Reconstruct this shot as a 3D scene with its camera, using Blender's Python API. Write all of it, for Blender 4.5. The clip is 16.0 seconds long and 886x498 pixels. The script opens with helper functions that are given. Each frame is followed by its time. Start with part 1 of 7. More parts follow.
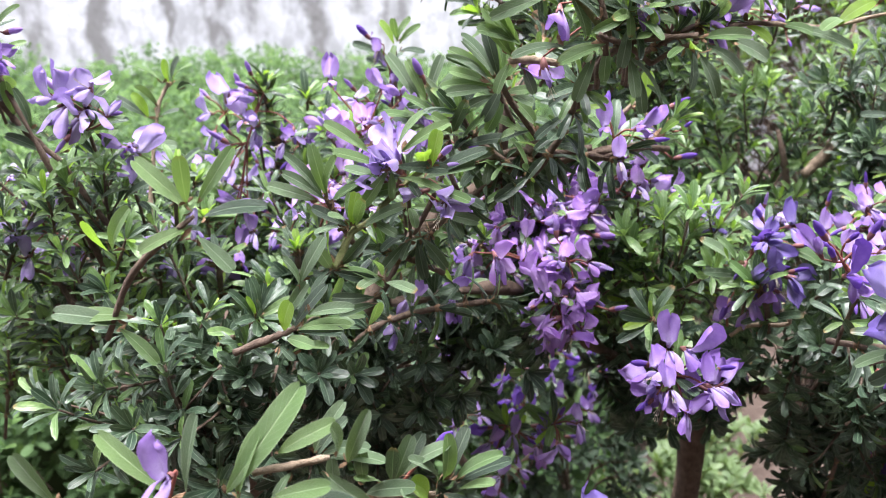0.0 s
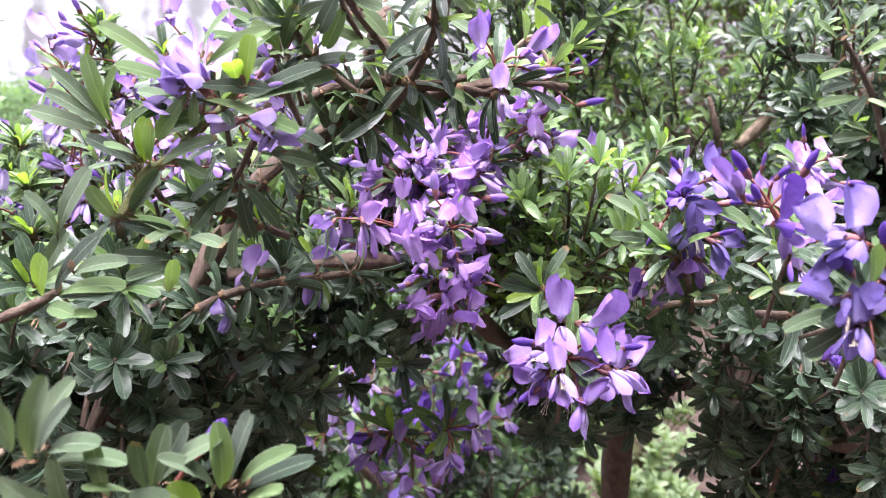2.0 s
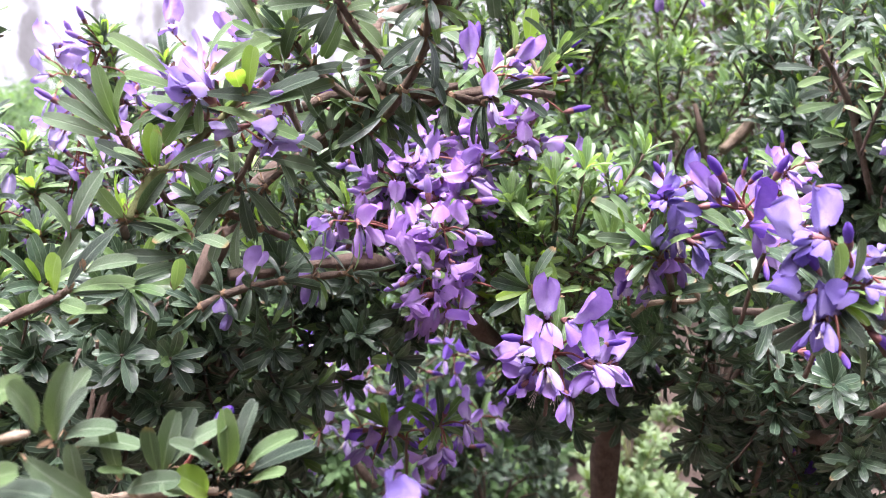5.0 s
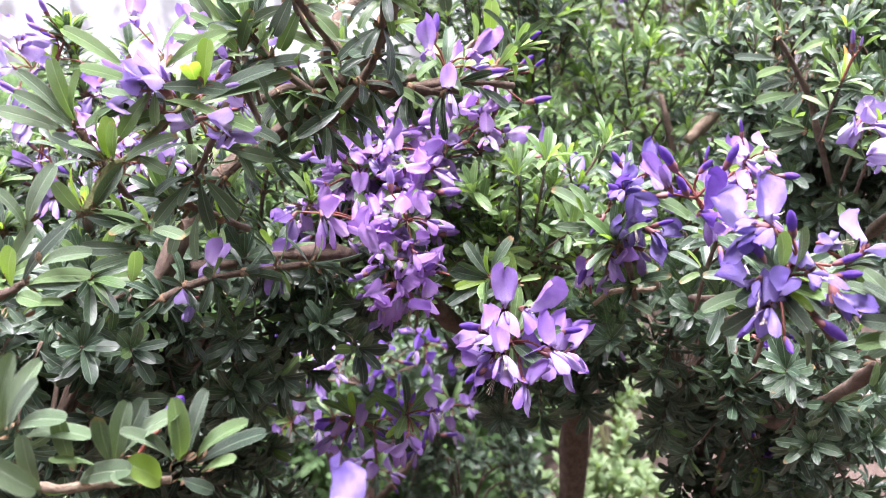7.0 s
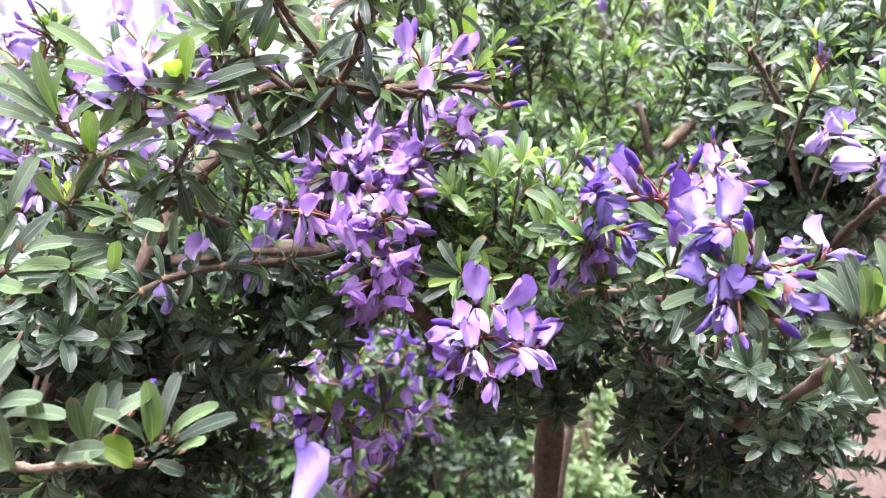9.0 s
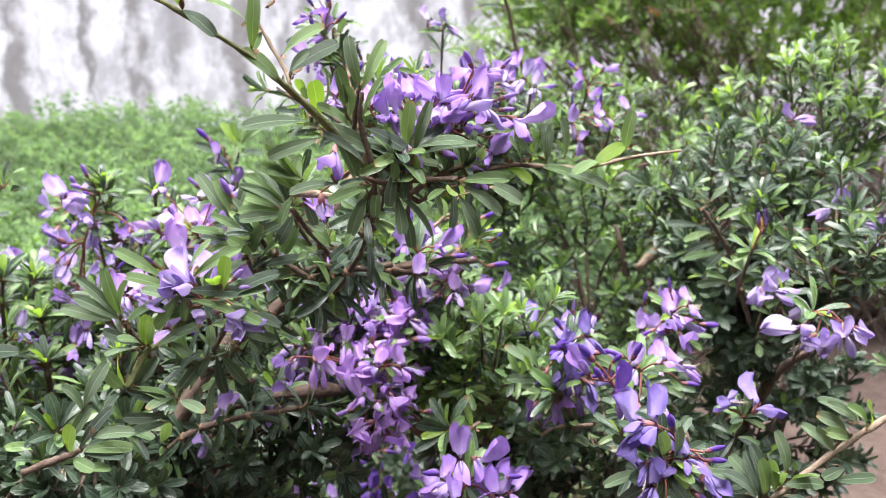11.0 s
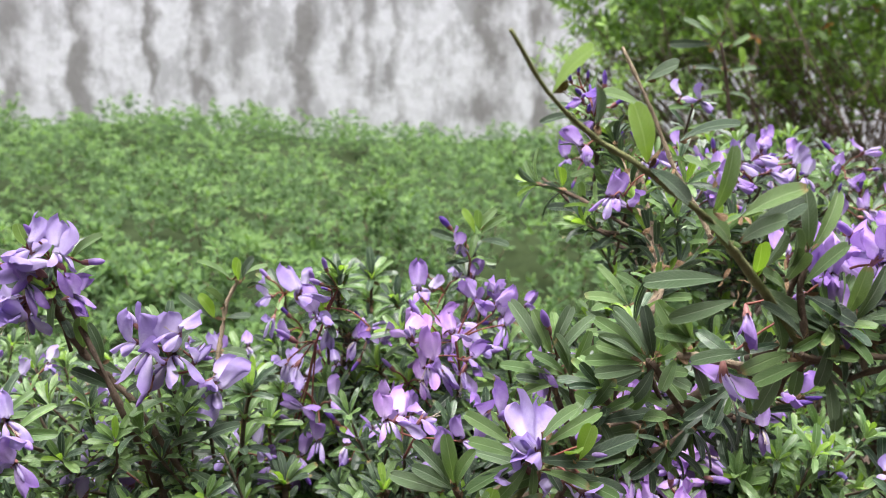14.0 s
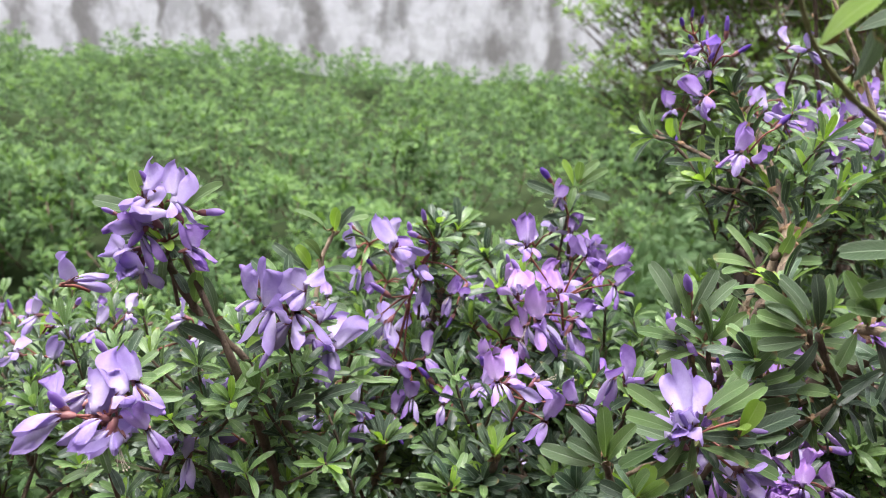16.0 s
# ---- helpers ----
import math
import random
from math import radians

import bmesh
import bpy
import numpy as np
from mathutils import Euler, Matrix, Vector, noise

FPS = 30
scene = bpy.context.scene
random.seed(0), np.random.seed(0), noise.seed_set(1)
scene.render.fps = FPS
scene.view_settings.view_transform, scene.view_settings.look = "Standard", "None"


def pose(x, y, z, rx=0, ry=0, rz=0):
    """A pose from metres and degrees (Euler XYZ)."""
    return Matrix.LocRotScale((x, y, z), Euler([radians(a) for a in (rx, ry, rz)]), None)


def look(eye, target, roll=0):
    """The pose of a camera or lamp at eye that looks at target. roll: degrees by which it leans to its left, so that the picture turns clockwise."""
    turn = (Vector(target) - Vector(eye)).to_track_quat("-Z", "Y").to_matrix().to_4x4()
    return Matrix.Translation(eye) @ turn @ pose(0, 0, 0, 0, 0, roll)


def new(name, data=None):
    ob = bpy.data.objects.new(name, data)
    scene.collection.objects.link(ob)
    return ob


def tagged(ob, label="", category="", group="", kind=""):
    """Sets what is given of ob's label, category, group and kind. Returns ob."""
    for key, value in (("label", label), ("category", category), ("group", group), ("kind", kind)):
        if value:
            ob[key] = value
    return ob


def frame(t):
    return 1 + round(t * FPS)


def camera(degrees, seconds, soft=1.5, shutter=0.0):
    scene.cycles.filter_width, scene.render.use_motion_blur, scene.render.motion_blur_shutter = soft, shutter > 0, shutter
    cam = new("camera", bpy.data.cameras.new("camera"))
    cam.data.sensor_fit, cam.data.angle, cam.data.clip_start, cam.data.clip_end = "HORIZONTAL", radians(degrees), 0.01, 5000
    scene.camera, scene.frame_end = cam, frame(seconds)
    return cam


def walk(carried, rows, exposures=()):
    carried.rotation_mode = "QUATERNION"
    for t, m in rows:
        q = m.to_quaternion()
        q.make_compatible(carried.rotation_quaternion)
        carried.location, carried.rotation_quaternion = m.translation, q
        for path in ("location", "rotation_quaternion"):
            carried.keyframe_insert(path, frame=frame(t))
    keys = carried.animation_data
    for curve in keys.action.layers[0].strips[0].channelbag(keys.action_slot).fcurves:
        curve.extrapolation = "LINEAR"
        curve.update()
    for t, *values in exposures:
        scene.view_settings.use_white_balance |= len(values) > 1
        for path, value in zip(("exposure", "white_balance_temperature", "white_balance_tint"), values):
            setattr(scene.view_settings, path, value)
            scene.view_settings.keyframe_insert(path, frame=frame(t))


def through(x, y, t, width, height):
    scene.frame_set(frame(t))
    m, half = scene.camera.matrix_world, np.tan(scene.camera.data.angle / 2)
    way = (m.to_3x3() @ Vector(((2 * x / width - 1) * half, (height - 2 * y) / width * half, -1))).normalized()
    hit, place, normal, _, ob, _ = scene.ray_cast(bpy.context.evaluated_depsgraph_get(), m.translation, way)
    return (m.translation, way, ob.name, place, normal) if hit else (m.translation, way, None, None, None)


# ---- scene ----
cam = camera(52.1, 16.0, 0.6)
cam.data.dof.use_dof, cam.data.dof.focus_distance, cam.data.dof.aperture_fstop = True, 0.40, 18.0
PATH = [
    (0, (-0.004, -0.023, 0.861), (0.012, 1.911, 0.351), -1.1),
    (0.5, (0.041, 0.019, 0.832), (0.061, 1.952, 0.32), -1.2),
    (1, (0.04, 0.063, 0.808), (0.09, 1.999, 0.308), -1.1),
    (1.5, (0.045, 0.067, 0.807), (0.125, 2.008, 0.33), -0.7),
    (2, (0.048, 0.061, 0.806), (0.151, 2.006, 0.35), -0.8),
    (2.5, (0.044, 0.052, 0.808), (0.143, 1.999, 0.362), -1.0),
    (3, (0.046, 0.043, 0.809), (0.144, 1.99, 0.359), -1.0),
    (3.5, (0.046, 0.032, 0.812), (0.137, 1.98, 0.368), -1.2),
    (5.8, (0.052, 0.047, 0.807), (0.194, 1.99, 0.354), -0.8),
    (6, (0.056, 0.046, 0.807), (0.204, 1.988, 0.351), -0.9),
    (6.5, (0.055, 0.044, 0.809), (0.206, 1.984, 0.349), -0.9),
    (7, (0.058, 0.038, 0.809), (0.211, 1.976, 0.342), -0.9),
    (7.5, (0.054, 0.031, 0.805), (0.204, 1.969, 0.334), -0.7),
    (8, (0.061, 0.032, 0.793), (0.221, 1.971, 0.328), -0.3),
    (8.2, (0.064, 0.032, 0.793), (0.235, 1.97, 0.331), -0.0),
    (10.3, (0.064, -0.02, 0.859), (0.242, 1.928, 0.442), 0.2),
    (10.5, (0.067, -0.031, 0.868), (0.243, 1.917, 0.455), 0.2),
    (11, (0.068, -0.04, 0.902), (0.226, 1.91, 0.489), 0.1),
    (11.5, (0.061, -0.039, 0.923), (0.199, 1.914, 0.517), -0.0),
    (12, (0.066, -0.041, 0.935), (0.19, 1.916, 0.541), 0.1),
    (12.5, (0.067, -0.04, 0.942), (0.18, 1.92, 0.558), 0.2),
    (13, (0.042, -0.028, 0.95), (0.152, 1.932, 0.571), 0.4),
    (13.5, (-0.015, 0.012, 0.952), (0.082, 1.971, 0.558), 0.7),
    (14, (-0.082, 0.052, 0.952), (0.017, 2.006, 0.539), 1.8),
    (14.5, (-0.121, 0.075, 0.952), (-0.031, 2.023, 0.509), 2.6),
    (15, (-0.138, 0.083, 0.951), (-0.046, 2.021, 0.463), 3.0),
    (15.5, (-0.139, 0.086, 0.952), (-0.038, 2.014, 0.431), 3.2),
    (16, (-0.144, 0.083, 0.95), (-0.033, 2.006, 0.412), 3.2),
]
EXPOSURES = [(0, 1.89, 6150, 19), (1, 2.22, 6100, 27), (2, 2.3, 6100, 29), (6, 2.36, 6100, 29), (8.2, 2.58, 6100, 28), (10.4, 2.2, 6050, 29), (11.4, 1.67, 6450, 15), (12.5, 1.48, 6500, 13), (14, 1.4, 6450, 14), (16, 1.38, 6350, 17)]
walk(cam, [(t, look(eye, target, roll)) for t, eye, target, roll in PATH], EXPOSURES)

# ---- world, sun ----
world = bpy.data.worlds.new("overcast_sky")
scene.world = world
world.use_nodes = True
wn = world.node_tree
for nd in list(wn.nodes):
    wn.nodes.remove(nd)
w_out = wn.nodes.new("ShaderNodeOutputWorld")
w_bg = wn.nodes.new("ShaderNodeBackground")
w_hsv = wn.nodes.new("ShaderNodeHueSaturation")
w_sky = wn.nodes.new("ShaderNodeTexSky")
w_sky.sky_type = "NISHITA"
w_sky.sun_disc = False
w_sky.sun_elevation, w_sky.sun_rotation = radians(55), radians(250)
w_sky.air_density, w_sky.dust_density = 1.5, 4.0
w_hsv.inputs["Saturation"].default_value = 0.22
w_bg.inputs["Strength"].default_value = 0.108
wn.links.new(w_sky.outputs[0], w_hsv.inputs["Color"])
wn.links.new(w_hsv.outputs[0], w_bg.inputs["Color"])
wn.links.new(w_bg.outputs[0], w_out.inputs[0])

sun = new("sun", bpy.data.lights.new("sun", "SUN"))
sun.data.energy, sun.data.angle, sun.data.color = 4.0, radians(40), (1.0, 0.97, 0.92)
sun.matrix_world = look((0.15, 0.30, 3.3), (0, 0.6, 0.4))


# ---- materials ----
class Nodes:
    """A short way to write a node material."""

    def __init__(self, name):
        self.mat = bpy.data.materials.new(name)
        self.mat.use_nodes = True
        self.tree = self.mat.node_tree
        self.tree.nodes.clear()
        self.out = self.add("ShaderNodeOutputMaterial")

    def add(self, kind, **values):
        node = self.tree.nodes.new(kind)
        for key, value in values.items():
            if key == "op":
                node.operation = value
            elif key == "blend":
                node.data_type, node.blend_type = "RGBA", value
            elif key == "dims":
                node.noise_dimensions = value
        return node

    def put(self, socket, value):
        if isinstance(value, bpy.types.NodeSocket):
            self.tree.links.new(value, socket)
        else:
            socket.default_value = value

    def math(self, op, a, b=0.0, c=0.0):
        n = self.add("ShaderNodeMath", op=op)
        for i, v in enumerate((a, b, c)):
            self.put(n.inputs[i], v)
        return n.outputs[0]

    def mix(self, fac, a, b, blend="MIX"):
        n = self.add("ShaderNodeMix", blend=blend)
        self.put(n.inputs[0], fac)
        self.put(n.inputs[6], a)
        self.put(n.inputs[7], b)
        return n.outputs[2]

    def noise(self, scale, vector=None, detail=3.0, rough=0.55):
        n = self.add("ShaderNodeTexNoise")
        n.inputs["Scale"].default_value = scale
        n.inputs["Detail"].default_value = detail
        n.inputs["Roughness"].default_value = rough
        if vector is not None:
            self.put(n.inputs["Vector"], vector)
        return n.outputs[0]

    def ramp(self, fac, low, high):
        n = self.add("ShaderNodeMapRange")
        n.clamp = True
        self.put(n.inputs[0], fac)
        n.inputs[1].default_value, n.inputs[2].default_value = low, high
        return n.outputs[0]

    def place(self):
        return self.add("ShaderNodeTexCoord").outputs["Object"]

    def uv(self):
        s = self.add("ShaderNodeSeparateXYZ")
        self.put(s.inputs[0], self.add("ShaderNodeTexCoord").outputs["UV"])
        return s.outputs[0], s.outputs[1]

    def random(self):
        """One number a piece: by the island in joined meshes, by the object else."""
        a = self.add("ShaderNodeNewGeometry").outputs["Random Per Island"]
        b = self.add("ShaderNodeObjectInfo").outputs["Random"]
        return self.math("FRACT", self.math("ADD", a, b))

    def bump(self, height, strength, distance):
        n = self.add("ShaderNodeBump")
        n.inputs["Strength"].default_value, n.inputs["Distance"].default_value = strength, distance
        self.put(n.inputs["Height"], height)
        return n.outputs[0]

    def finish(self, colour, rough=0.6, normal=None, through=0.0, through_colour=None, spec=0.5, sheen=0.0):
        p = self.add("ShaderNodeBsdfPrincipled")
        self.put(p.inputs["Base Color"], colour)
        self.put(p.inputs["Roughness"], rough)
        p.inputs["Specular IOR Level"].default_value = spec
        if normal is not None:
            self.put(p.inputs["Normal"], normal)
        end = p.outputs[0]
        if through > 0:
            t = self.add("ShaderNodeBsdfTranslucent")
            self.put(t.inputs[0], through_colour if through_colour is not None else colour)
            m = self.add("ShaderNodeMixShader")
            m.inputs[0].default_value = through
            self.tree.links.new(end, m.inputs[1])
            self.tree.links.new(t.outputs[0], m.inputs[2])
            end = m.outputs[0]
        self.tree.links.new(end, self.out.inputs[0])
        return self.mat


def leaf_material(name, dark, light, rib, through, rough, gloss=0.55):
    n = Nodes(name)
    u, v = n.uv()
    r = n.random()
    side = n.math("ABSOLUTE", n.math("SUBTRACT", u, 0.5))
    base = n.mix(r, (*dark, 1), (*light, 1))
    fleck = n.noise(420, n.place(), 3)
    base = n.mix(n.ramp(fleck, 0.35, 0.8), base, (dark[0] * 0.75, dark[1] * 0.8, dark[2] * 0.75, 1))
    # side veins run forward from the midrib
    phase = n.math("SUBTRACT", n.math("MULTIPLY", v, 11.0), n.math("MULTIPLY", side, 5.0))
    vein = n.ramp(n.math("ABSOLUTE", n.math("SUBTRACT", n.math("FRACT", phase), 0.5)), 0.44, 0.5)
    mid = n.ramp(side, 0.045, 0.015)
    base = n.mix(n.math("MULTIPLY", vein, 0.30), base, (*rib, 1))
    base = n.mix(n.math("MULTIPLY", mid, 0.65), base, (*rib, 1))
    # thin pale margin
    base = n.mix(n.math("MULTIPLY", n.ramp(side, 0.42, 0.49), 0.38), base, (*rib, 1))
    # pale mealy bloom and dust on some leaves, browned tips on a few
    dust = n.ramp(n.noise(90, n.place(), 4, 0.7), 0.5, 0.75)
    base = n.mix(n.math("MULTIPLY", dust, 0.18), base, (0.30, 0.34, 0.27, 1))
    tip = n.math("MULTIPLY", n.ramp(v, 0.9, 1.0), n.ramp(r, 0.95, 0.97))
    base = n.mix(tip, base, (0.28, 0.17, 0.07, 1))
    h = n.math("ADD", n.math("MULTIPLY", n.math("ADD", vein, n.math("MULTIPLY", mid, 1.5)), -0.5), n.math("MULTIPLY", fleck, 0.8))
    ro = n.math("ADD", rough, n.math("MULTIPLY", n.math("SUBTRACT", fleck, 0.5), 0.40))
    lit = n.mix(0.5, base, (light[0] * 2.2, light[1] * 2.4, light[2] * 0.9, 1))
    return n.finish(base, ro, n.bump(h, 0.7, 0.0008), through, lit, gloss)


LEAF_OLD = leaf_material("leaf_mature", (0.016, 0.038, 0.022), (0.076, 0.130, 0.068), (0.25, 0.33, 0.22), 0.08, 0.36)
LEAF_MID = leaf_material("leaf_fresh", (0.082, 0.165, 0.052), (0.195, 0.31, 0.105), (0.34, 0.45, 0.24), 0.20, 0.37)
LEAF_YOUNG = leaf_material("leaf_young", (0.17, 0.30, 0.035), (0.27, 0.44, 0.06), (0.38, 0.52, 0.17), 0.34, 0.38)
# paler copy of leaf_mature: sky sheen on exposed leaves put into the colour
LEAF_LIT = leaf_material("leaf_mature_lit", (0.058, 0.108, 0.048), (0.150, 0.232, 0.112), (0.32, 0.40, 0.28), 0.12, 0.38)
LEAVES_ALL = (LEAF_OLD, LEAF_MID, LEAF_YOUNG)
HEDGE_OLD = leaf_material("hedge_leaf", (0.034, 0.080, 0.027), (0.095, 0.172, 0.060), (0.18, 0.26, 0.12), 0.22, 0.6, 0.2)
HEDGE_NEW = leaf_material("hedge_leaf_new", (0.095, 0.190, 0.054), (0.165, 0.275, 0.090), (0.28, 0.38, 0.15), 0.28, 0.6, 0.2)
TALL_OLD = leaf_material("tall_shrub_leaf", (0.09, 0.17, 0.035), (0.16, 0.27, 0.06), (0.2, 0.28, 0.12), 0.25, 0.45)
TALL_NEW = leaf_material("tall_shrub_leaf_new", (0.18, 0.33, 0.045), (0.27, 0.44, 0.07), (0.3, 0.46, 0.12), 0.32, 0.45)
WEED = leaf_material("weed_leaf", (0.085, 0.145, 0.055), (0.15, 0.22, 0.085), (0.36, 0.48, 0.24), 0.3, 0.5)


def bark_material(name, dark, light, scale):
    n = Nodes(name)
    p = n.place()
    m = n.add("ShaderNodeMapping")
    n.put(m.inputs[0], p)
    a = n.noise(scale, m.outputs[0], 5, 0.65)
    b = n.noise(scale * 6, m.outputs[0], 4, 0.7)
    c = n.mix(n.ramp(a, 0.3, 0.7), (*dark, 1), (*light, 1))
    c = n.mix(n.ramp(b, 0.55, 0.75), c, (dark[0] * 0.5, dark[1] * 0.5, dark[2] * 0.5, 1))
    return n.finish(c, 0.85, n.bump(n.math("ADD", a, b), 0.8, 0.0015), spec=0.3)


BARK = bark_material("bark_brown", (0.075, 0.052, 0.038), (0.185, 0.135, 0.10), 160)
BARK_PALE = bark_material("bark_pale", (0.20, 0.15, 0.10), (0.40, 0.32, 0.23), 180)
STEM_GREEN = bark_material("stem_green", (0.15, 0.17, 0.065), (0.26, 0.27, 0.12), 220)
HUSK = bark_material("husk_straw", (0.16, 0.095, 0.05), (0.38, 0.25, 0.15), 500)


def petal_material(name, deep, pale, heart=(0.70, 0.62, 0.82), reach=0.62):
    """Violet towards the rim, pale at the heart, with fine fanning veins."""
    n = Nodes(name)
    u, v = n.uv()
    r = n.random()
    side = n.math("ABSOLUTE", n.math("SUBTRACT", u, 0.5))
    blotch = n.noise(160, n.place(), 3)
    streak = n.noise(900, n.place(), 2)
    c = n.mix(n.math("ADD", n.math("MULTIPLY", r, 0.75), n.math("MULTIPLY", blotch, 0.25)), (*deep, 1), (*pale, 1))
    # the rim and the two sides stay deeper
    rim = n.math("MAXIMUM", n.ramp(v, 0.62, 1.0), n.math("MULTIPLY", n.ramp(side, 0.30, 0.5), 0.7))
    c = n.mix(n.math("MULTIPLY", rim, 0.65), c, (deep[0] * 0.8, deep[1] * 0.66, deep[2] * 0.9, 1))
    flame = n.math("MULTIPLY", n.ramp(n.math("ADD", v, n.math("MULTIPLY", streak, 0.30)), reach + 0.22, reach - 0.30), n.ramp(side, 0.48, 0.10))
    c = n.mix(n.math("MULTIPLY", flame, 0.85), c, (*heart, 1))
    fan = n.math("DIVIDE", n.math("SUBTRACT", u, 0.5), n.math("ADD", v, 0.25))
    vein = n.ramp(n.math("ABSOLUTE", n.math("SUBTRACT", n.math("FRACT", n.math("MULTIPLY", fan, 22.0)), 0.5)), 0.40, 0.5)
    c = n.mix(n.math("MULTIPLY", vein, 0.09), c, (deep[0] * 0.7, deep[1] * 0.55, deep[2] * 0.85, 1))
    c = n.mix(n.math("MULTIPLY", n.ramp(blotch, 0.5, 0.75), 0.3), c, (pale[0] * 1.2, pale[1] * 1.25, min(1, pale[2] * 1.1), 1))
    speck = n.noise(1400, n.place(), 3, 0.7)
    c = n.mix(n.math("MULTIPLY", n.ramp(speck, 0.42, 0.70), 0.18), c, (deep[0] * 0.8, deep[1] * 0.7, deep[2] * 0.9, 1))
    h = n.math("ADD", n.math("ADD", n.math("MULTIPLY", vein, 0.2), n.math("MULTIPLY", blotch, 1.4)), n.math("MULTIPLY", speck, 0.5))
    return n.finish(c, 0.5, n.bump(h, 0.8, 0.0010), 0.36, c, 0.30)


PETAL = petal_material("petal_violet", (0.295, 0.165, 0.53), (0.54, 0.40, 0.75), (0.66, 0.58, 0.80), 0.53)
PETAL_PALE = petal_material("petal_lavender", (0.34, 0.25, 0.58), (0.60, 0.52, 0.79), (0.74, 0.68, 0.84), 0.60)
# mauve, with its colour raised to offset the shade over the middle flowers
PETAL_PINK = petal_material("petal_mauve", (0.48, 0.26, 0.70), (0.74, 0.55, 0.90), (0.84, 0.72, 0.93), 0.52)
# the mauve again, dimmed in colour for the brightly lit high umbel
PETAL_PINK_DIM = petal_material("petal_mauve_dim", (0.38, 0.22, 0.62), (0.58, 0.42, 0.80), (0.68, 0.57, 0.85), 0.55)
# lavender petals darkened in colour to offset strong sun on the near flowers
PETAL_PALE_DIM = petal_material("petal_lavender_dim", (0.185, 0.135, 0.42), (0.32, 0.265, 0.55), (0.38, 0.335, 0.56), 0.55)
PETAL_DARK = petal_material("petal_deep_violet", (0.14, 0.060, 0.40), (0.27, 0.15, 0.57), (0.34, 0.22, 0.62), 0.40)


def plain(name, a, b, scale, rough, spec=0.4):
    n = Nodes(name)
    c = n.mix(n.ramp(n.noise(scale, n.place(), 4), 0.3, 0.7), (*a, 1), (*b, 1))
    c = n.mix(n.math("MULTIPLY", n.random(), 0.35), c, (b[0] * 0.8, b[1] * 0.8, b[2] * 0.8, 1))
    return n.finish(c, rough, n.bump(n.noise(scale * 3, n.place(), 3), 0.4, 0.0005), spec=spec)


CALYX = plain("calyx_red_brown", (0.14, 0.045, 0.05), (0.30, 0.14, 0.13), 500, 0.5)
PEDICEL = plain("pedicel_russet", (0.15, 0.045, 0.038), (0.25, 0.085, 0.06), 400, 0.55)
STAMEN = plain("stamen_cream", (0.45, 0.38, 0.28), (0.6, 0.54, 0.42), 600, 0.6)
DEAD = plain("dead_leaf_orange", (0.50, 0.20, 0.04), (0.62, 0.32, 0.09), 300, 0.7)
TWIG_DRY = bark_material("dry_twig", (0.09, 0.065, 0.05), (0.22, 0.17, 0.13), 120)


def wall_material():
    """Whitewash with grey mould that has run down it in broad streaks."""
    n = Nodes("stained_plaster")
    p = n.place()

    def stretched(sx, sz, scale, detail=4.0, off=0.0):
        m = n.add("ShaderNodeMapping")
        n.put(m.inputs[0], p)
        m.inputs["Scale"].default_value = (sx, 1, sz)
        m.inputs["Location"].default_value = (off, 0, off * 0.7)
        return n.noise(scale, m.outputs[0], detail, 0.6)

    s = n.add("ShaderNodeSeparateXYZ")
    n.put(s.inputs[0], p)
    wide = stretched(1.0, 0.16, 2.6, 3.0, 3.1)
    thin = stretched(1.0, 0.10, 7.5, 4.0, 1.7)
    blot = stretched(1.0, 0.8, 4.5, 6.0, 5.3)
    fine = stretched(1.0, 0.7, 26.0, 5.0)
    crumb = stretched(1.0, 0.5, 11.0, 6.0, 8.4)
    # x warped by the runs' own wander
    x = n.math("ADD", s.outputs[0], n.math("ADD", n.math("MULTIPLY", n.math("SUBTRACT", stretched(0.6, 1.0, 5.0, 3.0, 2.2), 0.5), 0.16), n.math("MULTIPLY", n.math("SUBTRACT", crumb, 0.5), 0.16)))
    run = n.math("MULTIPLY", n.ramp(wide, 0.52, 0.80), 0.45)
    run = n.math("ADD", run, n.math("MULTIPLY", n.ramp(thin, 0.55, 0.78), 0.35))
    for centre, half, depth in ((-2.02, 0.12, 0.7), (-1.68, 0.075, 1.0), (-1.33, 0.04, 0.9), (-1.09, 0.07, 0.85), (-0.88, 0.11, 0.55), (-0.58, 0.085, 1.0), (-0.35, 0.06, 0.6), (-0.24, 0.05, 0.65), (-0.11, 0.04, 0.6), (0.36, 0.16, 0.8), (0.62, 0.08, 0.8)):
        d = n.math("ABSOLUTE", n.math("SUBTRACT", x, centre))
        run = n.math("ADD", run, n.math("MULTIPLY", n.ramp(d, half, half * 0.3), depth))
    run = n.math("MULTIPLY", run, n.ramp(n.math("ADD", blot, n.math("MULTIPLY", crumb, 0.6)), 0.52, 0.86))
    c = n.mix(n.ramp(fine, 0.35, 0.75), (0.67, 0.675, 0.73, 1), (0.60, 0.605, 0.65, 1))
    c = n.mix(n.math("MULTIPLY", n.ramp(n.math("ADD", n.math("MULTIPLY", crumb, 0.55), n.math("MULTIPLY", blot, 0.55)), 0.52, 0.62), 0.62), c, (0.29, 0.29, 0.305, 1))
    c = n.mix(n.math("MULTIPLY", n.ramp(run, 0.10, 0.80), 0.80), c, (0.19, 0.182, 0.18, 1))
    return n.finish(c, 0.9, n.bump(n.math("ADD", fine, blot), 0.6, 0.01), spec=0.2)


WALL = wall_material()


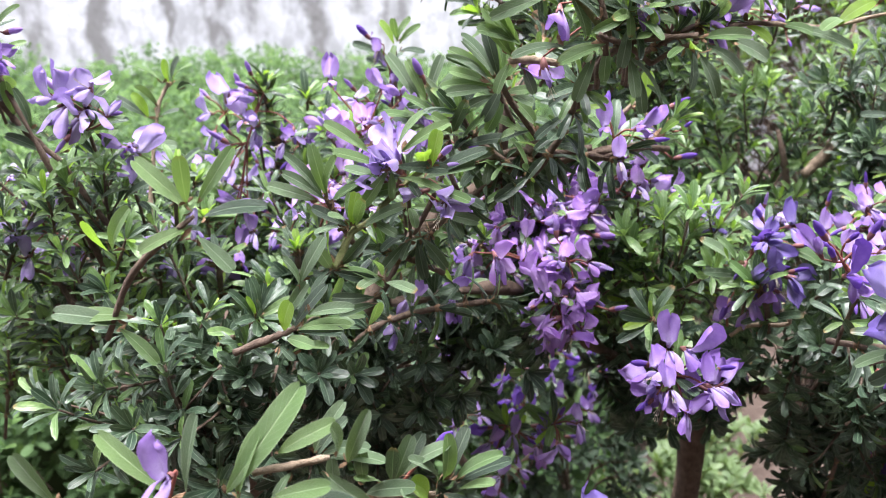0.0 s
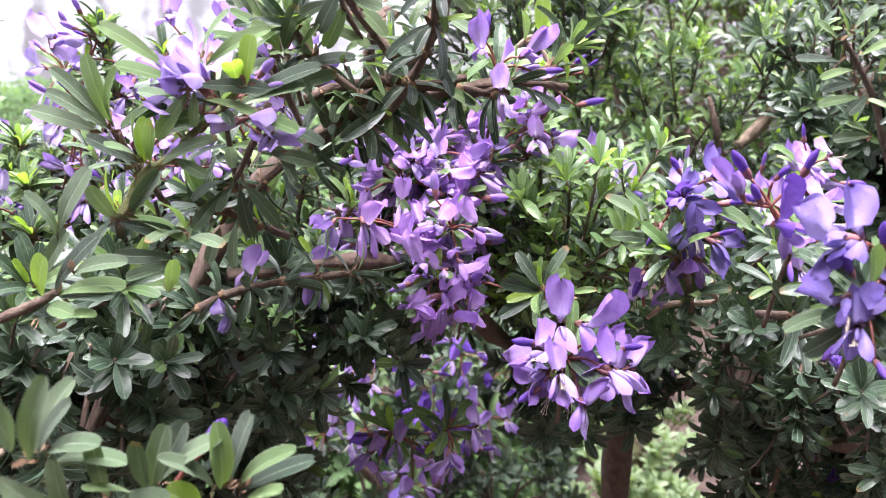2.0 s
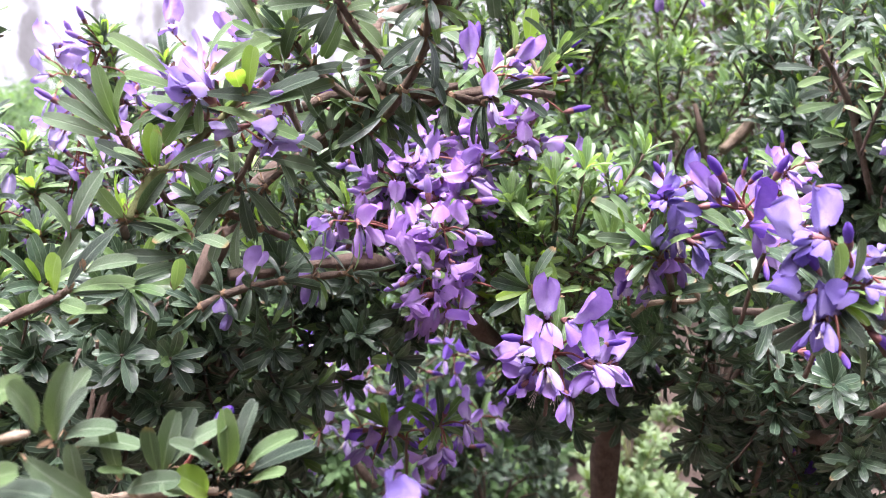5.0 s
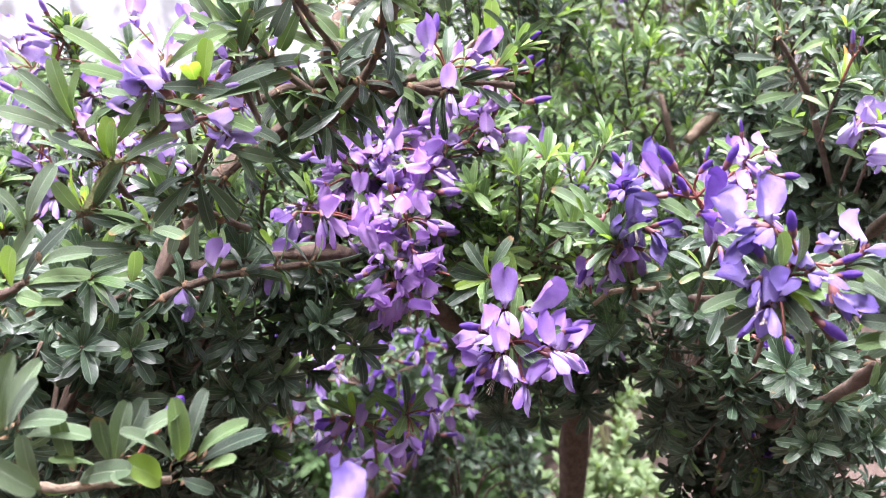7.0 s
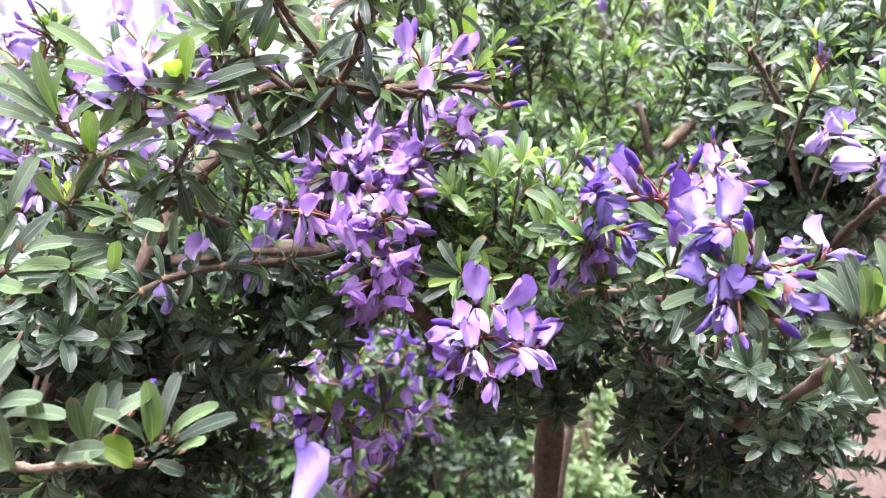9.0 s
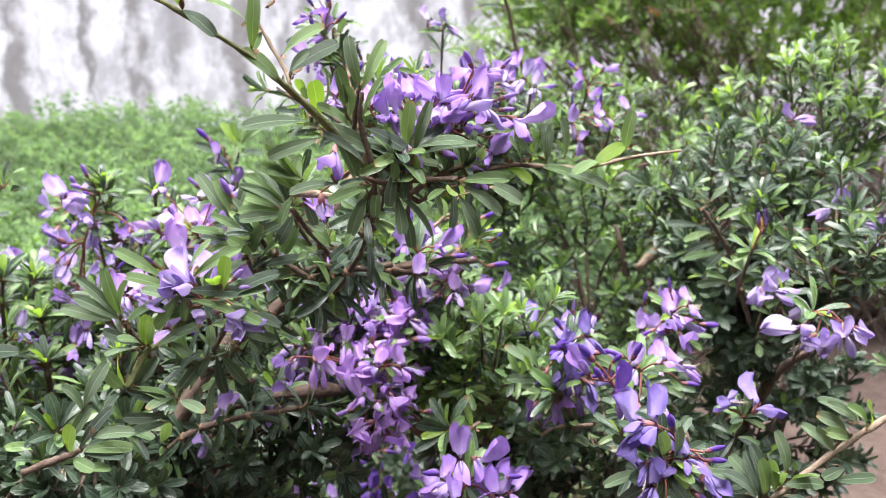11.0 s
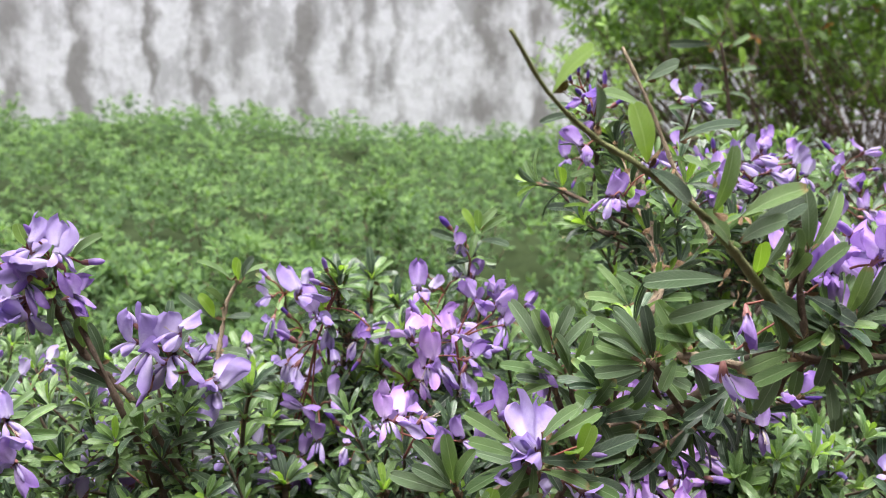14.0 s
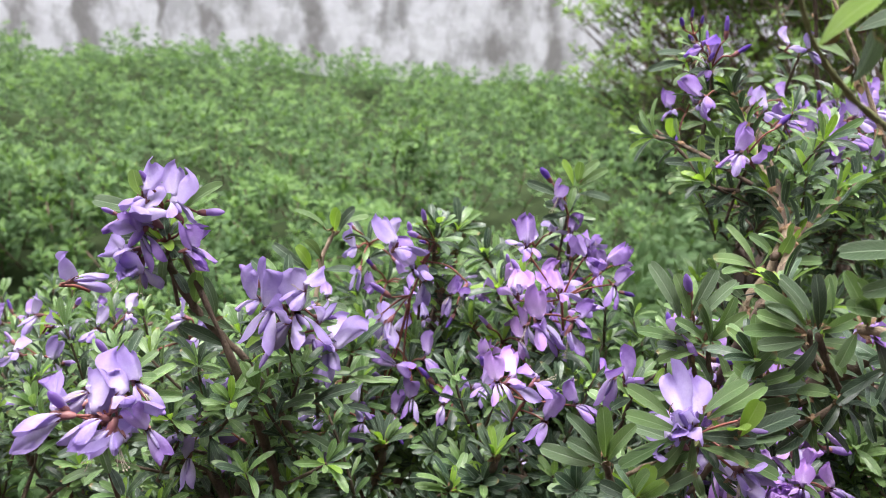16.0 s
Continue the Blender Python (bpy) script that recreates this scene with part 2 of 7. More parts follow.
def soil_material():
    n = Nodes("bare_soil")
    p = n.place()
    a = n.noise(3.0, p, 6, 0.65)
    b = n.noise(38.0, p, 5, 0.7)
    c = n.mix(n.ramp(a, 0.3, 0.7), (0.050, 0.035, 0.028, 1), (0.090, 0.066, 0.053, 1))
    c = n.mix(n.ramp(b, 0.45, 0.75), c, (0.12, 0.092, 0.075, 1))
    return n.finish(c, 0.95, n.bump(n.math("ADD", a, b), 1.0, 0.02), spec=0.2)


SOIL = soil_material()
BLOCKER_DARK = plain("blocker_dark", (0.10, 0.095, 0.085), (0.17, 0.16, 0.15), 9, 0.9, 0.2)
# near-black green: the hedge's inner shade is put into this colour
SHADE_CORE = plain("hedge_inner_shade", (0.018, 0.03, 0.012), (0.035, 0.052, 0.02), 30, 0.9, 0.1)


# ---- helpers ----
def vec(*a):
    return np.array(a, float)


def unit(a):
    return a / np.maximum(np.linalg.norm(a, axis=-1, keepdims=True), 1e-9)


def mesh_of(name, verts, faces, mats, mat_index=None, uvs=None):
    me = bpy.data.meshes.new(name)
    me.from_pydata([tuple(v) for v in verts], [], [tuple(f) for f in faces])
    for m in mats:
        me.materials.append(m)
    if mat_index is not None:
        me.polygons.foreach_set("material_index", np.asarray(mat_index, np.int32))
    if uvs is not None:
        layer = me.uv_layers.new(name="UVMap")
        loops = np.empty(len(me.loops), np.int32)
        me.loops.foreach_get("vertex_index", loops)
        layer.data.foreach_set("uv", np.asarray(uvs, np.float32)[loops].ravel())
    me.polygons.foreach_set("use_smooth", np.ones(len(me.polygons), bool))
    me.update()
    return me


def thing(name, at, label, category, group="", kind=""):
    ob = new(name)
    ob.empty_display_size = 0.05
    ob.location = at
    return tagged(ob, label, category, group, kind)


def under(name, me, parent, label="", m=None):
    """One mesh object in world coordinates under a thing or a part that has no turn of its own."""
    ob = new(name, me)
    ob.parent = parent
    root = Vector((0, 0, 0))
    q = parent
    while q is not None:
        root += q.location
        q = q.parent
    base = m if m is not None else Matrix.Identity(4)
    ob.matrix_basis = Matrix.Translation(-root) @ base
    if label:
        ob["label"] = label
    return ob


def leaf_template(stations, cols, width=0.29, bend=0.10, fold=0.16, wide_at=0.66, notch=0.02):
    """A spoon-shaped blade one unit long along +y, upper face +z."""
    verts, uvs, faces = [], [], []
    for i in range(stations):
        q = i / (stations - 1)
        s = 1 - (1 - q) ** 1.55
        if s < wide_at:
            w = 0.10 + 0.90 * math.sin(0.5 * math.pi * (s / wide_at)) ** 1.0
        else:
            w = math.sqrt(max(0.0, 1 - ((s - wide_at) / (1.0 - wide_at)) ** 2.6)) * 0.72 + 0.28
        w *= width * 0.5
        for j in range(cols):
            c = -1 + 2 * j / (cols - 1)
            y = s - notch * (1 - abs(c)) * (s ** 6) * 2
            z = fold * abs(c) ** 1.5 * w * 1.6 - bend * s * s + 0.05 * math.sin(3.1 * s)
            verts.append((c * w, y, z))
            uvs.append((0.5 + 0.5 * c, s))
    for i in range(stations - 1):
        for j in range(cols - 1):
            a = i * cols + j
            faces.append((a, a + 1, a + cols + 1, a + cols))
    return np.array(verts), np.array(faces), np.array(uvs)


T_FINE = [leaf_template(9, 5, 0.238, b, f, wa) for b, f, wa in ((0.10, 0.16, 0.66), (0.20, 0.30, 0.62), (-0.04, 0.22, 0.7), (0.28, 0.12, 0.68))]
T_MID = [leaf_template(5, 3, 0.245, b, f, 0.66, 0.0) for b, f in ((0.12, 0.2), (0.24, 0.3), (-0.03, 0.2))]
T_LOW = [leaf_template(4, 3, 0.31, 0.15, 0.25, 0.6, 0.0)]
T_FAR = [leaf_template(4, 2, 0.34, b, 0.0, 0.55, 0.0) for b in (0.10, 0.25)]


def axes(d, n):
    y = unit(d)
    x = unit(np.cross(y, n))
    z = np.cross(x, y)
    return x, y, z


class Leaves:
    """Gathers blades: foot, way, upper side, length, breadth and which of the materials."""

    def __init__(self):
        self.rows = []

    def add(self, p, d, n, size, broad=1.0, mat=0):
        self.rows.append((*p, *d, *n, size, broad, mat))

    def mesh(self, name, templates, mats, seed=1):
        a = np.array(self.rows, float)
        pick = np.random.default_rng(seed).integers(0, len(templates), len(a))
        vs, fs, us, ms, base = [], [], [], [], 0
        for k, (tv, tf, tu) in enumerate(templates):
            b = a[pick == k]
            if not len(b):
                continue
            x, y, z = axes(b[:, 3:6], b[:, 6:9])
            s = b[:, 9][:, None, None]
            br = b[:, 10][:, None, None]
            v = b[:, None, 0:3] + s * (br * tv[None, :, 0:1] * x[:, None] + tv[None, :, 1:2] * y[:, None] + tv[None, :, 2:3] * z[:, None])
            vs.append(v.reshape(-1, 3))
            off = base + np.arange(len(b)) * len(tv)
            fs.append((tf[None] + off[:, None, None]).reshape(-1, tf.shape[1]))
            us.append(np.tile(tu, (len(b), 1)))
            ms.append(np.repeat(b[:, 11].astype(int), len(tf)))
            base += len(b) * len(tv)
        v, f, u, mi = np.concatenate(vs), np.concatenate(fs), np.concatenate(us), np.concatenate(ms)
        me = bpy.data.meshes.new(name)
        me.vertices.add(len(v))
        me.vertices.foreach_set("co", v.astype(np.float32).ravel())
        me.loops.add(f.size)
        me.loops.foreach_set("vertex_index", f.astype(np.int32).ravel())
        me.polygons.add(len(f))
        me.polygons.foreach_set("loop_start", (np.arange(len(f)) * f.shape[1]).astype(np.int32))
        for m in mats:
            me.materials.append(m)
        me.update(calc_edges=True)
        me.polygons.foreach_set("material_index", mi.astype(np.int32))
        me.polygons.foreach_set("use_smooth", np.ones(len(f), bool))
        layer = me.uv_layers.new(name="UVMap")
        layer.data.foreach_set("uv", u[f.ravel()].astype(np.float32).ravel())
        me.update()
        return me


def curve_points(pts, steps):
    """A smooth line through the control points."""
    p = [vec(*q) for q in pts]
    p = [2 * p[0] - p[1]] + p + [2 * p[-1] - p[-2]]
    out = []
    for i in range(1, len(p) - 2):
        for k in range(steps):
            t = k / steps
            out.append(0.5 * ((2 * p[i]) + (p[i + 1] - p[i - 1]) * t + (2 * p[i - 1] - 5 * p[i] + 4 * p[i + 1] - p[i + 2]) * t * t + (3 * p[i] - p[i - 1] - 3 * p[i + 1] + p[i + 2]) * t ** 3))
    out.append(p[-2])
    return np.array(out)


class Tubes:
    """Gathers tapered, knobbly stems into one mesh."""

    def __init__(self):
        self.v, self.f, self.m, self.n = [], [], [], 0

    def add(self, pts, r0, r1, sides=7, rough=0.12, mat=0, seed=0):
        g = np.random.default_rng(seed + len(self.v))
        pts = np.asarray(pts, float)
        k = len(pts)
        tan = unit(np.gradient(pts, axis=0))
        ref = vec(0.3, 0.2, 1.0) if abs(tan[0][2]) < 0.9 else vec(1, 0.2, 0)
        for i in range(k):
            x = unit(np.cross(tan[i], ref))
            y = np.cross(tan[i], x)
            r = r0 + (r1 - r0) * i / max(1, k - 1)
            a = np.arange(sides) * 2 * math.pi / sides
            rr = r * (1 + rough * g.standard_normal(sides)) * (1 + rough * g.standard_normal())
            self.v.append(pts[i] + np.cos(a)[:, None] * x * rr[:, None] + np.sin(a)[:, None] * y * rr[:, None])
        for i in range(k - 1):
            for j in range(sides):
                a, b = self.n + i * sides + j, self.n + i * sides + (j + 1) % sides
                self.f.append((a, b, b + sides, a + sides))
                self.m.append(mat)
        tip = self.n + (k - 1) * sides
        self.f.append(tuple(range(tip, tip + sides)))
        self.m.append(mat)
        self.f.append(tuple(reversed(range(self.n, self.n + sides))))
        self.m.append(mat)
        self.n += k * sides

    def mesh(self, name, mats):
        return mesh_of(name, np.concatenate(self.v), self.f, mats, self.m)


# ---- flowers and buds ----
def blade(length, width, curve, cup, rows=7, cols=5, notch=0.0, wave=0.0, neck=0.16, full=0.66, phase=0.0, skew=0.0):
    """A petal from the origin; curve(s) gives (y, z) along it, cup folds the sides, full is where it is widest."""
    verts, uvs, faces = [], [], []
    for i in range(rows):
        s = i / (rows - 1)
        if s < full:
            w = neck + (1 - neck) * (0.5 - 0.5 * math.cos(math.pi * s / full))
        else:
            w = math.sqrt(max(0.0, 1 - ((s - full) / (1.0 - full)) ** 2.4)) * 0.80 + 0.20
        y, z = curve(s)
        y2, z2 = curve(s + 0.01)
        ty, tz = y2 - y, z2 - z
        q = math.hypot(ty, tz) or 1
        ny, nz = -tz / q, ty / q
        for j in range(cols):
            c = -1 + 2 * j / (cols - 1)
            off = cup * width * abs(c) ** 1.05 * w + wave * width * s * (math.sin(4 * s + 3.4 * c + phase) + 0.5 * s * math.sin(7.5 * c - 3 * s + 2 * phase) + 0.45 * c * c * math.sin(13 * s + 5 * c + phase))
            dn = length * s ** 5 * (-notch * (1 - abs(c)) ** 1.5 + skew * c)
            verts.append((c * w * width * 0.5, y * length + ny * off + dn * ty / q, z * length + nz * off + dn * tz / q))
            uvs.append((0.5 + 0.5 * c, s))
    for i in range(rows - 1):
        for j in range(cols - 1):
            a = i * cols + j
            faces.append((a, a + 1, a + cols + 1, a + cols))
    return np.array(verts), faces, np.array(uvs)


class Bits:
    def __init__(self):
        self.v, self.f, self.u, self.m, self.n = [], [], [], [], 0

    def add(self, verts, faces, uvs, mat, turn=None, shift=(0, 0, 0)):
        if turn is not None:
            verts = verts @ np.array(turn.to_3x3()).T
        self.v.append(verts + np.array(shift))
        self.f += [tuple(i + self.n for i in f) for f in faces]
        self.u.append(uvs)
        self.m += [mat] * len(faces)
        self.n += len(verts)

    def lathe(self, profile, mat, sides=8, turn=None, shift=(0, 0, 0), squash=1.0):
        """Turned about +y from (y, r) pairs."""
        verts, uvs, faces = [], [], []
        for i, (y, r) in enumerate(profile):
            for j in range(sides):
                a = 2 * math.pi * j / sides
                verts.append((r * math.cos(a) * squash, y, r * math.sin(a)))
                uvs.append((0.5 + 0.5 * math.cos(a), i / (len(profile) - 1)))
        for i in range(len(profile) - 1):
            for j in range(sides):
                b = i * sides
                faces.append((b + j, b + sides + j, b + sides + (j + 1) % sides, b + (j + 1) % sides))
        self.add(np.array(verts), faces, np.array(uvs), mat, turn, shift)

    def mesh(self, name, mats):
        return mesh_of(name, np.concatenate(self.v), self.f, mats, self.m, np.concatenate(self.u))


def rot(x=0, y=0, z=0):
    return Euler((radians(x), radians(y), radians(z))).to_matrix().to_4x4()


# banner: angle to the axis, roll of its rim, fold of its sides, breadth; wings: droop, spread, twist; stamens showing
KINDS = (
    (84, 0.04, 0.34, 11.2, -34, 24, 25, False),
    (70, 0.00, 0.56, 10.2, -42, 16, 35, False),
    (100, 0.12, 0.48, 10.4, -25, 28, 20, True),
    (58, 0.00, -0.52, 9.6, -25, 10, 50, False),
    (98, 0.15, 0.44, 9.8, -62, 24, 20, True),
    (40, 0.00, -0.62, 8.8, -15, 6, 60, False),
)


def flower_mesh(kind, petal, seed):
    """A pea flower: +y forward, +z up, the calyx at the origin. Its banner is 20 mm long."""
    lean, back, fold, breadth, droop, spread, twist, open_stamens = KINDS[kind]
    g = np.random.default_rng(60 + kind * 7 + seed)
    b = Bits()
    mm = 0.001
    b.lathe([(-1.0 * mm, 0.45 * mm), (-0.2 * mm, 0.95 * mm), (1.4 * mm, 1.35 * mm), (3.0 * mm, 1.5 * mm), (4.0 * mm, 1.35 * mm)], 1, 8)
    for k in range(5):
        # pointed teeth of the calyx
        v, f, u = blade(2.4 * mm, 1.5 * mm, lambda s: (s, 0.12 * s * s), 0.1, 4, 3, 0.0, 0.0, 0.9, 0.2)
        b.add(v, f, u, 1, rot(0, 72 * k + 20, 0), (1.7 * mm * math.sin(radians(72 * k + 20)), 3.2 * mm, 1.7 * mm * math.cos(radians(72 * k + 20))))
    ang = radians(lean + g.uniform(-5, 5))

    def rise(s):
        # the claw goes forward, then the blade stands up and rolls back at its rim
        k = min(1.0, s / 0.25)
        turn = ang * min(1.0, s / 0.4) ** 0.7
        return (0.20 * k + max(0.0, s - 0.25) * math.cos(turn) - back * s ** 3, 0.05 * k + max(0.0, s - 0.25) * math.sin(turn))

    v, f, u = blade(20.0 * mm, breadth * mm, rise, fold, 14, 11, g.uniform(0.03, 0.17), g.uniform(0.10, 0.19), 0.20, g.uniform(0.58, 0.74), g.uniform(0, 6), g.uniform(-0.14, 0.14))
    b.add(v, f, u, 0, rot(0, g.uniform(-8, 8), g.uniform(-8, 8)), (0, 2.6 * mm, 0.6 * mm))
    for side in (-1, 1):
        hook = g.uniform(0.0, 0.22)
        roll = twist + g.uniform(-15, 25)

        def wing(s):
            return (s, 0.10 * math.sin(3 * s) - hook * s * s)
        v, f, u = blade((16.0 + g.uniform(-1.5, 1.0)) * mm, (5.4 + g.uniform(-0.6, 0.8)) * mm, wing, -0.46, 9, 5, 0.0, 0.12, 0.20, 0.68, g.uniform(0, 6))
        b.add(v, f, u, 0 if side > 0 or kind % 2 else 3, rot(0, 0, -side * (spread + g.uniform(-6, 10))) @ rot(droop + g.uniform(-9, 9), 0, 0) @ rot(0, side * roll, 0), (side * 1.0 * mm, 3.0 * mm, -0.3 * mm))
    # the keel, a closed pale boat between the wings
    L = (10.0 + g.uniform(-1, 1)) * mm
    b.lathe([(0, 0.6 * mm), (0.25 * L, 1.2 * mm), (0.5 * L, 1.7 * mm), (0.75 * L, 1.6 * mm), (0.93 * L, 0.9 * mm), (L, 0.1 * mm)], 3, 8, rot(droop * 0.8 + g.uniform(-8, 8), 0, g.uniform(-10, 10)), (0, 2.8 * mm, -0.6 * mm), 0.5)
    if open_stamens:
        t = Tubes()
        for k in range(4):
            sx, out = (k - 1.5) * 0.3 * mm, g.uniform(0.85, 1.1)
            t.add([(sx * 0.4, 4 * mm, -1 * mm), (sx, 8 * mm, -3.0 * mm), (sx * 1.6, 11.5 * mm * out, -5.2 * mm), (sx * 2.8, 13.0 * mm * out, -5.6 * mm)], 0.11 * mm, 0.09 * mm, 5, 0.05)
            t.add([(sx * 2.8, 13.0 * mm * out, -5.6 * mm), (sx * 3.0, 13.5 * mm * out, -5.7 * mm)], 0.26 * mm, 0.16 * mm, 5, 0.05)
        tv = np.concatenate(t.v)
        b.add(tv, t.f, np.zeros((len(tv), 2)), 2)
    return b.mesh("flower", [petal, CALYX, STAMEN, PETAL if petal is PETAL_DARK else PETAL_PALE_DIM if petal is PETAL_PALE_DIM else PETAL_PALE])


def bud_mesh(length, petal):
    """A closed bud, 12.5 mm from the foot of the calyx to its tip, plumper the shorter the calyx."""
    b = Bits()
    mm = 0.001
    b.lathe([(-0.3 * mm, 0.4 * mm), (0.5 * mm, 0.95 * mm), (2.0 * mm, 1.35 * mm), (3.6 * mm, 1.5 * mm), (4.6 * mm, 1.3 * mm)], 1, 8)
    L = 9.4 * mm
    w = length / 11.0
    b.lathe([(2.6 * mm, 1.2 * mm), (3.1 * mm + L * 0.22, 1.8 * w * mm), (3.1 * mm + L * 0.48, 2.15 * w * mm), (3.1 * mm + L * 0.74, 1.75 * w * mm), (3.1 * mm + L * 0.92, 0.95 * w * mm), (3.1 * mm + L, 0.15 * mm)], 0, 10, None, (0, 0, 0.2 * mm), 0.75)
    return b.mesh("bud", [petal, CALYX])


FLOWERS = {k: [flower_mesh(i % 6, m, i) for i in range(12)] for k, m in (("violet", PETAL), ("pale", PETAL_PALE), ("pale_dim", PETAL_PALE_DIM), ("mauve", PETAL_PINK), ("mauve_dim", PETAL_PINK_DIM), ("deep", PETAL_DARK))}
BUDS = {k: [bud_mesh(L, m) for L in (7, 8.5, 10)] for k, m in (("violet", PETAL_DARK), ("pale", PETAL), ("pale_dim", PETAL_DARK), ("mauve", PETAL), ("mauve_dim", PETAL), ("deep", PETAL_DARK))}


def facing(p, d, up, s=1.0):
    y = unit(d)
    x = unit(np.cross(y, up))
    z = np.cross(x, y)
    m = Matrix(((x[0] * s, y[0] * s, z[0] * s, p[0]), (x[1] * s, y[1] * s, z[1] * s, p[1]), (x[2] * s, y[2] * s, z[2] * s, p[2]), (0, 0, 0, 1)))
    return m


def cluster(parent, at, flowers, buds=1, hue="violet", face=(0, -1, 0.1), spread=1.0, reach=0.0155, size=1.12, seed=0):
    """An umbel: russet pedicels from one point, with open flowers and buds at their ends."""
    g = np.random.default_rng(1000 + seed)
    at, face = vec(*at), unit(vec(*face))
    t = Tubes()
    ends = []
    n = flowers + buds
    for i in range(n):
        a = i * 2.4 + g.uniform(-0.4, 0.4)
        tilt = spread * (0.35 + 0.85 * ((i + 0.5) / n)) * g.uniform(0.75, 1.2)
        side = unit(np.cross(face, vec(0.1, 0.2, 1)))
        up = np.cross(side, face)
        d = unit(face * math.cos(tilt) + (side * math.cos(a) + up * math.sin(a)) * math.sin(tilt))
        ln = reach * g.uniform(0.7, 1.3)
        e = at + d * ln + vec(0, 0, -0.15 * ln)
        t.add(curve_points([at - face * 0.003, at + d * ln * 0.5 + vec(0, 0, 0.0008), e], 3), 0.00065, 0.0005, 5, 0.05)
        ends.append((e, d))
    stalk = under("umbel", t.mesh("umbel", [PEDICEL]), parent)
    order = list(range(n))
    for k, i in enumerate(order):
        e, d = ends[i]
        # flowers hold themselves outward and level; buds point along their stalk
        if k < flowers:
            fd = unit(d + vec(*face) * 0.25 + g.normal(0, 0.25, 3))
            up = vec(0, 0, 1) + g.normal(0, 0.32, 3) + d * vec(0, 0, 0.4)
            me = FLOWERS[hue][int(g.integers(0, 11))]
            under("flower", me, stalk, "", facing(e, fd, up, size * 0.8 * g.uniform(0.88, 1.12)))
        else:
            fd = unit(d + g.normal(0, 0.2, 3))
            under("bud", BUDS[hue][int(g.integers(0, 3))], stalk, "", facing(e, fd, vec(0, 0, 1), size * g.uniform(0.7, 1.1)))
    return stalk


# ---- leafy shoots ----
LEAF_MESHES = {m: [mesh_of("leaf", v, f, [(LEAF_OLD, LEAF_MID, LEAF_YOUNG, LEAF_LIT)[m]], None, u) for v, f, u in T_FINE] for m in range(4)}


def rosette(put, p, axis, count, size, g, young=0.2, fresh=0.35, low=0.35, high=1.35, up=0.25):
    """Blades that spread from one point round the axis; put(foot, way, upper, length, breadth, material)."""
    axis = unit(axis)
    ref = vec(0.2, 0.1, 1) if abs(axis[2]) < 0.9 else vec(1, 0.1, 0)
    sx = unit(np.cross(axis, ref))
    sy = np.cross(axis, sx)
    for i in range(count):
        a = i * 2.4 + g.uniform(-0.3, 0.3)
        q = (i + 0.5) / count
        tilt = low + (high - low) * q + g.uniform(-0.15, 0.15)
        rad = sx * math.cos(a) + sy * math.sin(a)
        d = unit(axis * math.cos(tilt) + rad * math.sin(tilt) + vec(0, 0, up * g.uniform(0.2, 1.0)))
        n = unit(axis * math.sin(tilt) - rad * math.cos(tilt) + vec(0, -0.25, 0.25) + g.normal(0, 0.30, 3))
        m = 2 if (q < 0.55 and g.random() < young * 1.6) else (1 if g.random() < fresh else 0)
        s = size * g.uniform(0.72, 1.15) * (0.75 if m == 2 else 1.0)
        put(p + rad * 0.0008, d, n, s, g.uniform(0.85, 1.15) * (1.1 if m == 2 else 1.0), m)


def shoot(put, tubes, p, d, length, g, size=0.018, node=0.011, per=5, r=0.0011, young=0.15, fresh=0.3, tip=9, bark=0):
    """A short leafy twig with bunches along it and a rosette at its end."""
    d = unit(d)
    bend = g.normal(0, 0.25, 3) + vec(0, 0, 0.25)
    pts = [p + d * length * t + bend * length * 0.5 * t * t for t in np.linspace(0, 1, 5)]
    tubes.add(pts, r * 1.3, r * 0.8, 5, 0.15, bark)
    pts = np.array(pts)
    k = max(1, int(length / node))
    for i in range(k):
        t = (i + 0.5) / k
        q = p + d * length * t + bend * length * 0.5 * t * t
        rosette(put, q, d + bend * t, per, size * g.uniform(0.7, 1.0), g, young * 0.4, fresh * 0.7, 0.45, 1.3)
    rosette(put, pts[-1], d + bend, tip, size, g, young, fresh)
    return pts[-1]


def blob(parent, name, centre, radii, count, g, toward=(0, -0.3, 0.8), size=0.021, length=(0.03, 0.06), young=0.12, fresh=0.3, per=6, tip=10, shell=0.5, node=0.0115, broad=1.0):
    """Fills an egg-shaped part of a crown with leafy twigs."""
    lv, tb = Leaves(), Tubes()
    c, rr, tw = vec(*centre), vec(*radii), vec(*toward)
    size = size * 0.9
    for i in range(count):
        q = unit(g.normal(0, 1, 3)) * (shell + (1 - shell) * g.random()) ** 0.6
        p = c + q * rr
        d = unit(q * 0.7 + tw + g.normal(0, 0.35, 3))
        ln = g.uniform(*length)
        shoot(lambda pp, dd, nn, s, b, m: lv.add(pp, dd, nn, s, b * broad, m), tb, p - d * ln * 0.8, d, ln, g, size, node, per, 0.0008, young, fresh, tip)
        a = p - d * ln * 0.8
        if i % 5 == 0:
            tb.add(curve_points([a, a * 0.5 + c * 0.5 + vec(0, 0.01, -0.01), c - vec(0, 0, rr[2] * 0.5)], 3), 0.0010, 0.0018, 5, 0.15)
    under(name, lv.mesh(name, T_MID, LEAVES_ALL, 3), parent)["kind"] = "stuff"
    under("twig_growth", tb.mesh("twig_growth", [BARK]), parent)["kind"] = "stuff"


SINGLE = {}


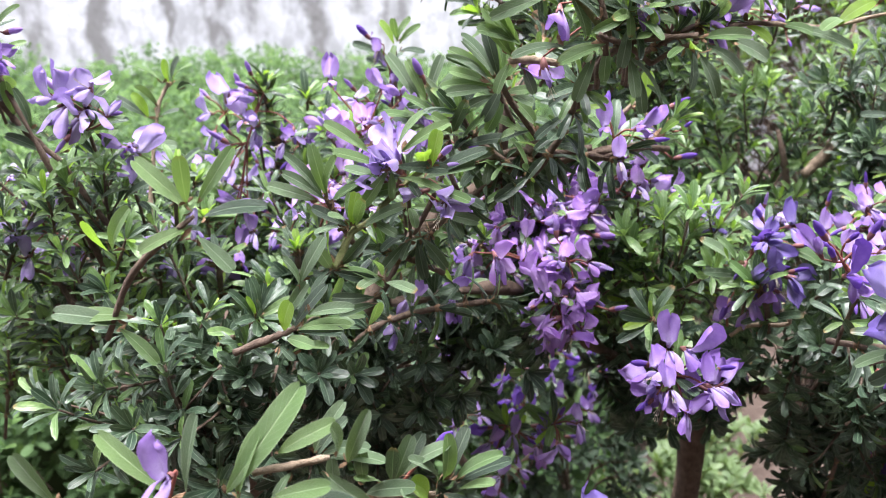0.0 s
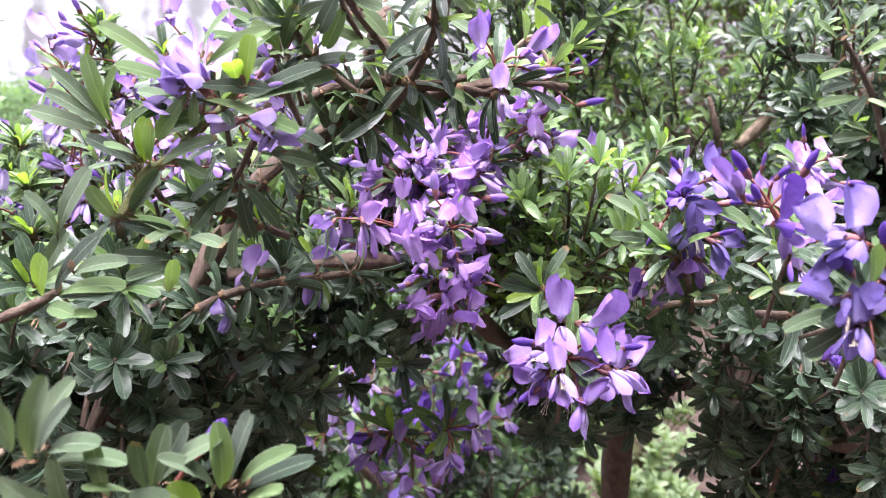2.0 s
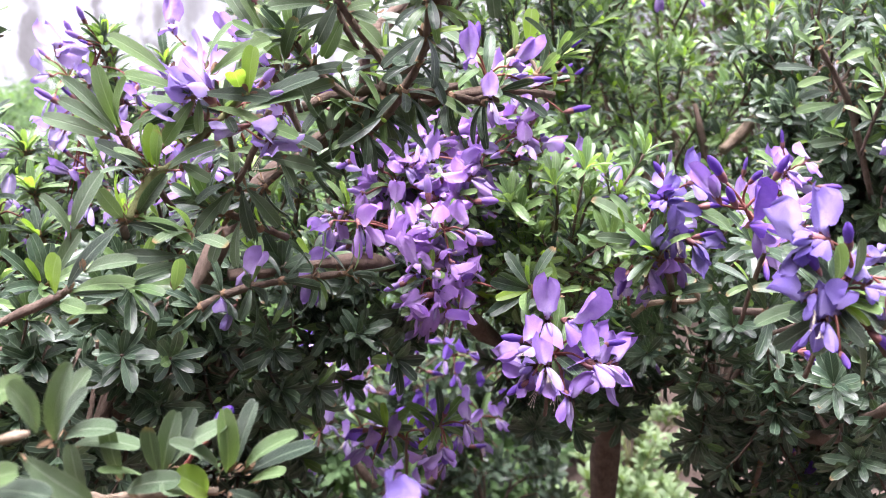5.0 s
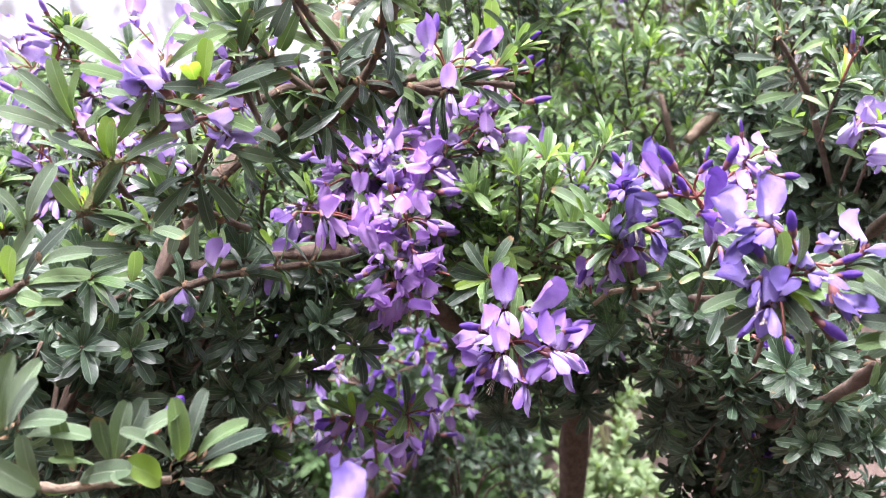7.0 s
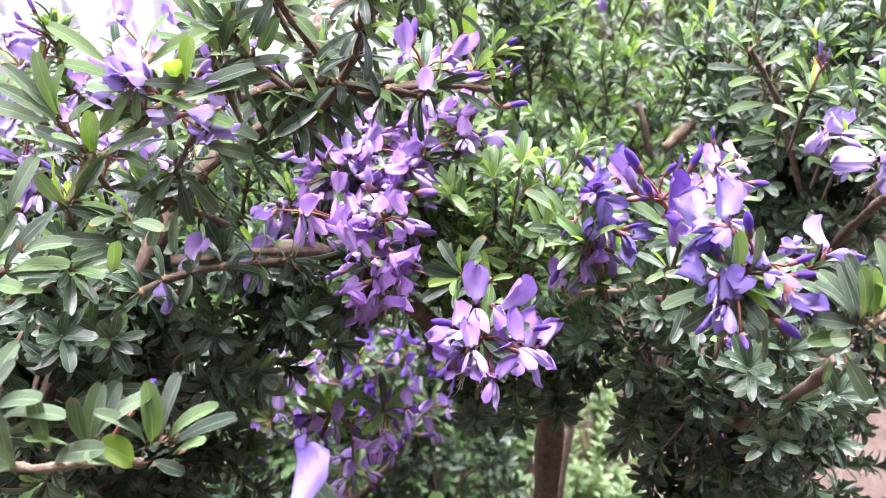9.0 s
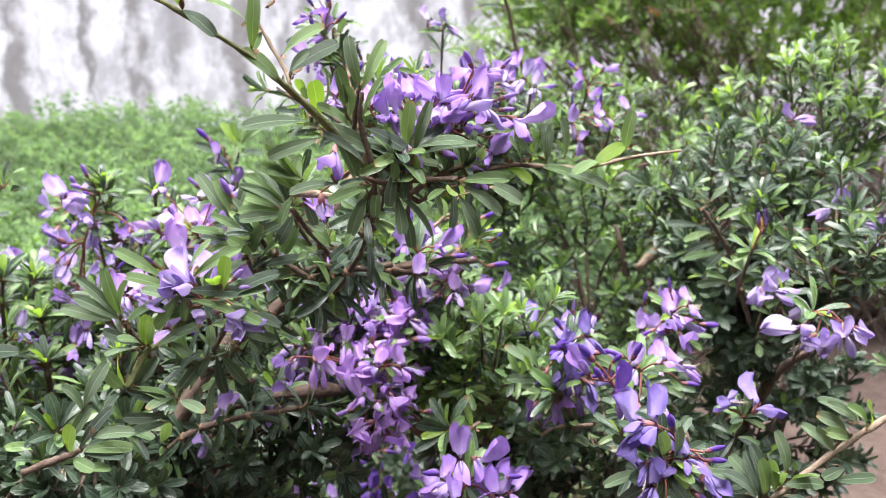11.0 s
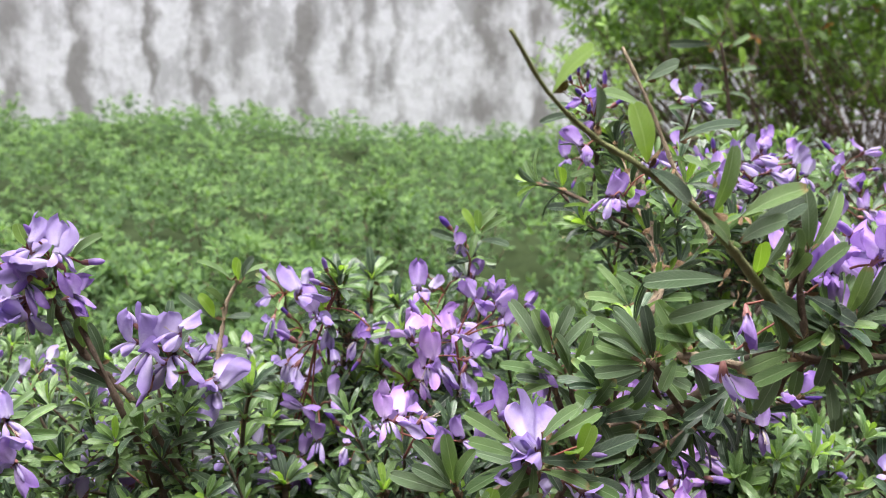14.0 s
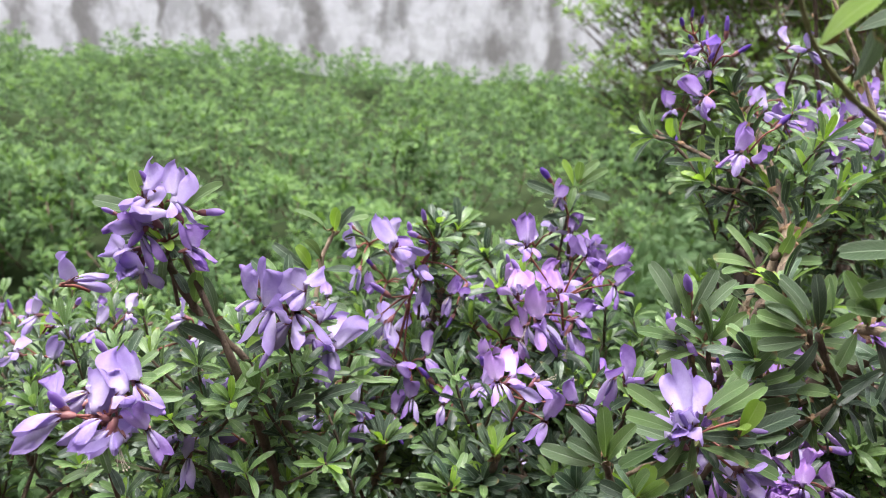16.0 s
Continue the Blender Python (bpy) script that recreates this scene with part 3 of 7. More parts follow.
def sprig(parent, pts, r0, r1, g, bunches, tip=9, size=0.0185, per=5, bark=None, single=True, young=0.25, fresh=0.4, start=0.25, low=0.35, high=1.25, up=0.25, husk=True, label="", slim=1.0):
    """One placed branch, each blade an object of its own under it (or joined, where single is off)."""
    line = curve_points(pts, 5)
    t = Tubes()
    t.add(line, r0, r1, 8, 0.14, 0)
    knots = []
    for i in range(bunches):
        s = start + (0.97 - start) * (i / max(1, bunches - 1)) if bunches > 1 else 0.7
        f = s * (len(line) - 1)
        k = min(int(f), len(line) - 2)
        q = line[k] + (line[k + 1] - line[k]) * (f - k)
        ax = unit(line[k + 1] - line[k])
        knots.append((q, ax))
        if husk:
            rr = r0 + (r1 - r0) * s
            t.add([q - ax * 0.002, q, q + ax * 0.0022], rr * 1.15, rr * 1.45, 7, 0.25, 1)
    br = under("branch", t.mesh("branch", [bark or BARK, HUSK]), parent, label)
    if husk and per > 5:
        bracts = Leaves()
        for q, ax in knots[-2:] + ([(line[-1], unit(line[-1] - line[-3]))] if tip else []):
            for k in range(7):
                way = unit(ax * 0.7 + g.normal(0, 0.55, 3))
                bracts.add(q - ax * 0.002, way, unit(g.normal(0, 1, 3)), g.uniform(0.004, 0.0075), g.uniform(0.8, 1.3), 0)
        under("husk", bracts.mesh("husk", T_LOW, (HUSK,), 4), br, "frayed brown bracts")["kind"] = "stuff"
    lv = Leaves()
    size = size * 0.97

    def put(p, d, n, s, broad, m):
        broad = broad * slim
        if single and SINGLE.get(parent.name, 0) < 300:
            SINGLE[parent.name] = SINGLE.get(parent.name, 0) + 1
            x, y, z = axes(vec(*d)[None], vec(*n)[None])
            M = facing(p, d, z[0], s)
            M = M @ Matrix.Diagonal((broad, 1, 1, 1))
            under("leaf", LEAF_MESHES[m][int(g.integers(0, 4))], br, "", M)
        else:
            lv.add(p, d, n, s, broad, m)

    for q, ax in knots:
        rosette(put, q, ax, per, size * g.uniform(0.75, 1.0), g, young * 0.5, fresh, low, high, up)
    if tip:
        rosette(put, line[-1], unit(line[-1] - line[-3]), tip, size, g, young, fresh, 0.3, 1.35, up)
    if lv.rows:
        under("foliage", lv.mesh("foliage", T_FINE, LEAVES_ALL, 5), br)["kind"] = "stuff"
    return br


def umbel(parent, hue, node, flowers, buds=()):
    """Russet pedicels from one node; each flower by the place of its calyx, its turn, size, kind and, if other, hue; buds by foot and tip."""
    g = np.random.default_rng(int(1e5 * (node[0] + node[1] + 1)))
    node = vec(*node)
    t = Tubes()
    held = []
    for x, y, z, rx, ry, rz, size, kind, *other in flowers:
        m = pose(x, y, z, rx, ry, rz) @ Matrix.Scale(size * 1.06, 4)
        back = m.to_3x3() @ Vector((0, -0.004, 0))
        held.append((vec(x, y, z), vec(*back), FLOWERS[other[0] if other else hue][kind + 6 * int(g.integers(0, 2))], "flower", m))
    for row in buds:
        foot, tip = vec(*row[:3]), vec(*row[3:])
        way = tip - foot
        held.append((foot, -unit(way) * 0.003, BUDS[hue][int(g.integers(0, 3))], "bud", facing(foot, way, vec(0, -0.3, 1), np.linalg.norm(way) / 0.0125)))
    # a short common stalk where the flowers stand off the node
    heart = sum(h[0] + h[1] for h in held) / len(held)
    reach = heart - node
    if np.linalg.norm(reach) > 0.010:
        t.add(curve_points([node, (node + heart) / 2 + vec(0, 0, 0.001), heart], 4), 0.00085, 0.00065, 6, 0.08)
    for foot, back, *rest in held:
        end = foot + back * 0.25
        s = min(1.0, max(0.0, float((end - node) @ reach) / max(1e-9, float(reach @ reach)))) if np.linalg.norm(reach) > 0.010 else 0.0
        start = node + reach * s * 0.9
        mid = (start + end) / 2 + back * 0.6 + vec(0, 0, 0.0010)
        t.add(curve_points([start, mid, end], 4), 0.00060, 0.00052, 6, 0.08)
    stalk = under("umbel", t.mesh("umbel", [PEDICEL]), parent)
    for foot, back, me, name, m in held:
        under(name, me, stalk, "", m)
    if len(held) > 1:
        # the leafy twig that bears it
        sprig(parent, (node + vec(0, 0.020, -0.036), node + vec(0, 0.010, -0.016), node), 0.0011, 0.0008, g, 2, 5, 0.021, 6, BARK, single=False, young=0.15, fresh=0.45, start=0.5, low=0.8, high=1.7, up=0.0, husk=False)
    return stalk


def leafy(parent, pts, r0, r1, bark):
    """A bare branch, for blades() to fill."""
    line = curve_points(pts, 5)
    t = Tubes()
    t.add(line, r0, r1, 8, 0.14, 0)
    return under("branch", t.mesh("branch", [bark, HUSK]), parent)


def blades(branch, rows):
    """Single leaves on a branch: foot, tip and tone, from mature to young, with frayed bracts where they start."""
    g = np.random.default_rng(int(1e5 * (rows[0][0] + rows[0][2] + 2)))
    bracts = Leaves()
    for x, y, z, x1, y1, z1, tone in rows:
        p, q = vec(x, y, z), vec(x1, y1, z1)
        d = q - p
        L = np.linalg.norm(d)
        n = unit(vec(0, -0.75, 0.65) + g.normal(0, 0.22, 3))
        ax = axes(d[None], n[None])
        wide = g.uniform(1.0, 1.28) * (1.4 if tone == 2 else 1.0) * min(1.25, max(0.8, 0.022 / L))
        # most mature blades out here take the copy with the sheen painted in
        if tone == 0 and g.random() < 0.72:
            tone = 3
        under("leaf", LEAF_MESHES[tone][int(g.integers(0, 4))], branch, "", facing(p, d, ax[2][0], L) @ Matrix.Diagonal((wide, 1, 1, 1)))
        for k in range(2):
            bracts.add(p, unit(unit(d) * 0.6 + g.normal(0, 0.6, 3)), unit(g.normal(0, 1, 3)), g.uniform(0.003, 0.006), g.uniform(0.9, 1.4), 0)
    under("husk", bracts.mesh("husk", T_LOW, (HUSK,), 4), branch, "frayed brown bracts")["kind"] = "stuff"


# ---- ground, wall ----
def ground():
    n = 60
    xs = np.concatenate([[-400, -60, -15], np.linspace(-5, 5, n), [15, 60, 400]])
    ys = np.concatenate([[-400, -60, -12], np.linspace(-4, 6, n), [15, 60, 400]])
    verts = []
    for y in ys:
        for x in xs:
            near = abs(x) < 6 and -5 < y < 7
            z = 0.03 * noise.noise((x * 1.3, y * 1.3, 0)) + 0.012 * noise.noise((x * 6, y * 6, 2)) if near else 0
            verts.append((x, y, z))
    w = len(xs)
    faces = [(j * w + i, j * w + i + 1, (j + 1) * w + i + 1, (j + 1) * w + i) for j in range(len(ys) - 1) for i in range(w - 1)]
    tagged(new("ground", mesh_of("ground", verts, faces, [SOIL])), "bare brown soil under the shrubs", "ground", kind="structure")


ground()


def wall_north():
    bm = bmesh.new()
    bmesh.ops.create_cube(bm, size=1, matrix=Matrix.Translation((0, 4.85, 1.3)) @ Matrix.Diagonal((16, 0.24, 2.6, 1)))
    bmesh.ops.bevel(bm, geom=bm.edges[:], offset=0.012, segments=2, affect="EDGES")
    me = bpy.data.meshes.new("wall_north")
    bm.to_mesh(me)
    me.materials.append(WALL)
    tagged(new("wall_north", me), "white plaster wall with dark mould streaks", "wall", kind="structure")


wall_north()


def wall_south():
    """Unseen dark wall added behind the camera to cut low frontal light."""
    bm = bmesh.new()
    bmesh.ops.create_cube(bm, size=1, matrix=Matrix.Translation((0, -1.5, 1.7)) @ Matrix.Diagonal((16, 0.24, 3.4, 1)))
    bmesh.ops.bevel(bm, geom=bm.edges[:], offset=0.012, segments=2, affect="EDGES")
    me = bpy.data.meshes.new("wall_south")
    bm.to_mesh(me)
    me.materials.append(BLOCKER_DARK)
    tagged(new("wall_south", me), "unseen dark wall added to block light from behind the camera", "wall", kind="structure")


wall_south()


# ---- hedge behind ----
def hedge_front(x):
    """Where the hedge begins: it draws back to the right of the flowering shrub."""
    return 1.12 + max(0.0, x - 0.16) * 2.2


def hedge():
    root = thing("hedge", (0, 2.8, 0), "broad green leafy hedge in front of the wall", "hedge")
    g = np.random.default_rng(21)

    def top(x, y):
        z = 0.61 + 0.010 * (y - 2) + 0.070 * noise.noise((x * 1.7, y * 1.7, 4)) + 0.125 * noise.noise((x * 3.6, y * 3.6, 8)) * (1.0 if y < 3.9 else 0.35)
        edge = min(1.0, max(0.0, (y - hedge_front(x)) / 0.35))
        return z * (0.45 + 0.55 * edge ** 0.5)

    # dark sheet under the leaves, stands in for the shade inside the hedge
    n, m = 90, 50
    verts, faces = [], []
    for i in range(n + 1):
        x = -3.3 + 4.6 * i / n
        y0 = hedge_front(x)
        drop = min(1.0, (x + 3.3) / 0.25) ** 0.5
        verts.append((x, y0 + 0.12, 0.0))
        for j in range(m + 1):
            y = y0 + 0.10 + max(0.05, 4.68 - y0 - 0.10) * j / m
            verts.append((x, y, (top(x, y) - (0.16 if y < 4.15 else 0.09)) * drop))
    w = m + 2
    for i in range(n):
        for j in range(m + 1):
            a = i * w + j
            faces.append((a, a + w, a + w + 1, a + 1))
    under("inner_growth", mesh_of("inner_growth", verts, faces, [SHADE_CORE]), root)
    lv, tb = Leaves(), Tubes()
    spots = []
    for i in range(7600):
        y = 1.12 + 3.52 * g.random() ** 1.25
        half = 0.72 + 0.56 * y
        spots.append((g.uniform(-half, half * 0.62), y))
    for i in range(900):
        spots.append((g.uniform(-1.2, 0.2), g.uniform(1.12, 1.75)))
    for i in range(2300):
        spots.append((g.uniform(-3.35, -0.6), g.uniform(1.12, 4.6)))
    for i in range(900):
        spots.append((g.uniform(-3.2, 1.2), g.uniform(3.9, 4.65)))
    for i, (x, y) in enumerate(spots):
        if y < hedge_front(x) or x > 1.3:
            continue
        tuft = noise.noise((x * 5, y * 5, 1.5))
        # hollows between the clumps, open to the dark sheet below
        if tuft < -0.22 and y < 3.9 and g.random() < 0.6:
            continue
        z = top(x, y) + 0.11 * tuft - 0.13 * g.random() ** 1.6
        d = unit(vec(0, -0.35, 1) + g.normal(0, 0.38, 3))
        p = vec(x, y, z)
        new_growth = g.random() < 0.18 + 1.0 * tuft
        if y < 2.2 and i % 3 == 0:
            tb.add([p - d * 0.06, p], 0.0016, 0.001, 4, 0.1)
        for q in (0.0, 0.5, 1.0) if y < 1.8 else (0.2, 1.0):
            rosette(lambda pp, dd, nn, s, b, mm: lv.add(pp, dd, nn, s, b, 1 if (mm > 0 or new_growth) and q > 0.3 else 0), p + d * (q - 1) * 0.045, d, 6, 0.0200, g, 0.2, 0.22, 0.5, 1.4, 0.3)
    for i in range(2900):
        x = g.uniform(-1.2, 0.9) if i < 900 else g.uniform(-3.3, -1.2) if i < 1700 else g.uniform(0.12, 0.9)
        y = hedge_front(x) + g.uniform(0.0, 0.08)
        p = vec(x, y, g.uniform(0.04, 0.5 if i < 1700 else 0.60))
        d = unit(vec(0.3, -0.9, 0.4) + g.normal(0, 0.4, 3))
        for q in (0.2, 1.0):
            rosette(lambda pp, dd, nn, s, b, mm: lv.add(pp, dd, nn, s, b, 0), p + d * (q - 1) * 0.045, d, 5, 0.030, g, 0.2, 0.22, 0.5, 1.4, 0.3)
    under("foliage", lv.mesh("foliage", T_FAR, (HEDGE_OLD, HEDGE_NEW), 2), root)["kind"] = "stuff"
    under("twig_growth", tb.mesh("twig_growth", [BARK]), root)["kind"] = "stuff"


hedge()


# ---- tall shrub behind, with bare twigs below its crown ----
def tall_shrub():
    root = thing("shrub", (1.58, 2.95, 0), "tall light green shrub with bare brown twigs below", "shrub")
    g = np.random.default_rng(33)
    tb, lv = Tubes(), Leaves()
    for i in range(230):
        foot = vec(1.58 + g.normal(0, 0.22), 2.95 + g.normal(0, 0.15), 0.0)
        end = vec(1.48 + g.uniform(-1.05, 1.0), 2.85 + g.uniform(-0.6, 0.4), g.uniform(0.65, 1.35))
        mid = foot * 0.45 + end * 0.55 + g.normal(0, 0.07, 3) + vec(0, 0, -0.06)
        ln = curve_points([foot, mid, end], 6)
        tb.add(ln, 0.0045, 0.0012, 5, 0.15)
        for k in range(9):
            q = ln[int(g.integers(4, len(ln)))]
            e = q + unit(g.normal(0, 1, 3) + vec(0, -0.3, 0.3)) * g.uniform(0.06, 0.18)
            tb.add([q, (q + e) / 2 + g.normal(0, 0.01, 3), e], 0.0017, 0.0008, 4, 0.1)
    for i in range(3600):
        q = unit(g.normal(0, 1, 3)) * (0.35 + 0.65 * g.random()) ** 0.5
        p = vec(1.50, 2.85, 1.30) + q * vec(1.20, 0.62, 0.56)
        if p[2] < 0.98 and g.random() < 0.55 + 0.35 * (p[2] < 0.85):
            continue
        d = unit(q + vec(-0.1, -0.3, 0.7) + g.normal(0, 0.3, 3))
        for s in (0.0, 0.5, 1.0):
            rosette(lambda pp, dd, nn, sz, b, mm: lv.add(pp, dd, nn, sz, b, 1 if mm > 0 else 0), p + d * (s - 1) * 0.05, d, 4, 0.038, g, 0.25, 0.45, 0.5, 1.4, 0.3)
    for i in range(520):
        q = unit(g.normal(0, 1, 3)) * (0.2 + 0.8 * g.random()) ** 0.5
        p = vec(0.80, 2.75, 0.88) + q * vec(0.50, 0.35, 0.36)
        d = unit(q * 0.4 + vec(-0.5, -0.3, 0.8) + g.normal(0, 0.3, 3))
        tb.add([p - d * g.uniform(0.08, 0.2) + vec(0.06, 0, -0.03), p - d * 0.05, p], 0.0022, 0.0009, 4, 0.1)
        for s in (0.0, 0.5, 1.0) if g.random() < 0.6 else (1.0,):
            rosette(lambda pp, dd, nn, sz, b, mm: lv.add(pp, dd, nn, sz, b, 1 if mm > 0 else 0), p + d * (s - 1) * 0.05, d, 4, 0.028, g, 0.2, 0.35, 0.5, 1.4, 0.3)
    under("twig_growth", tb.mesh("twig_growth", [TWIG_DRY]), root)["kind"] = "stuff"
    under("foliage", lv.mesh("foliage", T_FAR, (TALL_OLD, TALL_NEW), 2), root)["kind"] = "stuff"
    for x, y, z in ((0.86, 2.5, 1.03), (1.03, 2.45, 1.06), (0.74, 2.5, 1.0), (1.18, 2.5, 1.12)):
        t = Leaves()
        for k in range(5):
            t.add(vec(x, y, z), unit(g.normal(0, 1, 3)), unit(g.normal(0, 1, 3)), 0.022, 1.5, 0)
        under("dead_leaf", t.mesh("dead_leaf", T_LOW, (DEAD,)), root, "orange withered leaf")


tall_shrub()


# ---- pale weeds on the soil ----
def weed(x, y, h, seed):
    root = thing("weed", (x, y, 0), "pale green weed growing on bare soil", "plant", "weeds on the soil")
    g = np.random.default_rng(seed)
    lv = Leaves()
    for i in range(16):
        e = vec(x + g.normal(0, 0.08), y + g.normal(0, 0.08), h * g.uniform(0.6, 1.0))
        ln = curve_points([(x, y, 0), (vec(x, y, 0) * 0.4 + e * 0.6) + vec(0, 0, 0.03), e], 4)
        t = Tubes()
        t.add(ln, 0.002, 0.001, 5, 0.1)
        under("stem", t.mesh("stem", [STEM_GREEN]), root)
        for q in ln[3:]:
            rosette(lv.add, q, vec(0, 0, 1) + g.normal(0, 0.3, 3), 6, 0.024, g, 0, 0, 0.5, 1.4)
    for r in range(len(lv.rows)):
        lv.rows[r] = (*lv.rows[r][:11], 0)
    under("foliage", lv.mesh("foliage", T_LOW, (WEED,)), root)["kind"] = "stuff"


for k, (x, y, h) in enumerate(((0.36, 1.22, 0.24), (0.43, 1.34, 0.20), (0.50, 1.62, 0.18), (0.62, 1.9, 0.15))):
    weed(x, y, h, 300 + k)

# ---- the flowering shrubs ----
def shrub(name, base, top, r0, r1, boughs, label):
    """A trunk with boughs; leaves and flowers are added to it below."""
    root = thing(name, (base[0], base[1], 0), label, "shrub", "flowering shrubs")
    t = Tubes()
    mid = ((base[0] + top[0]) / 2 - 0.008, (base[1] + top[1]) / 2, top[2] * 0.5)
    t.add(curve_points([(base[0], base[1], -0.02), mid, top], 8), r0, r1, 10, 0.10)
    under("trunk", t.mesh("trunk", [BARK]), root)
    for pts, a, b in boughs:
        u = Tubes()
        u.add(curve_points(pts, 6), a, b, 9, 0.16)
        under("bough", u.mesh("bough", [BARK]), root)
    return root


FRONT = shrub("flowering_shrub", (0.21, 0.67, 0), (0.204, 0.65, 0.58), 0.013, 0.009, (
    (((0.204, 0.65, 0.55), (0.12, 0.62, 0.61), (0.05, 0.52, 0.69), (-0.03, 0.47, 0.70)), 0.006, 0.0028),
    (((-0.062, 0.478, 0.663), (-0.02, 0.468, 0.735), (0.028, 0.460, 0.772), (0.056, 0.450, 0.796), (0.066, 0.44, 0.809), (0.073, 0.390, 0.838)), 0.0042, 0.0026),
    (((0.028, 0.460, 0.772), (0.060, 0.464, 0.781), (0.10, 0.470, 0.786), (0.130, 0.490, 0.782)), 0.0028, 0.0016),
    (((0.205, 0.66, 0.22), (0.02, 0.62, 0.36), (-0.12, 0.52, 0.55), (-0.095, 0.49, 0.625), (-0.062, 0.478, 0.663)), 0.008, 0.0055),
    (((0.204, 0.65, 0.55), (0.23, 0.60, 0.585), (0.265, 0.48, 0.60), (0.258, 0.39, 0.655), (0.254, 0.36, 0.68)), 0.0042, 0.0022),
    (((0.12, 0.62, 0.61), (0.05, 0.58, 0.70), (0.038, 0.505, 0.80), (0.062, 0.53, 0.837), (0.063, 0.62, 0.898)), 0.0040, 0.002),
), "low evergreen shrub with violet flowers and one long bare-tipped shoot")
LEFT = shrub("flowering_shrub", (-0.20, 0.70, 0), (-0.18, 0.64, 0.52), 0.011, 0.007, (
    (((-0.18, 0.64, 0.50), (-0.19, 0.54, 0.64), (-0.207, 0.475, 0.76), (-0.235, 0.465, 0.838)), 0.0028, 0.0012),
    (((-0.18, 0.64, 0.50), (-0.13, 0.64, 0.64), (-0.115, 0.62, 0.77)), 0.005, 0.0016),
    (((-0.18, 0.64, 0.50), (-0.07, 0.66, 0.62), (-0.035, 0.645, 0.79)), 0.005, 0.0016),
    (((-0.18, 0.64, 0.50), (-0.28, 0.68, 0.58), (-0.37, 0.74, 0.66)), 0.005, 0.0016),
), "low evergreen shrub crowded with pale violet pea flowers")
RIGHT = shrub("flowering_shrub", (0.44, 0.74, 0), (0.42, 0.70, 0.50), 0.012, 0.008, (
    (((0.42, 0.70, 0.48), (0.38, 0.66, 0.62), (0.36, 0.60, 0.76)), 0.006, 0.002),
    (((0.42, 0.70, 0.48), (0.33, 0.73, 0.60), (0.28, 0.72, 0.76)), 0.006, 0.002),
    (((0.42, 0.70, 0.48), (0.45, 0.72, 0.66), (0.47, 0.75, 0.86)), 0.006, 0.002),
    (((0.38, 0.66, 0.60), (0.36, 0.56, 0.68), (0.33, 0.46, 0.73)), 0.004, 0.002),
), "dense dark green shrub with a few violet flowers")
BACK = shrub("flowering_shrub", (0.285, 1.04, 0), (0.33, 1.00, 0.55), 0.005, 0.004, (
    (((0.35, 1.00, 0.52), (0.30, 0.99, 0.66), (0.26, 0.97, 0.80)), 0.005, 0.002),
    (((0.35, 1.00, 0.52), (0.42, 0.99, 0.66), (0.45, 0.97, 0.84)), 0.005, 0.002),
), "light green leafy shrub standing behind the flowers")
LOW = shrub("flowering_shrub", (0.05, 0.92, 0), (0.05, 0.88, 0.36), 0.009, 0.006, (
    (((0.05, 0.88, 0.34), (0.0, 0.87, 0.42), (-0.03, 0.88, 0.50)), 0.004, 0.002),
    (((0.05, 0.88, 0.34), (0.09, 0.82, 0.42), (0.11, 0.77, 0.49)), 0.004, 0.002),
), "low shaded shrub with violet flowers behind the others")
g = np.random.default_rng(5)

# a pale dead twig among the leaves
b = Tubes()
b.add(curve_points([(0.152, 0.575, 0.672), (0.1496, 0.575, 0.682), (0.146, 0.575, 0.703), (0.1425, 0.575, 0.721), (0.150, 0.578, 0.733)], 5), 0.0018, 0.0009, 8, 0.15)
under("twig", b.mesh("twig", [BARK_PALE]), FRONT, "pale bare twig")

# placed sprigs: the high one with its long shoots first
# the near rosettes and the green stem
sprig(FRONT, ((-0.13, 0.45, 0.680), (-0.11, 0.425, 0.698), (-0.095, 0.412, 0.712)), 0.0018, 0.0013, g, 3, 13, 0.023, 9, BARK, single=False, young=0.05, fresh=0.30, start=0.2, up=0.2)
sprig(FRONT, ((-0.10, 0.47, 0.680), (-0.078, 0.44, 0.698), (-0.064, 0.425, 0.708)), 0.0018, 0.0013, g, 3, 12, 0.022, 9, BARK, single=False, young=0.05, fresh=0.30, start=0.2, up=0.2)
# leaf whorls under the high umbel
sprig(FRONT, ((0.066, 0.41, 0.832), (0.072, 0.385, 0.848), (0.080, 0.372, 0.858)), 0.0018, 0.0012, g, 3, 11, 0.022, 9, BARK, single=False, young=0.15, fresh=0.45, start=0.4, low=0.6, high=1.6, up=0.1)
sprig(FRONT, ((0.085, 0.40, 0.835), (0.098, 0.385, 0.846), (0.112, 0.378, 0.853)), 0.0016, 0.0011, g, 3, 10, 0.021, 8, BARK, single=False, young=0.15, fresh=0.45, start=0.4, low=0.6, high=1.6, up=0.1)
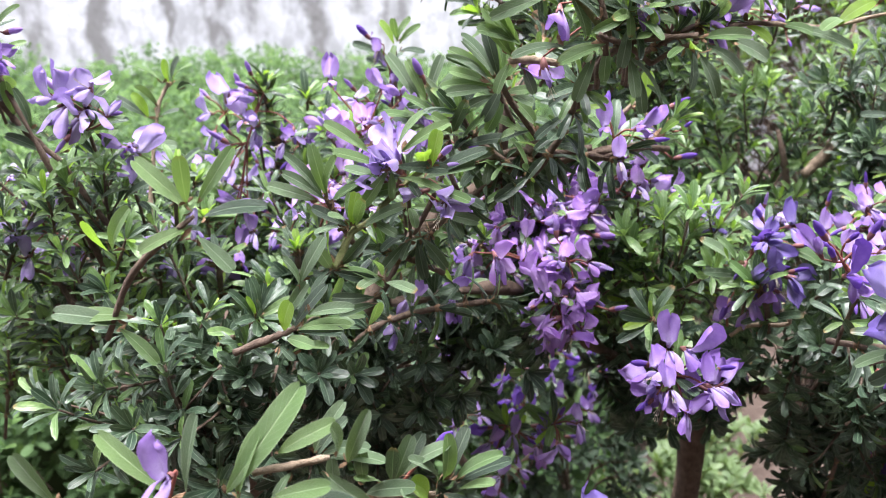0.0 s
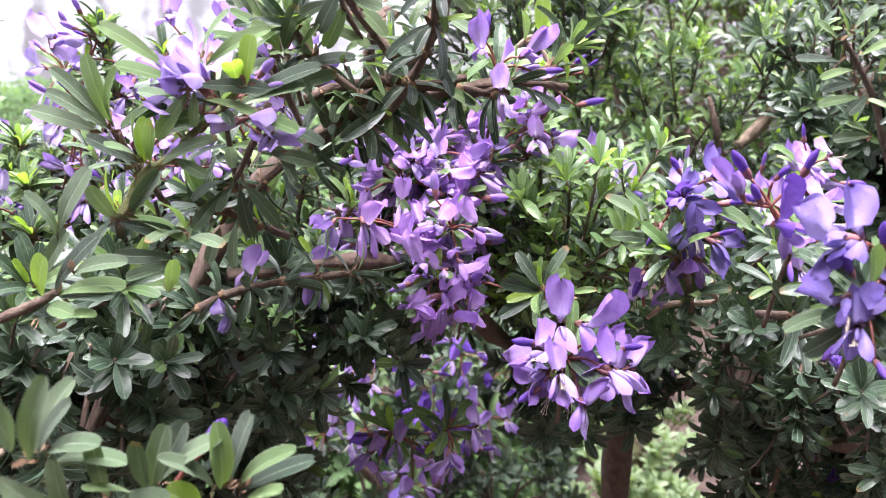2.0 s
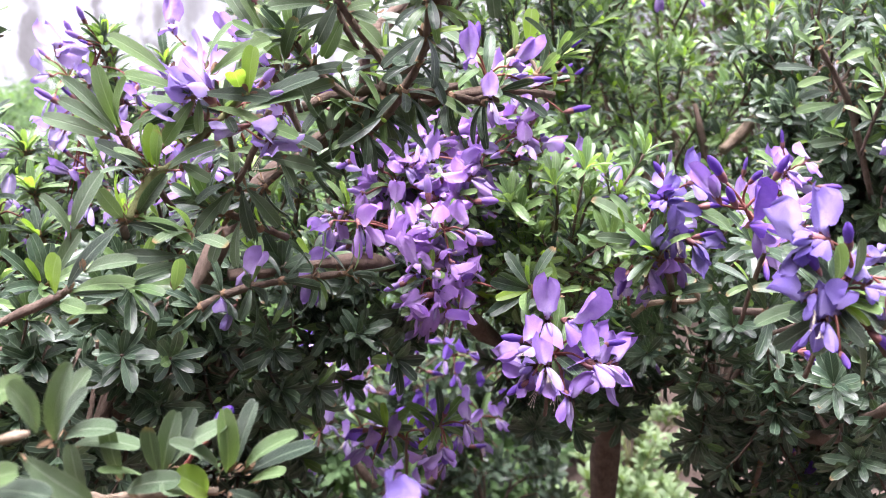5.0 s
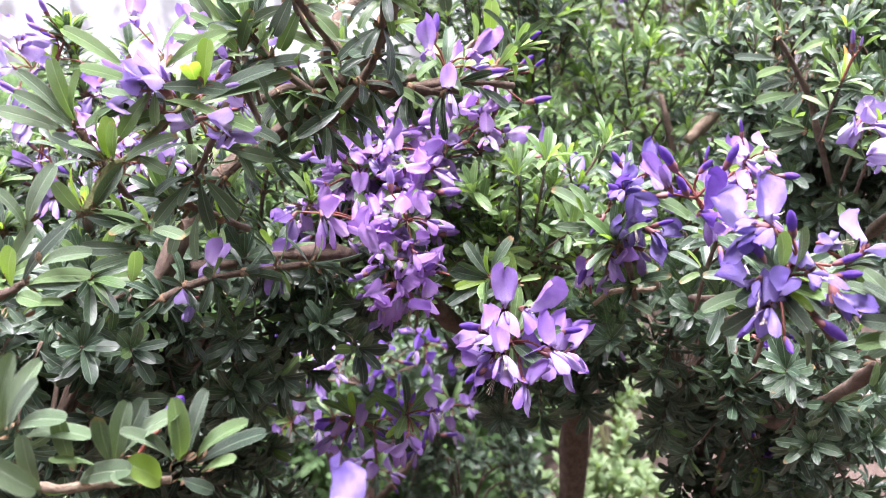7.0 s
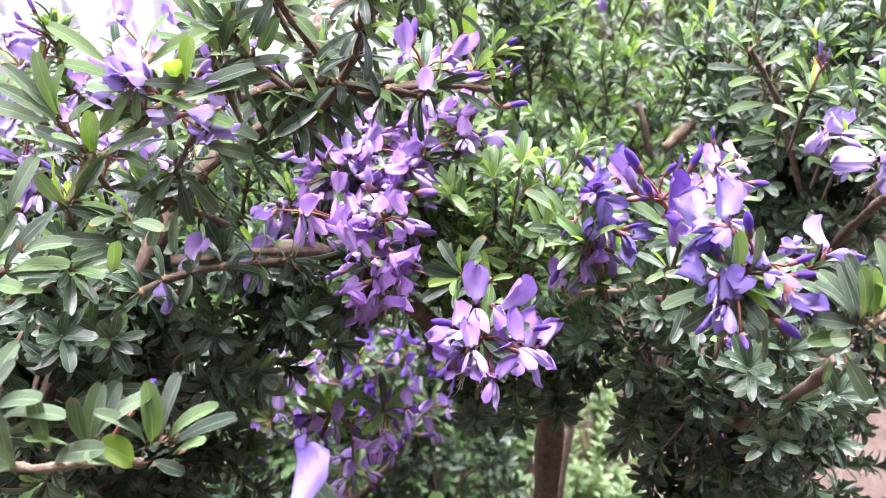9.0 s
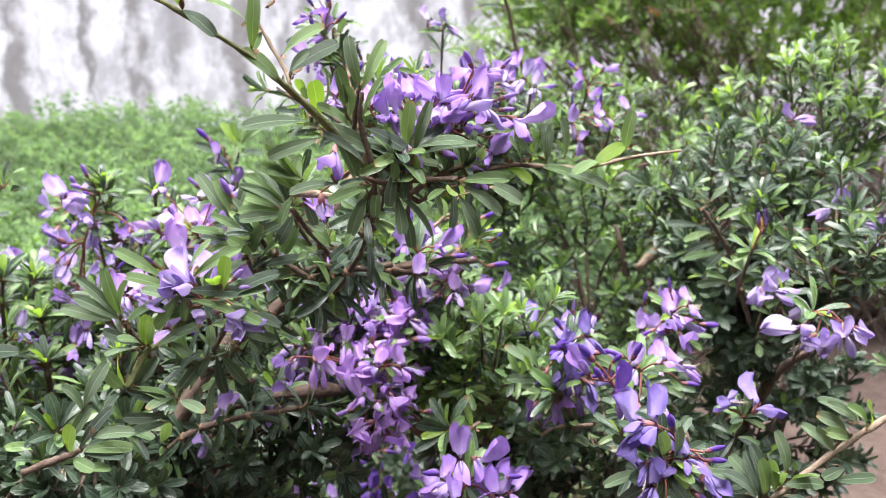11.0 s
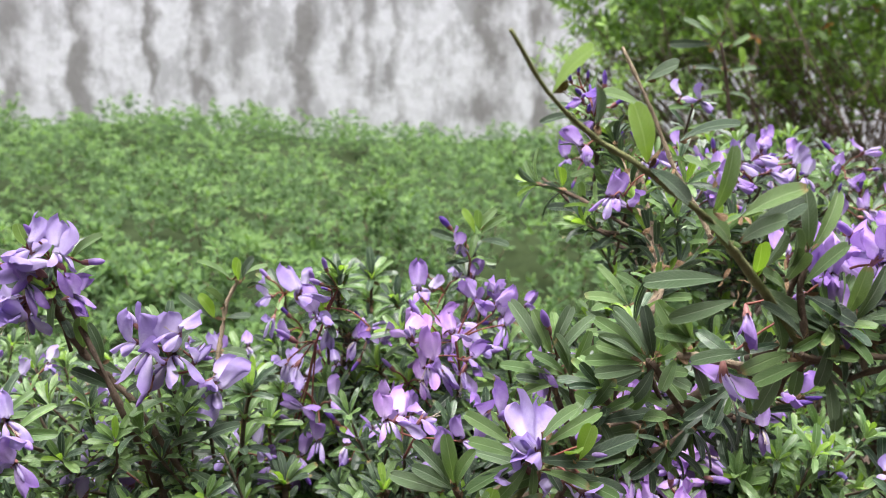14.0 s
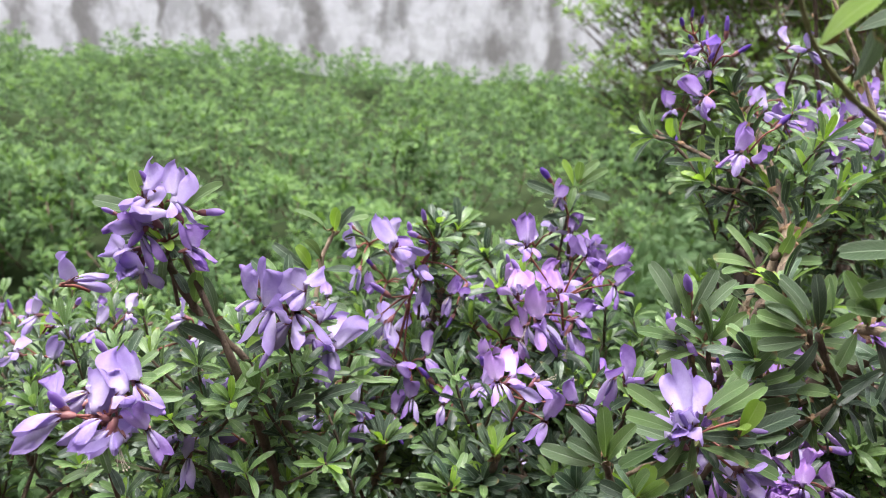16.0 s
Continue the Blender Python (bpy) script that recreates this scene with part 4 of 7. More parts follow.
# along the dark upper bough, blades hanging
sprig(FRONT, ((0.10, 0.47, 0.780), (0.055, 0.455, 0.785), (0.02, 0.45, 0.768), (-0.01, 0.44, 0.745)), 0.002, 0.0014, g, 9, 9, 0.024, 9, BARK, single=False, young=0.03, fresh=0.12, start=0.05, low=0.9, high=2.0, up=-0.7)
sprig(FRONT, ((0.03, 0.46, 0.765), (0.045, 0.445, 0.775), (0.062, 0.435, 0.800), (0.066, 0.41, 0.825)), 0.002, 0.0014, g, 7, 8, 0.023, 9, BARK, single=False, young=0.05, fresh=0.25, start=0.05, low=0.9, high=1.9, up=-0.3)
sprig(FRONT, ((0.08, 0.465, 0.78), (0.115, 0.47, 0.79), (0.128, 0.475, 0.80)), 0.0018, 0.001, g, 3, 8, 0.021, 6, BARK, single=False, young=0.3)
sprig(FRONT, ((0.06, 0.45, 0.79), (0.04, 0.45, 0.81), (0.03, 0.46, 0.83)), 0.0018, 0.001, g, 3, 9, 0.022, 7, BARK, single=False, young=0.4)
sprig(FRONT, ((0.05, 0.46, 0.77), (0.02, 0.44, 0.795), (0.01, 0.43, 0.81)), 0.0018, 0.001, g, 3, 9, 0.022, 7, BARK, single=False, young=0.3)
sprig(FRONT, ((0.00, 0.46, 0.72), (-0.02, 0.44, 0.735), (-0.03, 0.435, 0.74)), 0.0018, 0.001, g, 3, 9, 0.022, 8, BARK, single=False, young=0.1)
sprig(FRONT, ((-0.07, 0.47, 0.66), (-0.03, 0.455, 0.695), (0.03, 0.47, 0.70)), 0.002, 0.0014, g, 7, 8, 0.022, 9, BARK, single=False, young=0.02, fresh=0.15, low=0.9, high=1.9, up=-0.5)
sprig(FRONT, ((0.20, 0.50, 0.66), (0.185, 0.47, 0.695), (0.178, 0.465, 0.705)), 0.0018, 0.0014, g, 2, 9, 0.022, 7, BARK, single=False, young=0.1)
sprig(FRONT, ((0.20, 0.42, 0.69), (0.205, 0.37, 0.705), (0.205, 0.355, 0.715)), 0.0018, 0.0014, g, 2, 9, 0.024, 7, BARK, single=False, young=0.05)
sprig(FRONT, ((0.13, 0.46, 0.69), (0.12, 0.44, 0.695), (0.11, 0.43, 0.70)), 0.0018, 0.0014, g, 2, 8, 0.022, 6, BARK, single=False, young=0.05)
# the left hand end of the walk
sprig(LEFT, ((-0.09, 0.53, 0.69), (-0.087, 0.505, 0.715), (-0.087, 0.503, 0.722)), 0.002, 0.0015, g, 2, 10, 0.020, 11, BARK, young=0.3)
sprig(LEFT, ((-0.15, 0.56, 0.67), (-0.145, 0.545, 0.695), (-0.145, 0.543, 0.706)), 0.002, 0.0015, g, 2, 11, 0.020, 11, BARK, young=0.3)
sprig(LEFT, ((-0.11, 0.62, 0.73), (-0.115, 0.612, 0.785), (-0.119, 0.612, 0.812)), 0.0018, 0.0014, g, 6, 12, 0.019, 11, BARK, single=False, young=0.4, fresh=0.7)
sprig(FRONT, ((0.042, 0.50, 0.81), (0.062, 0.53, 0.837), (0.06, 0.58, 0.87), (0.05, 0.61, 0.905)), 0.0038, 0.0016, g, 10, 10, 0.019, 10, BARK_PALE, single=False, young=0.3, start=0.3)
sprig(FRONT, ((0.05, 0.52, 0.83), (0.085, 0.55, 0.845), (0.12, 0.58, 0.86)), 0.0022, 0.0014, g, 7, 9, 0.019, 9, BARK, single=False, young=0.3)
sprig(FRONT, ((0.05, 0.56, 0.86), (0.02, 0.58, 0.875), (0.0, 0.585, 0.88)), 0.0012, 0.0009, g, 3, 7, 0.020, 4, BARK, single=False, young=0.3)
# darker upright shoots of the neighbour
for x, y, z in ((0.29, 0.56, 0.65), (0.32, 0.55, 0.61), (0.35, 0.55, 0.62), (0.28, 0.55, 0.59), (0.38, 0.56, 0.60), (0.31, 0.53, 0.56), (0.35, 0.60, 0.80), (0.40, 0.60, 0.82)):
    sprig(RIGHT, ((x + 0.01, y + 0.05, z - 0.10), (x, y + 0.01, z - 0.04), (x, y, z)), 0.0018, 0.0012, g, 5, 8, 0.0155, 8, BARK, young=0.03, fresh=0.05, low=0.7, high=1.7, up=-0.2, slim=1.3)

# short leafy tips all over the top of the pale-flowered bush
TIPS = np.random.default_rng(44)
for k in range(46):
    x, y = TIPS.uniform(-0.34, 0.03), TIPS.uniform(0.50, 0.70)
    z = 0.775 - 0.10 * abs(x + 0.10) / 0.25 + TIPS.uniform(-0.07, 0.03) + 0.10 * (y - 0.6)
    lean = TIPS.normal(0, 0.012, 2)
    sprig(LEFT, ((x - lean[0], y + 0.02, z - 0.06), (x, y + 0.008, z - 0.025), (x + lean[0], y, z)), 0.0013, 0.0009, TIPS, 3, 10, 0.021, 8, BARK, single=False, young=0.25, fresh=0.5, start=0.3, low=0.4, high=1.4, up=0.25)

# masses of leafy twigs between the placed ones
G2 = np.random.default_rng(77)


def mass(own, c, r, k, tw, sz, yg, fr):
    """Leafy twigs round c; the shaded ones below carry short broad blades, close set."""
    # low fr keeps shaded masses nearly all dark leaf, so colour deepens the shade
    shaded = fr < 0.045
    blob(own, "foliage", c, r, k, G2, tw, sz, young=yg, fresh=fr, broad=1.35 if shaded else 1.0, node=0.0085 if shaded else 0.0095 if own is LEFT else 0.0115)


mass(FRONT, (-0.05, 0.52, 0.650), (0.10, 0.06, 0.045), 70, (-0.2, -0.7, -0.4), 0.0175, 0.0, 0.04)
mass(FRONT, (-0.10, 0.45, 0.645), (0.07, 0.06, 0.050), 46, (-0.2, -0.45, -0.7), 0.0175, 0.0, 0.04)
mass(FRONT, (-0.14, 0.42, 0.66), (0.05, 0.05, 0.045), 28, (-0.2, -0.6, 0.2), 0.019, 0.03, 0.15)
mass(FRONT, (0.10, 0.655, 0.655), (0.09, 0.05, 0.050), 40, (0, -0.5, 0.6), 0.019, 0.15, 0.80)
mass(FRONT, (0.17, 0.650, 0.665), (0.07, 0.045, 0.045), 36, (0, -0.4, 0.7), 0.020, 0.22, 0.85)
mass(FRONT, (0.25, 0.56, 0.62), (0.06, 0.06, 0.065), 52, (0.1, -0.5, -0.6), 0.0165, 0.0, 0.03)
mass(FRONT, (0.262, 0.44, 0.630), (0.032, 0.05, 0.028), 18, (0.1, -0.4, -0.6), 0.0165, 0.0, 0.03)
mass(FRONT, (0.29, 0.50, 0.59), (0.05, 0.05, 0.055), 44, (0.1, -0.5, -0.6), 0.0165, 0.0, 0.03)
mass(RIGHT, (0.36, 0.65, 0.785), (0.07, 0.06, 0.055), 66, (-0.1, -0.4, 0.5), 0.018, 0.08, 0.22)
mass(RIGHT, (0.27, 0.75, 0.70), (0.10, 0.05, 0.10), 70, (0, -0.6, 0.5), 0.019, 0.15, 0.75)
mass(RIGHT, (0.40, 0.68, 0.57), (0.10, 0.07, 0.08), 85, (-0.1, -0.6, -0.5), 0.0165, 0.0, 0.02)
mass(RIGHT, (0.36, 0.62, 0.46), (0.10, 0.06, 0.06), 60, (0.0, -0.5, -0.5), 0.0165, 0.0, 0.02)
# added mostly out of view on the right, to shade the low shrubs
mass(RIGHT, (0.62, 0.66, 0.68), (0.12, 0.12, 0.12), 70, (-0.1, -0.4, 0.5), 0.021, 0.05, 0.15)
mass(LEFT, (-0.13, 0.65, 0.690), (0.10, 0.06, 0.055), 66, (0, -0.4, 0.8), 0.0165, 0.15, 0.60)
mass(LEFT, (0.00, 0.64, 0.705), (0.09, 0.06, 0.055), 44, (0, -0.4, 0.8), 0.0165, 0.15, 0.55)
mass(LEFT, (-0.06, 0.56, 0.70), (0.08, 0.04, 0.045), 41, (0, -0.5, 0.7), 0.0165, 0.12, 0.55)
mass(LEFT, (-0.25, 0.62, 0.685), (0.12, 0.09, 0.06), 90, (0, -0.5, 0.7), 0.0165, 0.15, 0.60)
mass(LEFT, (-0.22, 0.50, 0.715), (0.06, 0.05, 0.06), 41, (-0.1, -0.5, 0.6), 0.0165, 0.15, 0.60)
mass(LEFT, (-0.42, 0.74, 0.645), (0.16, 0.10, 0.06), 102, (0, -0.5, 0.8), 0.0165, 0.15, 0.60)
mass(LEFT, (-0.36, 0.56, 0.66), (0.10, 0.07, 0.05), 48, (0, -0.5, 0.8), 0.0165, 0.15, 0.60)
mass(FRONT, (0.07, 0.60, 0.85), (0.04, 0.05, 0.03), 12, (0, -0.4, 0.8), 0.021, 0.2, 0.60)
mass(FRONT, (0.16, 0.73, 0.82), (0.08, 0.05, 0.045), 44, (0, -0.3, 0.8), 0.020, 0.2, 0.60)
mass(BACK, (0.34, 0.99, 0.80), (0.16, 0.08, 0.07), 70, (0, -0.3, 0.8), 0.021, 0.35, 0.75)
mass(RIGHT, (0.47, 0.78, 0.84), (0.08, 0.06, 0.07), 50, (-0.1, -0.3, 0.8), 0.021, 0.3, 0.5)
# dark leaves put in to blacken the gap, which is only deep shade
mass(RIGHT, (0.45, 0.80, 0.665), (0.10, 0.05, 0.05), 60, (-0.1, -0.5, -0.3), 0.0165, 0.0, 0.02)
mass(RIGHT, (0.40, 0.88, 0.60), (0.15, 0.06, 0.10), 70, (-0.1, -0.5, 0.4), 0.018, 0.05, 0.35)
mass(RIGHT, (0.39, 0.55, 0.775), (0.06, 0.06, 0.028), 34, (-0.1, -0.4, 0.5), 0.018, 0.08, 0.25)
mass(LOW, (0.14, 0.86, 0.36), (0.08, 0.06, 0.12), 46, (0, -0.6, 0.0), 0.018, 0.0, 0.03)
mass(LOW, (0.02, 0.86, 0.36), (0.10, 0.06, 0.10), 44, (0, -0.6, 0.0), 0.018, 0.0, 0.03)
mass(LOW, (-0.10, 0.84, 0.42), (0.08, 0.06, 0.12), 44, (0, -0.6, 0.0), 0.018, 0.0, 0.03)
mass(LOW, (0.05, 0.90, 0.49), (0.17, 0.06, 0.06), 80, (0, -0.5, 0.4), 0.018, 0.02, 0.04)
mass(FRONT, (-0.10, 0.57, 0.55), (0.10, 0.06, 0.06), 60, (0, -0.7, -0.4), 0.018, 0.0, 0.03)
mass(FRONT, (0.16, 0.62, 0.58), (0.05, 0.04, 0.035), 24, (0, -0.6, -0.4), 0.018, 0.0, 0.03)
mass(FRONT, (0.135, 0.56, 0.700), (0.055, 0.03, 0.040), 30, (0, -0.4, 0.7), 0.019, 0.20, 0.85)
mass(FRONT, (0.075, 0.60, 0.760), (0.05, 0.03, 0.025), 14, (0, -0.4, 0.7), 0.019, 0.20, 0.80)
mass(FRONT, (0.150, 0.53, 0.700), (0.045, 0.02, 0.034), 16, (0, -0.4, 0.7), 0.019, 0.20, 0.85)
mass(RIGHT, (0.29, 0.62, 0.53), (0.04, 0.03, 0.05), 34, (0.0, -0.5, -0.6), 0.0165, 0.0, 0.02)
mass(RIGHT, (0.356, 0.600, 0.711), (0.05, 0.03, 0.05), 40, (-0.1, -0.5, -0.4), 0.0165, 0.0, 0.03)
mass(RIGHT, (0.337, 0.620, 0.734), (0.04, 0.03, 0.04), 26, (-0.1, -0.5, 0.3), 0.0165, 0.03, 0.15)

# flower clusters farther in: place, open flowers, buds, hue, facing, spread
FAR_SEEDS = iter(range(1, 999))


def loose(at, fl, bu, hue, face, sp):
    a = vec(*at)
    own = LOW if at[2] < 0.56 and at[1] > 0.69 else (LEFT if at[0] < 0.0 and at[1] > 0.45 or at[0] < -0.14 else (RIGHT if at[0] > 0.30 else FRONT))
    cluster(own, at, fl, bu + (1 if fl > 1 else 0), hue, face, sp * 1.1, reach=0.0155, size=1.12, seed=next(FAR_SEEDS))
    back = -unit(vec(*face))
    if fl + bu > 2:
        sprig(own, (a + back * 0.032 + vec(0, 0.014, -0.024), a + back * 0.015 + vec(0, 0, -0.010), a + back * 0.003), 0.0010, 0.0008, G2, 2, 0, 0.023, 8, BARK, single=False, young=0.2, fresh=0.55, start=0.55, low=0.55, high=1.5, up=0.1, husk=False)


loose((-0.357, 0.755, 0.683), 4, 1, "violet", (0, -0.7, 0.5), 1.1)
loose((-0.425, 0.750, 0.688), 3, 2, "violet", (0, -0.7, 0.5), 1.1)
loose((-0.475, 0.750, 0.690), 3, 1, "violet", (0, -0.7, 0.5), 1.1)
loose((0.037, 0.614, 0.920), 1, 4, "deep", (-0.3, -0.4, 0.9), 0.9)
loose((0.040, 0.605, 0.905), 1, 0, "violet", (0, -0.9, 0.2), 0.8)
loose((0.044, 0.672, 0.885), 2, 0, "violet", (-0.4, -0.8, 0.3), 0.8)
loose((0.047, 0.562, 0.878), 1, 1, "violet", (0, -0.8, 0.4), 0.9)
loose((0.145, 0.712, 0.872), 5, 1, "violet", (0, -0.7, 0.5), 1.1)
loose((0.120, 0.615, 0.869), 4, 1, "violet", (-0.1, -0.7, 0.5), 1.1)
loose((0.186, 0.702, 0.877), 4, 1, "violet", (0, -0.7, 0.5), 1.1)
loose((0.170, 0.742, 0.872), 4, 0, "violet", (0, -0.7, 0.5), 1.1)
loose((0.230, 0.683, 0.855), 3, 1, "violet", (0.3, -0.8, 0), 1.0)
loose((0.110, 0.622, 0.742), 5, 1, "mauve", (0.1, -0.8, 0.4), 1.2)
loose((0.145, 0.60, 0.735), 2, 2, "violet", (0.4, -0.7, 0.2), 1.0)
# every other low cluster takes the deep hue, which paints in the dimness here
loose((-0.020, 0.880, 0.535), 5, 0, "deep", (0, -0.9, 0.3), 1.2)
loose((0.030, 0.800, 0.532), 6, 0, "violet", (0, -0.9, 0.3), 1.2)
loose((0.075, 0.750, 0.505), 5, 1, "deep", (0, -0.9, 0.2), 1.2)
loose((0.120, 0.750, 0.500), 5, 0, "violet", (0, -0.9, 0.2), 1.2)
loose((0.10, 0.78, 0.545), 4, 0, "deep", (0, -0.9, 0.3), 1.2)
loose((0.00, 0.82, 0.530), 4, 0, "violet", (0, -0.9, 0.3), 1.2)
loose((0.06, 0.76, 0.545), 4, 0, "deep", (0, -0.9, 0.3), 1.2)
loose((0.02, 0.74, 0.500), 4, 0, "violet", (0, -0.9, 0.2), 1.2)
loose((0.14, 0.80, 0.520), 4, 0, "deep", (0, -0.9, 0.3), 1.2)
loose((0.055, 0.70, 0.470), 4, 0, "violet", (0, -0.9, 0.1), 1.2)
loose((0.09, 0.71, 0.500), 4, 0, "deep", (0, -0.9, 0.2), 1.2)
loose((-0.01, 0.70, 0.515), 3, 0, "violet", (0, -0.9, 0.2), 1.1)
loose((0.076, 0.548, 0.583), 2, 1, "violet", (0.3, -0.9, 0), 0.8)
loose((0.042, 0.552, 0.580), 3, 1, "violet", (-0.2, -0.9, -0.2), 1.0)
loose((0.286, 0.506, 0.568), 3, 1, "deep", (0, -0.9, 0.2), 1.0)

loose((0.052, 0.560, 0.728), 3, 1, "mauve", (0, -0.8, 0.4), 1.2)
loose((0.080, 0.585, 0.732), 4, 0, "mauve", (0.1, -0.8, 0.4), 1.1)
loose((0.089, 0.560, 0.712), 4, 0, "mauve", (0.1, -0.9, 0.1), 1.1)
loose((0.060, 0.555, 0.741), 3, 0, "mauve", (-0.1, -0.7, 0.6), 1.0)
loose((0.076, 0.500, 0.713), 3, 1, "mauve", (0, -0.9, 0.1), 1.2)
loose((0.072, 0.510, 0.682), 4, 1, "mauve", (0.1, -0.9, -0.3), 1.2)
loose((0.100, 0.600, 0.755), 3, 1, "violet", (0.1, -0.8, 0.4), 1.1)
loose((-0.006, 0.655, 0.776), 4, 1, "violet", (0.2, -0.7, 0.4), 1.1)
loose((-0.040, 0.620, 0.765), 4, 1, "pale", (0.2, -0.8, 0.1), 1.0)
loose((-0.147, 0.662, 0.763), 2, 2, "violet", (0, -0.8, 0.2), 1.0)
loose((-0.100, 0.622, 0.770), 2, 1, "violet", (0, -0.8, 0.2), 0.8)
loose((-0.054, 0.600, 0.779), 3, 0, "mauve", (0, -0.8, 0.3), 1.0)
loose((-0.150, 0.595, 0.700), 3, 1, "violet", (0, -0.8, 0.2), 1.1)
loose((0.179, 0.490, 0.702), 3, 2, "violet", (0.2, -0.8, -0.1), 1.1)

loose((-0.160, 0.660, 0.790), 3, 1, "pale", (0, -0.8, 0.3), 1.1)
loose((-0.112, 0.660, 0.760), 2, 1, "violet", (0, -0.8, 0.3), 1.1)
loose((-0.129, 0.640, 0.741), 3, 1, "pale", (0, -0.8, 0.3), 1.1)
loose((-0.131, 0.600, 0.731), 3, 1, "violet", (0, -0.8, 0.3), 1.1)
loose((-0.078, 0.580, 0.729), 3, 1, "violet", (0, -0.8, 0.3), 1.1)
loose((-0.062, 0.620, 0.780), 3, 1, "mauve", (0, -0.8, 0.3), 1.1)
loose((-0.049, 0.660, 0.793), 2, 1, "pale", (0, -0.8, 0.3), 1.1)
loose((-0.023, 0.660, 0.784), 2, 1, "violet", (0, -0.8, 0.3), 1.1)
loose((-0.213, 0.660, 0.745), 2, 1, "pale", (0, -0.8, 0.3), 1.1)
loose((-0.194, 0.680, 0.736), 2, 1, "violet", (0, -0.8, 0.3), 1.1)
loose((-0.074, 0.600, 0.748), 3, 1, "mauve", (0, -0.8, 0.3), 1.1)
loose((-0.040, 0.620, 0.758), 3, 1, "mauve", (0, -0.8, 0.3), 1.1)
loose((-0.173, 0.560, 0.717), 3, 1, "pale", (0, -0.8, 0.3), 1.1)
loose((-0.103, 0.580, 0.717), 2, 1, "violet", (0, -0.8, 0.3), 1.1)
loose((0.069, 0.600, 0.728), 4, 1, "mauve", (0, -0.8, 0.3), 1.1)
loose((0.045, 0.570, 0.722), 4, 1, "mauve", (0, -0.8, 0.3), 1.1)
loose((0.085, 0.580, 0.718), 3, 1, "mauve", (0, -0.8, 0.3), 1.1)
loose((0.076, 0.540, 0.704), 4, 1, "mauve", (0, -0.8, 0.3), 1.1)
loose((0.068, 0.520, 0.685), 3, 1, "mauve", (0, -0.8, 0.3), 1.1)
loose((0.014, 0.550, 0.685), 3, 1, "violet", (0, -0.8, 0.3), 1.1)
loose((0.121, 0.620, 0.725), 3, 1, "violet", (0, -0.8, 0.3), 1.1)
loose((0.199, 0.520, 0.726), 3, 1, "pale", (0, -0.8, 0.3), 1.1)
loose((0.267, 0.580, 0.710), 2, 1, "violet", (0, -0.8, 0.3), 1.1)
loose((0.224, 0.450, 0.724), 2, 1, "violet", (0, -0.8, 0.3), 1.1)
loose((0.254, 0.500, 0.705), 3, 1, "violet", (0, -0.8, 0.3), 1.1)
loose((0.252, 0.720, 0.880), 3, 1, "violet", (0, -0.8, 0.3), 1.1)
loose((0.194, 0.720, 0.880), 4, 1, "violet", (0, -0.8, 0.3), 1.1)
loose((0.154, 0.700, 0.877), 3, 1, "violet", (0, -0.8, 0.3), 1.1)
loose((0.268, 0.700, 0.849), 2, 1, "violet", (0, -0.8, 0.3), 1.1)
loose((0.103, 0.700, 0.887), 2, 1, "violet", (0, -0.8, 0.3), 1.1)
loose((0.095, 0.470, 0.792), 3, 1, "violet", (0, -0.8, 0.3), 1.1)

for at in ((0.040, 0.545, 0.752), (0.073, 0.55, 0.748), (0.104, 0.55, 0.747), (0.122, 0.545, 0.756), (0.053, 0.535, 0.731), (0.083, 0.53, 0.727), (0.070, 0.525, 0.711), (0.040, 0.54, 0.708), (0.026, 0.545, 0.704), (0.067, 0.50, 0.690), (0.083, 0.505, 0.682)):
    loose(at, 4, 1, "mauve", (0.05, -0.75, 0.5), 1.0)
loose((0.117, 0.407, 0.677), 4, 2, "violet", (0, -0.9, 0.1), 1.1)
loose((0.186, 0.478, 0.729), 3, 2, "pale_dim", (0, -0.85, 0.3), 1.1)
loose((0.273, 0.540, 0.732), 3, 2, "violet", (0, -0.85, 0.3), 1.1)
loose((0.201, 0.338, 0.719), 2, 3, "pale_dim", (0, -0.9, 0.1), 1.1)
loose((0.089, 0.392, 0.870), 3, 4, "mauve_dim", (0, -0.8, 0.5), 1.1)
loose((0.110, 0.395, 0.877), 2, 2, "mauve_dim", (0, -0.8, 0.5), 1.1)
loose((-0.248, 0.415, 0.799), 3, 2, "pale", (0, -0.85, 0.3), 1.1)
loose((-0.191, 0.468, 0.815), 2, 2, "pale", (0, -0.85, 0.3), 1.1)
loose((-0.245, 0.475, 0.854), 2, 3, "pale", (0, -0.8, 0.4), 1.1)
loose((-0.234, 0.500, 0.739), 3, 1, "pale", (0, -0.8, 0.4), 1.1)
loose((-0.353, 0.600, 0.726), 3, 1, "pale", (0, -0.8, 0.4), 1.1)
loose((-0.001, 0.500, 0.787), 3, 1, "violet", (0, -0.8, 0.4), 1.1)

